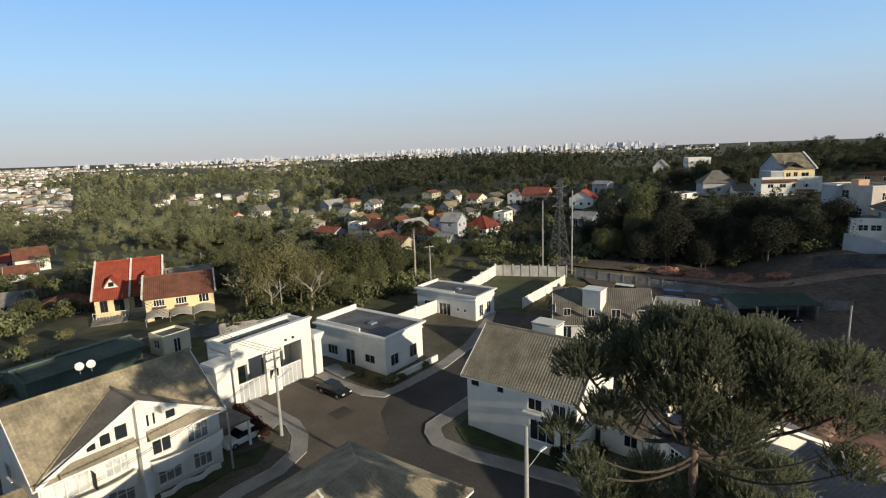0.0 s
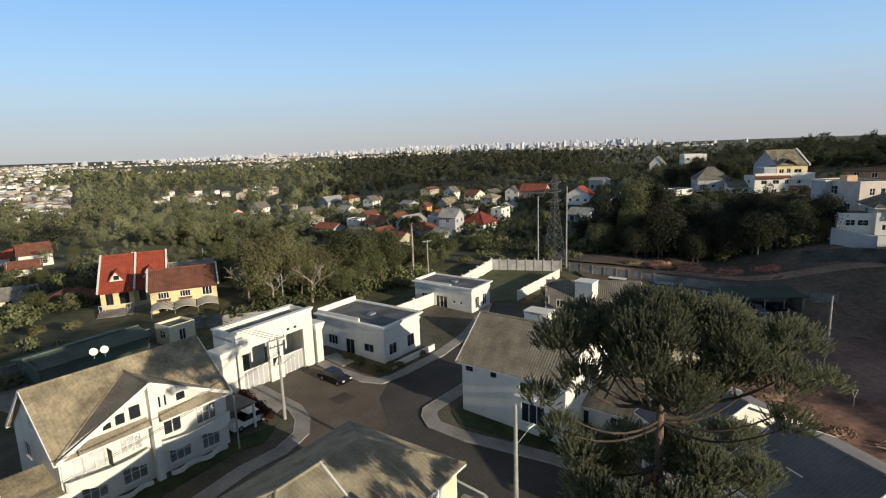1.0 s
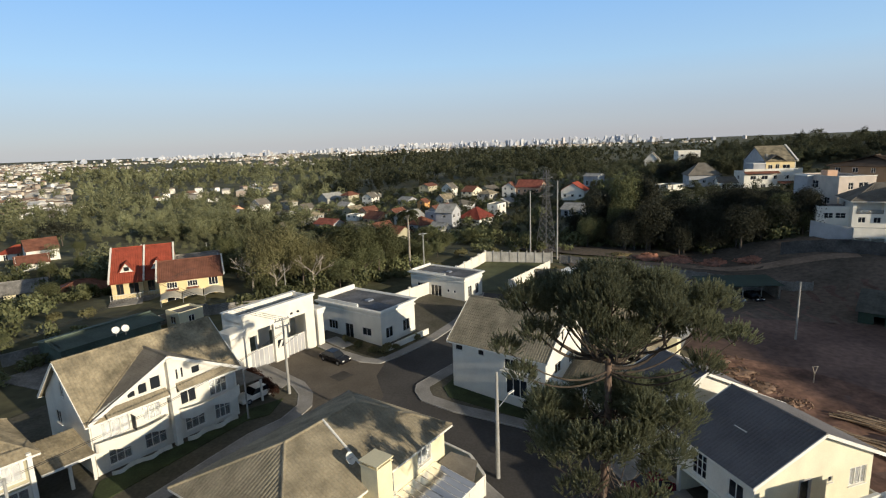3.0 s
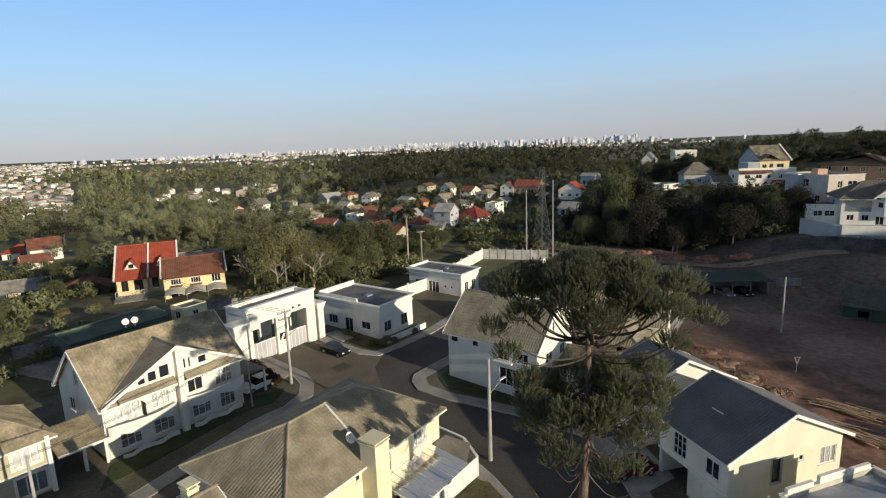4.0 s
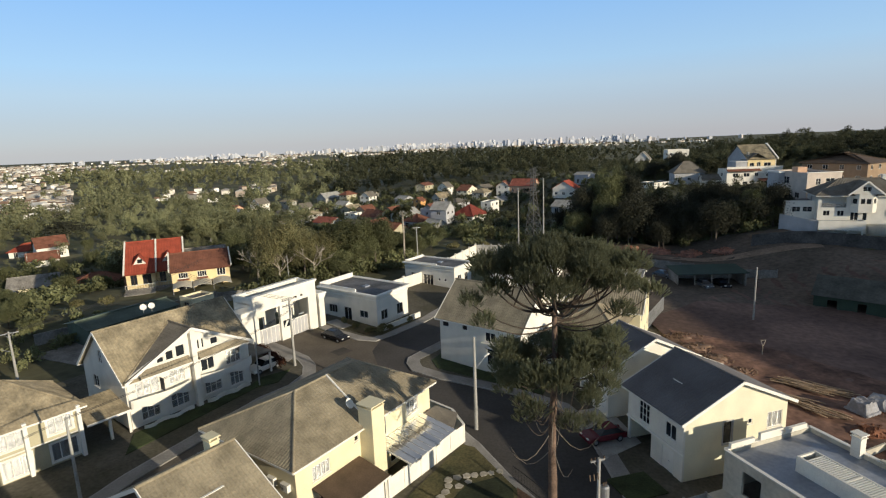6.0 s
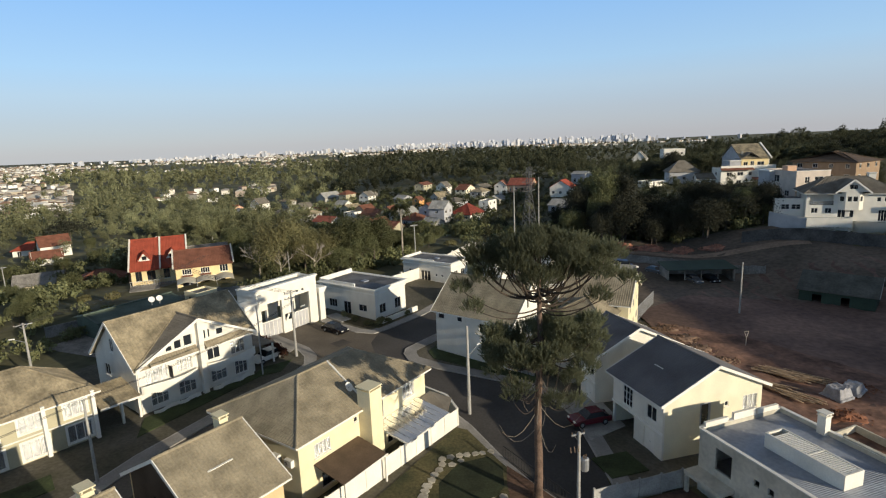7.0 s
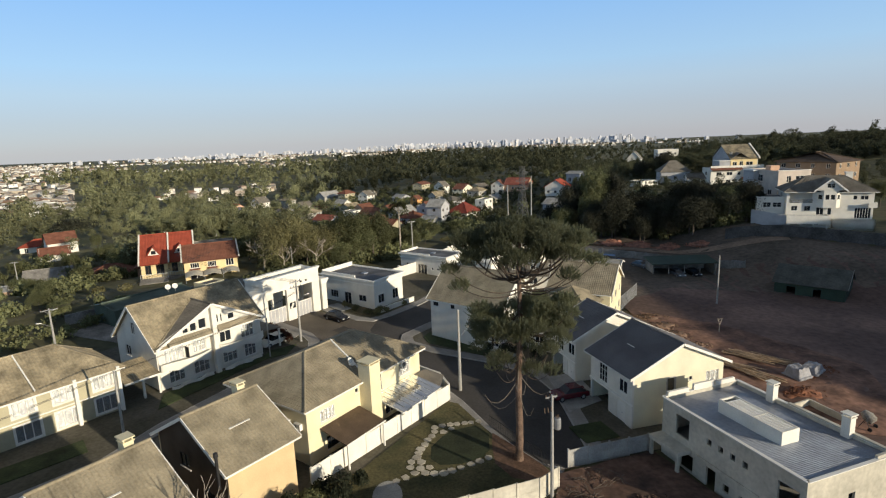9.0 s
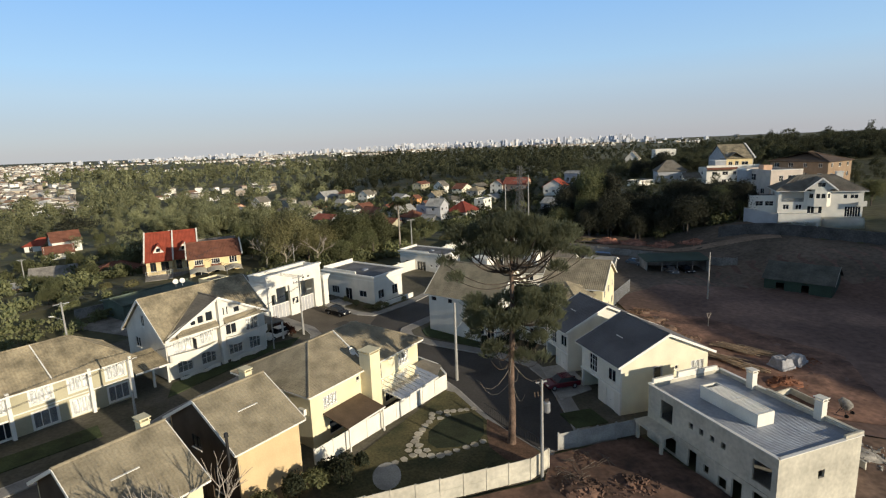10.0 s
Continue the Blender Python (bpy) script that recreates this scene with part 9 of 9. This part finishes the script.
def bare_tree(x, y, h, seed):
    """A leafless tree of forking grey limbs."""
    rng = random.Random(seed)
    root = thing("bare_tree", pose(x, y, gz(x, y)), "leafless grey-brown tree with forking limbs", "tree", "bare trees")
    bm = bmesh.new()
    tube(bm, [(0, 0, -0.3), (0.1, 0.05, h * 0.3), (0.05, 0.2, h * 0.45)], [0.2, 0.17, 0.14], 8)
    tk = part("trunk", bm, M_TWIG, root)

    def fork(p, d, ln, r, depth, bm):
        q = p + d * ln
        mid = p.lerp(q, 0.5) + V3(rng.uniform(-1, 1), rng.uniform(-1, 1), rng.uniform(-0.5, 1)) * ln * 0.08
        tube(bm, [p, mid, q], [r, r * 0.8, r * 0.6], 6)
        if depth:
            for _ in range(3):
                nd = (d + V3(rng.uniform(-1, 1), rng.uniform(-1, 1), rng.uniform(-0.3, 0.7)) * 0.75).normalized()
                fork(p.lerp(q, rng.uniform(0.6, 1.0)), nd, ln * rng.uniform(0.55, 0.8), r * 0.58, depth - 1, bm)

    for k in range(5):
        a = k * 1.26 + rng.uniform(-0.3, 0.3)
        bm = bmesh.new()
        fork(V3(0.06, 0.12, h * (0.28 + 0.035 * k)), V3(math.cos(a) * 0.8, math.sin(a) * 0.8, 0.75).normalized(), h * 0.24, 0.11, 3, bm)
        part("limb", bm, M_TWIG, tk)


bare_tree(-10.4, -2.4, 12.0, 3)
bare_tree(-13.4, -6.6, 11.5, 5)
bare_tree(-29.2, 87.0, 9.0, 11)
bare_tree(-25.2, 87.6, 8.0, 12)
bare_tree(-18.6, 89.0, 9.5, 13)
# tree added at the lower edge of view to throw shade on the gabled roofs
leaf_tree("broadleaf_tree", pose(-10.8, -4.2, gz(-10.8, -4.2)), 8.8, 3.0, L_TREE, "leafy green tree added to shade the gabled houses", seed=77, leaves=2600, leaf=0.2, lobes=10, tall=0.8, group="garden trees")



def branch_pile(x, y, seed):
    """Cut branches and laths thrown on a heap."""
    rng = random.Random(seed)
    root = thing("branch_heap", pose(x, y, gz(x, y) + 0.3), "loose heap of cut branches on reddish earth", "branches", "branch heaps")
    for k in range(18):
        a, ln = rng.uniform(0, 6.28), rng.uniform(0.7, 1.8)
        o = V3(rng.gauss(0, 0.9), rng.gauss(0, 0.9), 0)
        d = V3(math.cos(a), math.sin(a), rng.uniform(-0.05, 0.35)) * ln / 2
        bm = bmesh.new()
        tube(bm, [o - d + V3(0, 0, 0.2), o + V3(0, 0, 0.25 + rng.uniform(0, 0.12)), o + d + V3(0, 0, 0.3)], [0.03, 0.026, 0.012], 5)
        part("branch", bm, M_BARKG, root)


branch_pile(16.4, 11.6, 5)
branch_pile(18.8, 12.6, 6)
branch_pile(15.4, 9.6, 7)


def plank_pile(x, y, yaw, n, ln, label):
    rng = random.Random(int(x * 10))
    root = thing("timber_pile", on_ground(x, y, yaw, 0.52), label, "timber", "timber piles")
    for k in range(n):
        bm = bmesh.new()
        a = rng.uniform(-0.22, 0.22)
        o = V3(rng.uniform(-0.9, 0.9), (k % 6) * 0.36 + rng.uniform(-0.08, 0.08), 0.05 + 0.09 * (k // 6))
        d = V3(math.cos(a), math.sin(a), 0) * ln * rng.uniform(0.7, 1.0) / 2
        beam(bm, o - d, o + d, 0.18, 0.06)
        part("plank", bm, M_WOOD, root)


plank_pile(42.6, 33.4, -52, 16, 4.5, "loose sawn planks lying on bare earth")
plank_pile(46.0, 36.4, -44, 18, 5.0, "loose sawn planks lying on bare earth")
plank_pile(44.0, 30.6, -60, 12, 4.0, "loose sawn planks lying on bare earth")
plank_pile(48.6, 35.2, -35, 14, 4.5, "loose sawn planks lying on bare earth")


def heap(name, x, y, r, h, material, label, seed, n=200, size=0.24):
    """A heap of broken lumps on a low mound."""
    rng = random.Random(seed)
    root = thing(name, pose(x, y, gz(x, y) + 0.2), label, "rubble", "rubble heaps")
    bm = bmesh.new()
    bmesh.ops.create_icosphere(bm, subdivisions=3, radius=1)
    for v in bm.verts:
        q = 1 + 0.7 * noise.noise(v.co * 1.7 + V3(seed, 0, 0)) + 0.35 * noise.noise(v.co * 4.3 + V3(0, seed, 0))
        v.co = V3(v.co.x * r * q, v.co.y * r * 0.7 * q, max(-0.2, v.co.z * h * 0.6 * q))
    part("mound", bm, material, root, smooth_faces=True)
    bm = bmesh.new()
    for _ in range(n):
        a, q = rng.uniform(0, 6.28), math.sqrt(rng.random()) * 1.6
        s = size * rng.uniform(0.4, 1.3)
        z = h * max(0, 1 - q * q) * 0.9
        m = pose(r * q * math.cos(a), r * 0.7 * q * math.sin(a), z, rng.uniform(0, 90), rng.uniform(0, 90), rng.uniform(0, 360))
        boxm(bm, m, s, s * rng.uniform(0.5, 1), s * rng.uniform(0.3, 0.7))
    ob = part("loose_rubble", bm, material, root)
    ob["kind"] = "stuff"


M_BRICKS = mat("broken_bricks", (0.42, 0.19, 0.125), var=0.35, big=0.8, fine=4, bump=0.4, rough=0.9, tint=(0.22, 0.12, 0.09))
for i, (x, y, r, h, mm) in enumerate(((52, 33, 2.2, 0.7, M_DIRTR), (46.5, 27, 2.0, 0.6, M_DIRTR), (40.5, 46, 2.2, 0.6, M_CLAYB), (39.6, 50, 2.2, 0.6, M_CLAYB), (40.2, 54, 2.2, 0.5, M_CLAYB), (41.4, 42, 1.8, 0.5, M_CLAYB), (15.6, 8.4, 1.8, 0.7, M_SOIL), (20.5, 9.0, 1.8, 0.4, M_SOIL),
                                       (56, 114, 3.0, 1.4, M_BRICKS), (62, 111, 3.4, 1.5, M_BRICKS), (69, 107, 3.0, 1.4, M_BRICKS), (75, 103, 2.6, 1.2, M_BRICKS), (50, 117, 2.6, 0.8, M_DRY), (43, 12, 2.4, 0.6, M_CONCD), (46, 8, 2.0, 0.6, M_DIRTR))):
    heap("rubble_heap", x, y, r, h, mm, "heap of earth and broken masonry", 200 + i)


def sack_pile(x, y, yaw, sx, sy, h, seed):
    """Building sacks stacked square under a creased pale sheet."""
    rng = random.Random(seed)
    root = thing("sack_stack", pose(x, y, gz(x, y) + 0.35, 0, 0, yaw), "stacked building sacks under a crumpled pale grey sheet", "sacks")
    for k in range(8):
        bm = bmesh.new()
        bmesh.ops.create_icosphere(bm, subdivisions=2, radius=0.5)
        m = pose((k % 4 - 1.5) * sx / 4, sy * (0.52 if k < 4 else -0.52), 0.14, 0, 0, rng.uniform(-12, 12)) @ Matrix.Diagonal((0.9, 0.55, 0.42, 1))
        bmesh.ops.transform(bm, matrix=m, verts=bm.verts)
        part("sack", bm, M_TARP, root, smooth_faces=True)
    bm = bmesh.new()
    bmesh.ops.create_grid(bm, x_segments=16, y_segments=12, size=0.5)
    for v in bm.verts:
        a, b = abs(v.co.x) * 2, abs(v.co.y) * 2
        e = max(a, b)
        c = noise.noise(V3(v.co.x * 5 + seed, v.co.y * 5, 0.3)) * 0.22
        v.co = V3(v.co.x * sx * (1.15 + 0.1 * c), v.co.y * sy * (1.15 + 0.1 * c), h * (1 - smooth(0.68, 1.0, e) * 0.95) + c * h * 0.7)
    bmesh.ops.solidify(bm, geom=bm.faces[:], thickness=0.03)
    part("sheet", bm, M_TARP, root)


M_TARP = mat("pale_plastic_sheet", (0.30, 0.30, 0.32), var=0.2, big=1.2, fine=4, bump=0.3, rough=0.5)
sack_pile(49.2, 31.2, 20, 2.2, 2.0, 1.3, 1)
sack_pile(51.9, 32.4, 35, 2.6, 1.8, 1.0, 2)
# low unfinished walls beside the shell
for i, (a, b) in enumerate((((41.5, 22.5), (45.4, 24.0)), ((45.4, 24.0), (46.4, 20.5)), ((41.0, 14.0), (45.5, 15.4)), ((42.2, 9.5), (41.0, 14.0)))):
    solid_wall("wall_low_%d" % (i + 1), a, b, 1.1, M_RAW, "low unfinished rendered wall", cap=False)


for i, (a, b) in enumerate((((32.4, 1.0), (36.4, 2.2)), ((36.4, 2.2), (37.2, -0.4)), ((32.4, 1.0), (33.2, -1.6)))):
    solid_wall("wall_pit_%d" % (i + 1), a, b, 0.8, M_RAW, "low rendered wall round a planting pit", cap=False)


def cement_mixer(m):
    """Tilted drum on a tubular stand with two wheels."""
    root = thing("cement_mixer", m, "small pale cement mixer standing on bare earth", "cement mixer")
    bm = bmesh.new()
    tube(bm, [(0, -0.55, 0.85), (0, -0.4, 0.95), (0, 0.05, 1.25), (0, 0.45, 1.55), (0, 0.55, 1.62)], [0.3, 0.52, 0.56, 0.34, 0.3], 16)
    part("drum", bm, M_CONCD, root, smooth_faces=True)
    for sx in (-1, 1):
        bm = bmesh.new()
        tube(bm, [(sx * 0.62, -0.5, 0.1), (sx * 0.62, 0, 1.2), (sx * 0.62, 0.5, 0.1)], [0.04, 0.04, 0.04], 6)
        part("stand", bm, M_IRON, root)
        bm = bmesh.new()
        tube(bm, [(sx * 0.66, -0.5, 0.2), (sx * 0.76, -0.5, 0.2)], [0.2, 0.2], 12)
        part("wheel", bm, M_TYRE, root)
    bm = bmesh.new()
    tube(bm, [(-0.62, 0, 1.2), (0.62, 0, 1.2)], [0.035, 0.035], 6)
    part("axle", bm, M_IRON, root)


cement_mixer(on_ground(48.0, 19.2, 30, 0.3))


def y_post(x, y):
    root = thing("forked_post", pose(x, y, gz(x, y)), "thin forked wooden post on bare earth", "post")
    bm = bmesh.new()
    tube(bm, [(0, 0, -0.3), (0.03, 0, 1.5)], [0.07, 0.06], 6)
    tube(bm, [(0.03, 0, 1.45), (-0.32, 0, 2.4)], [0.05, 0.04], 6)
    tube(bm, [(0.03, 0, 1.45), (0.38, 0, 2.4)], [0.05, 0.04], 6)
    tube(bm, [(-0.32, 0, 2.35), (0.38, 0, 2.35)], [0.03, 0.03], 6)
    part("fork", bm, M_TWIG, root)


y_post(48.1, 46.8)


def iron_fence(a, b, h, label, w=0.05, mt=M_GALV):
    root = thing("iron_fence", Matrix(), label, "fence")
    n = max(2, int(math.hypot(b[0] - a[0], b[1] - a[1]) / 0.35))
    for k in range(n + 1):
        x, y = a[0] + (b[0] - a[0]) * k / n, a[1] + (b[1] - a[1]) * k / n
        bm = bmesh.new()
        beam(bm, (x, y, gz(x, y) - 0.2), (x, y, gz(x, y) + h), w, w, up=(1, 0, 0))
        part("picket", bm, mt, root)
    for z in (0.25, h - 0.1):
        bm = bmesh.new()
        beam(bm, (*a, gz(*a) + z), (*b, gz(*b) + z), 0.05, 0.06)
        part("rail", bm, mt, root)


iron_fence((36.6, 57.2), (43.5, 66.5), 2.6, "tall pale picket fence between the houses and the plot")
iron_fence((9.8, 22.0), (14.4, 14.2), 1.4, "thin dark wire garden fence", w=0.025, mt=M_IRON)
kerb("kerb_gate", K_GUARD[:9])
kerb("kerb_east", K_HC[1:13])
kerb("kerb_west", K_H1[:10])
kerb("kerb_south", K_YH[:6])
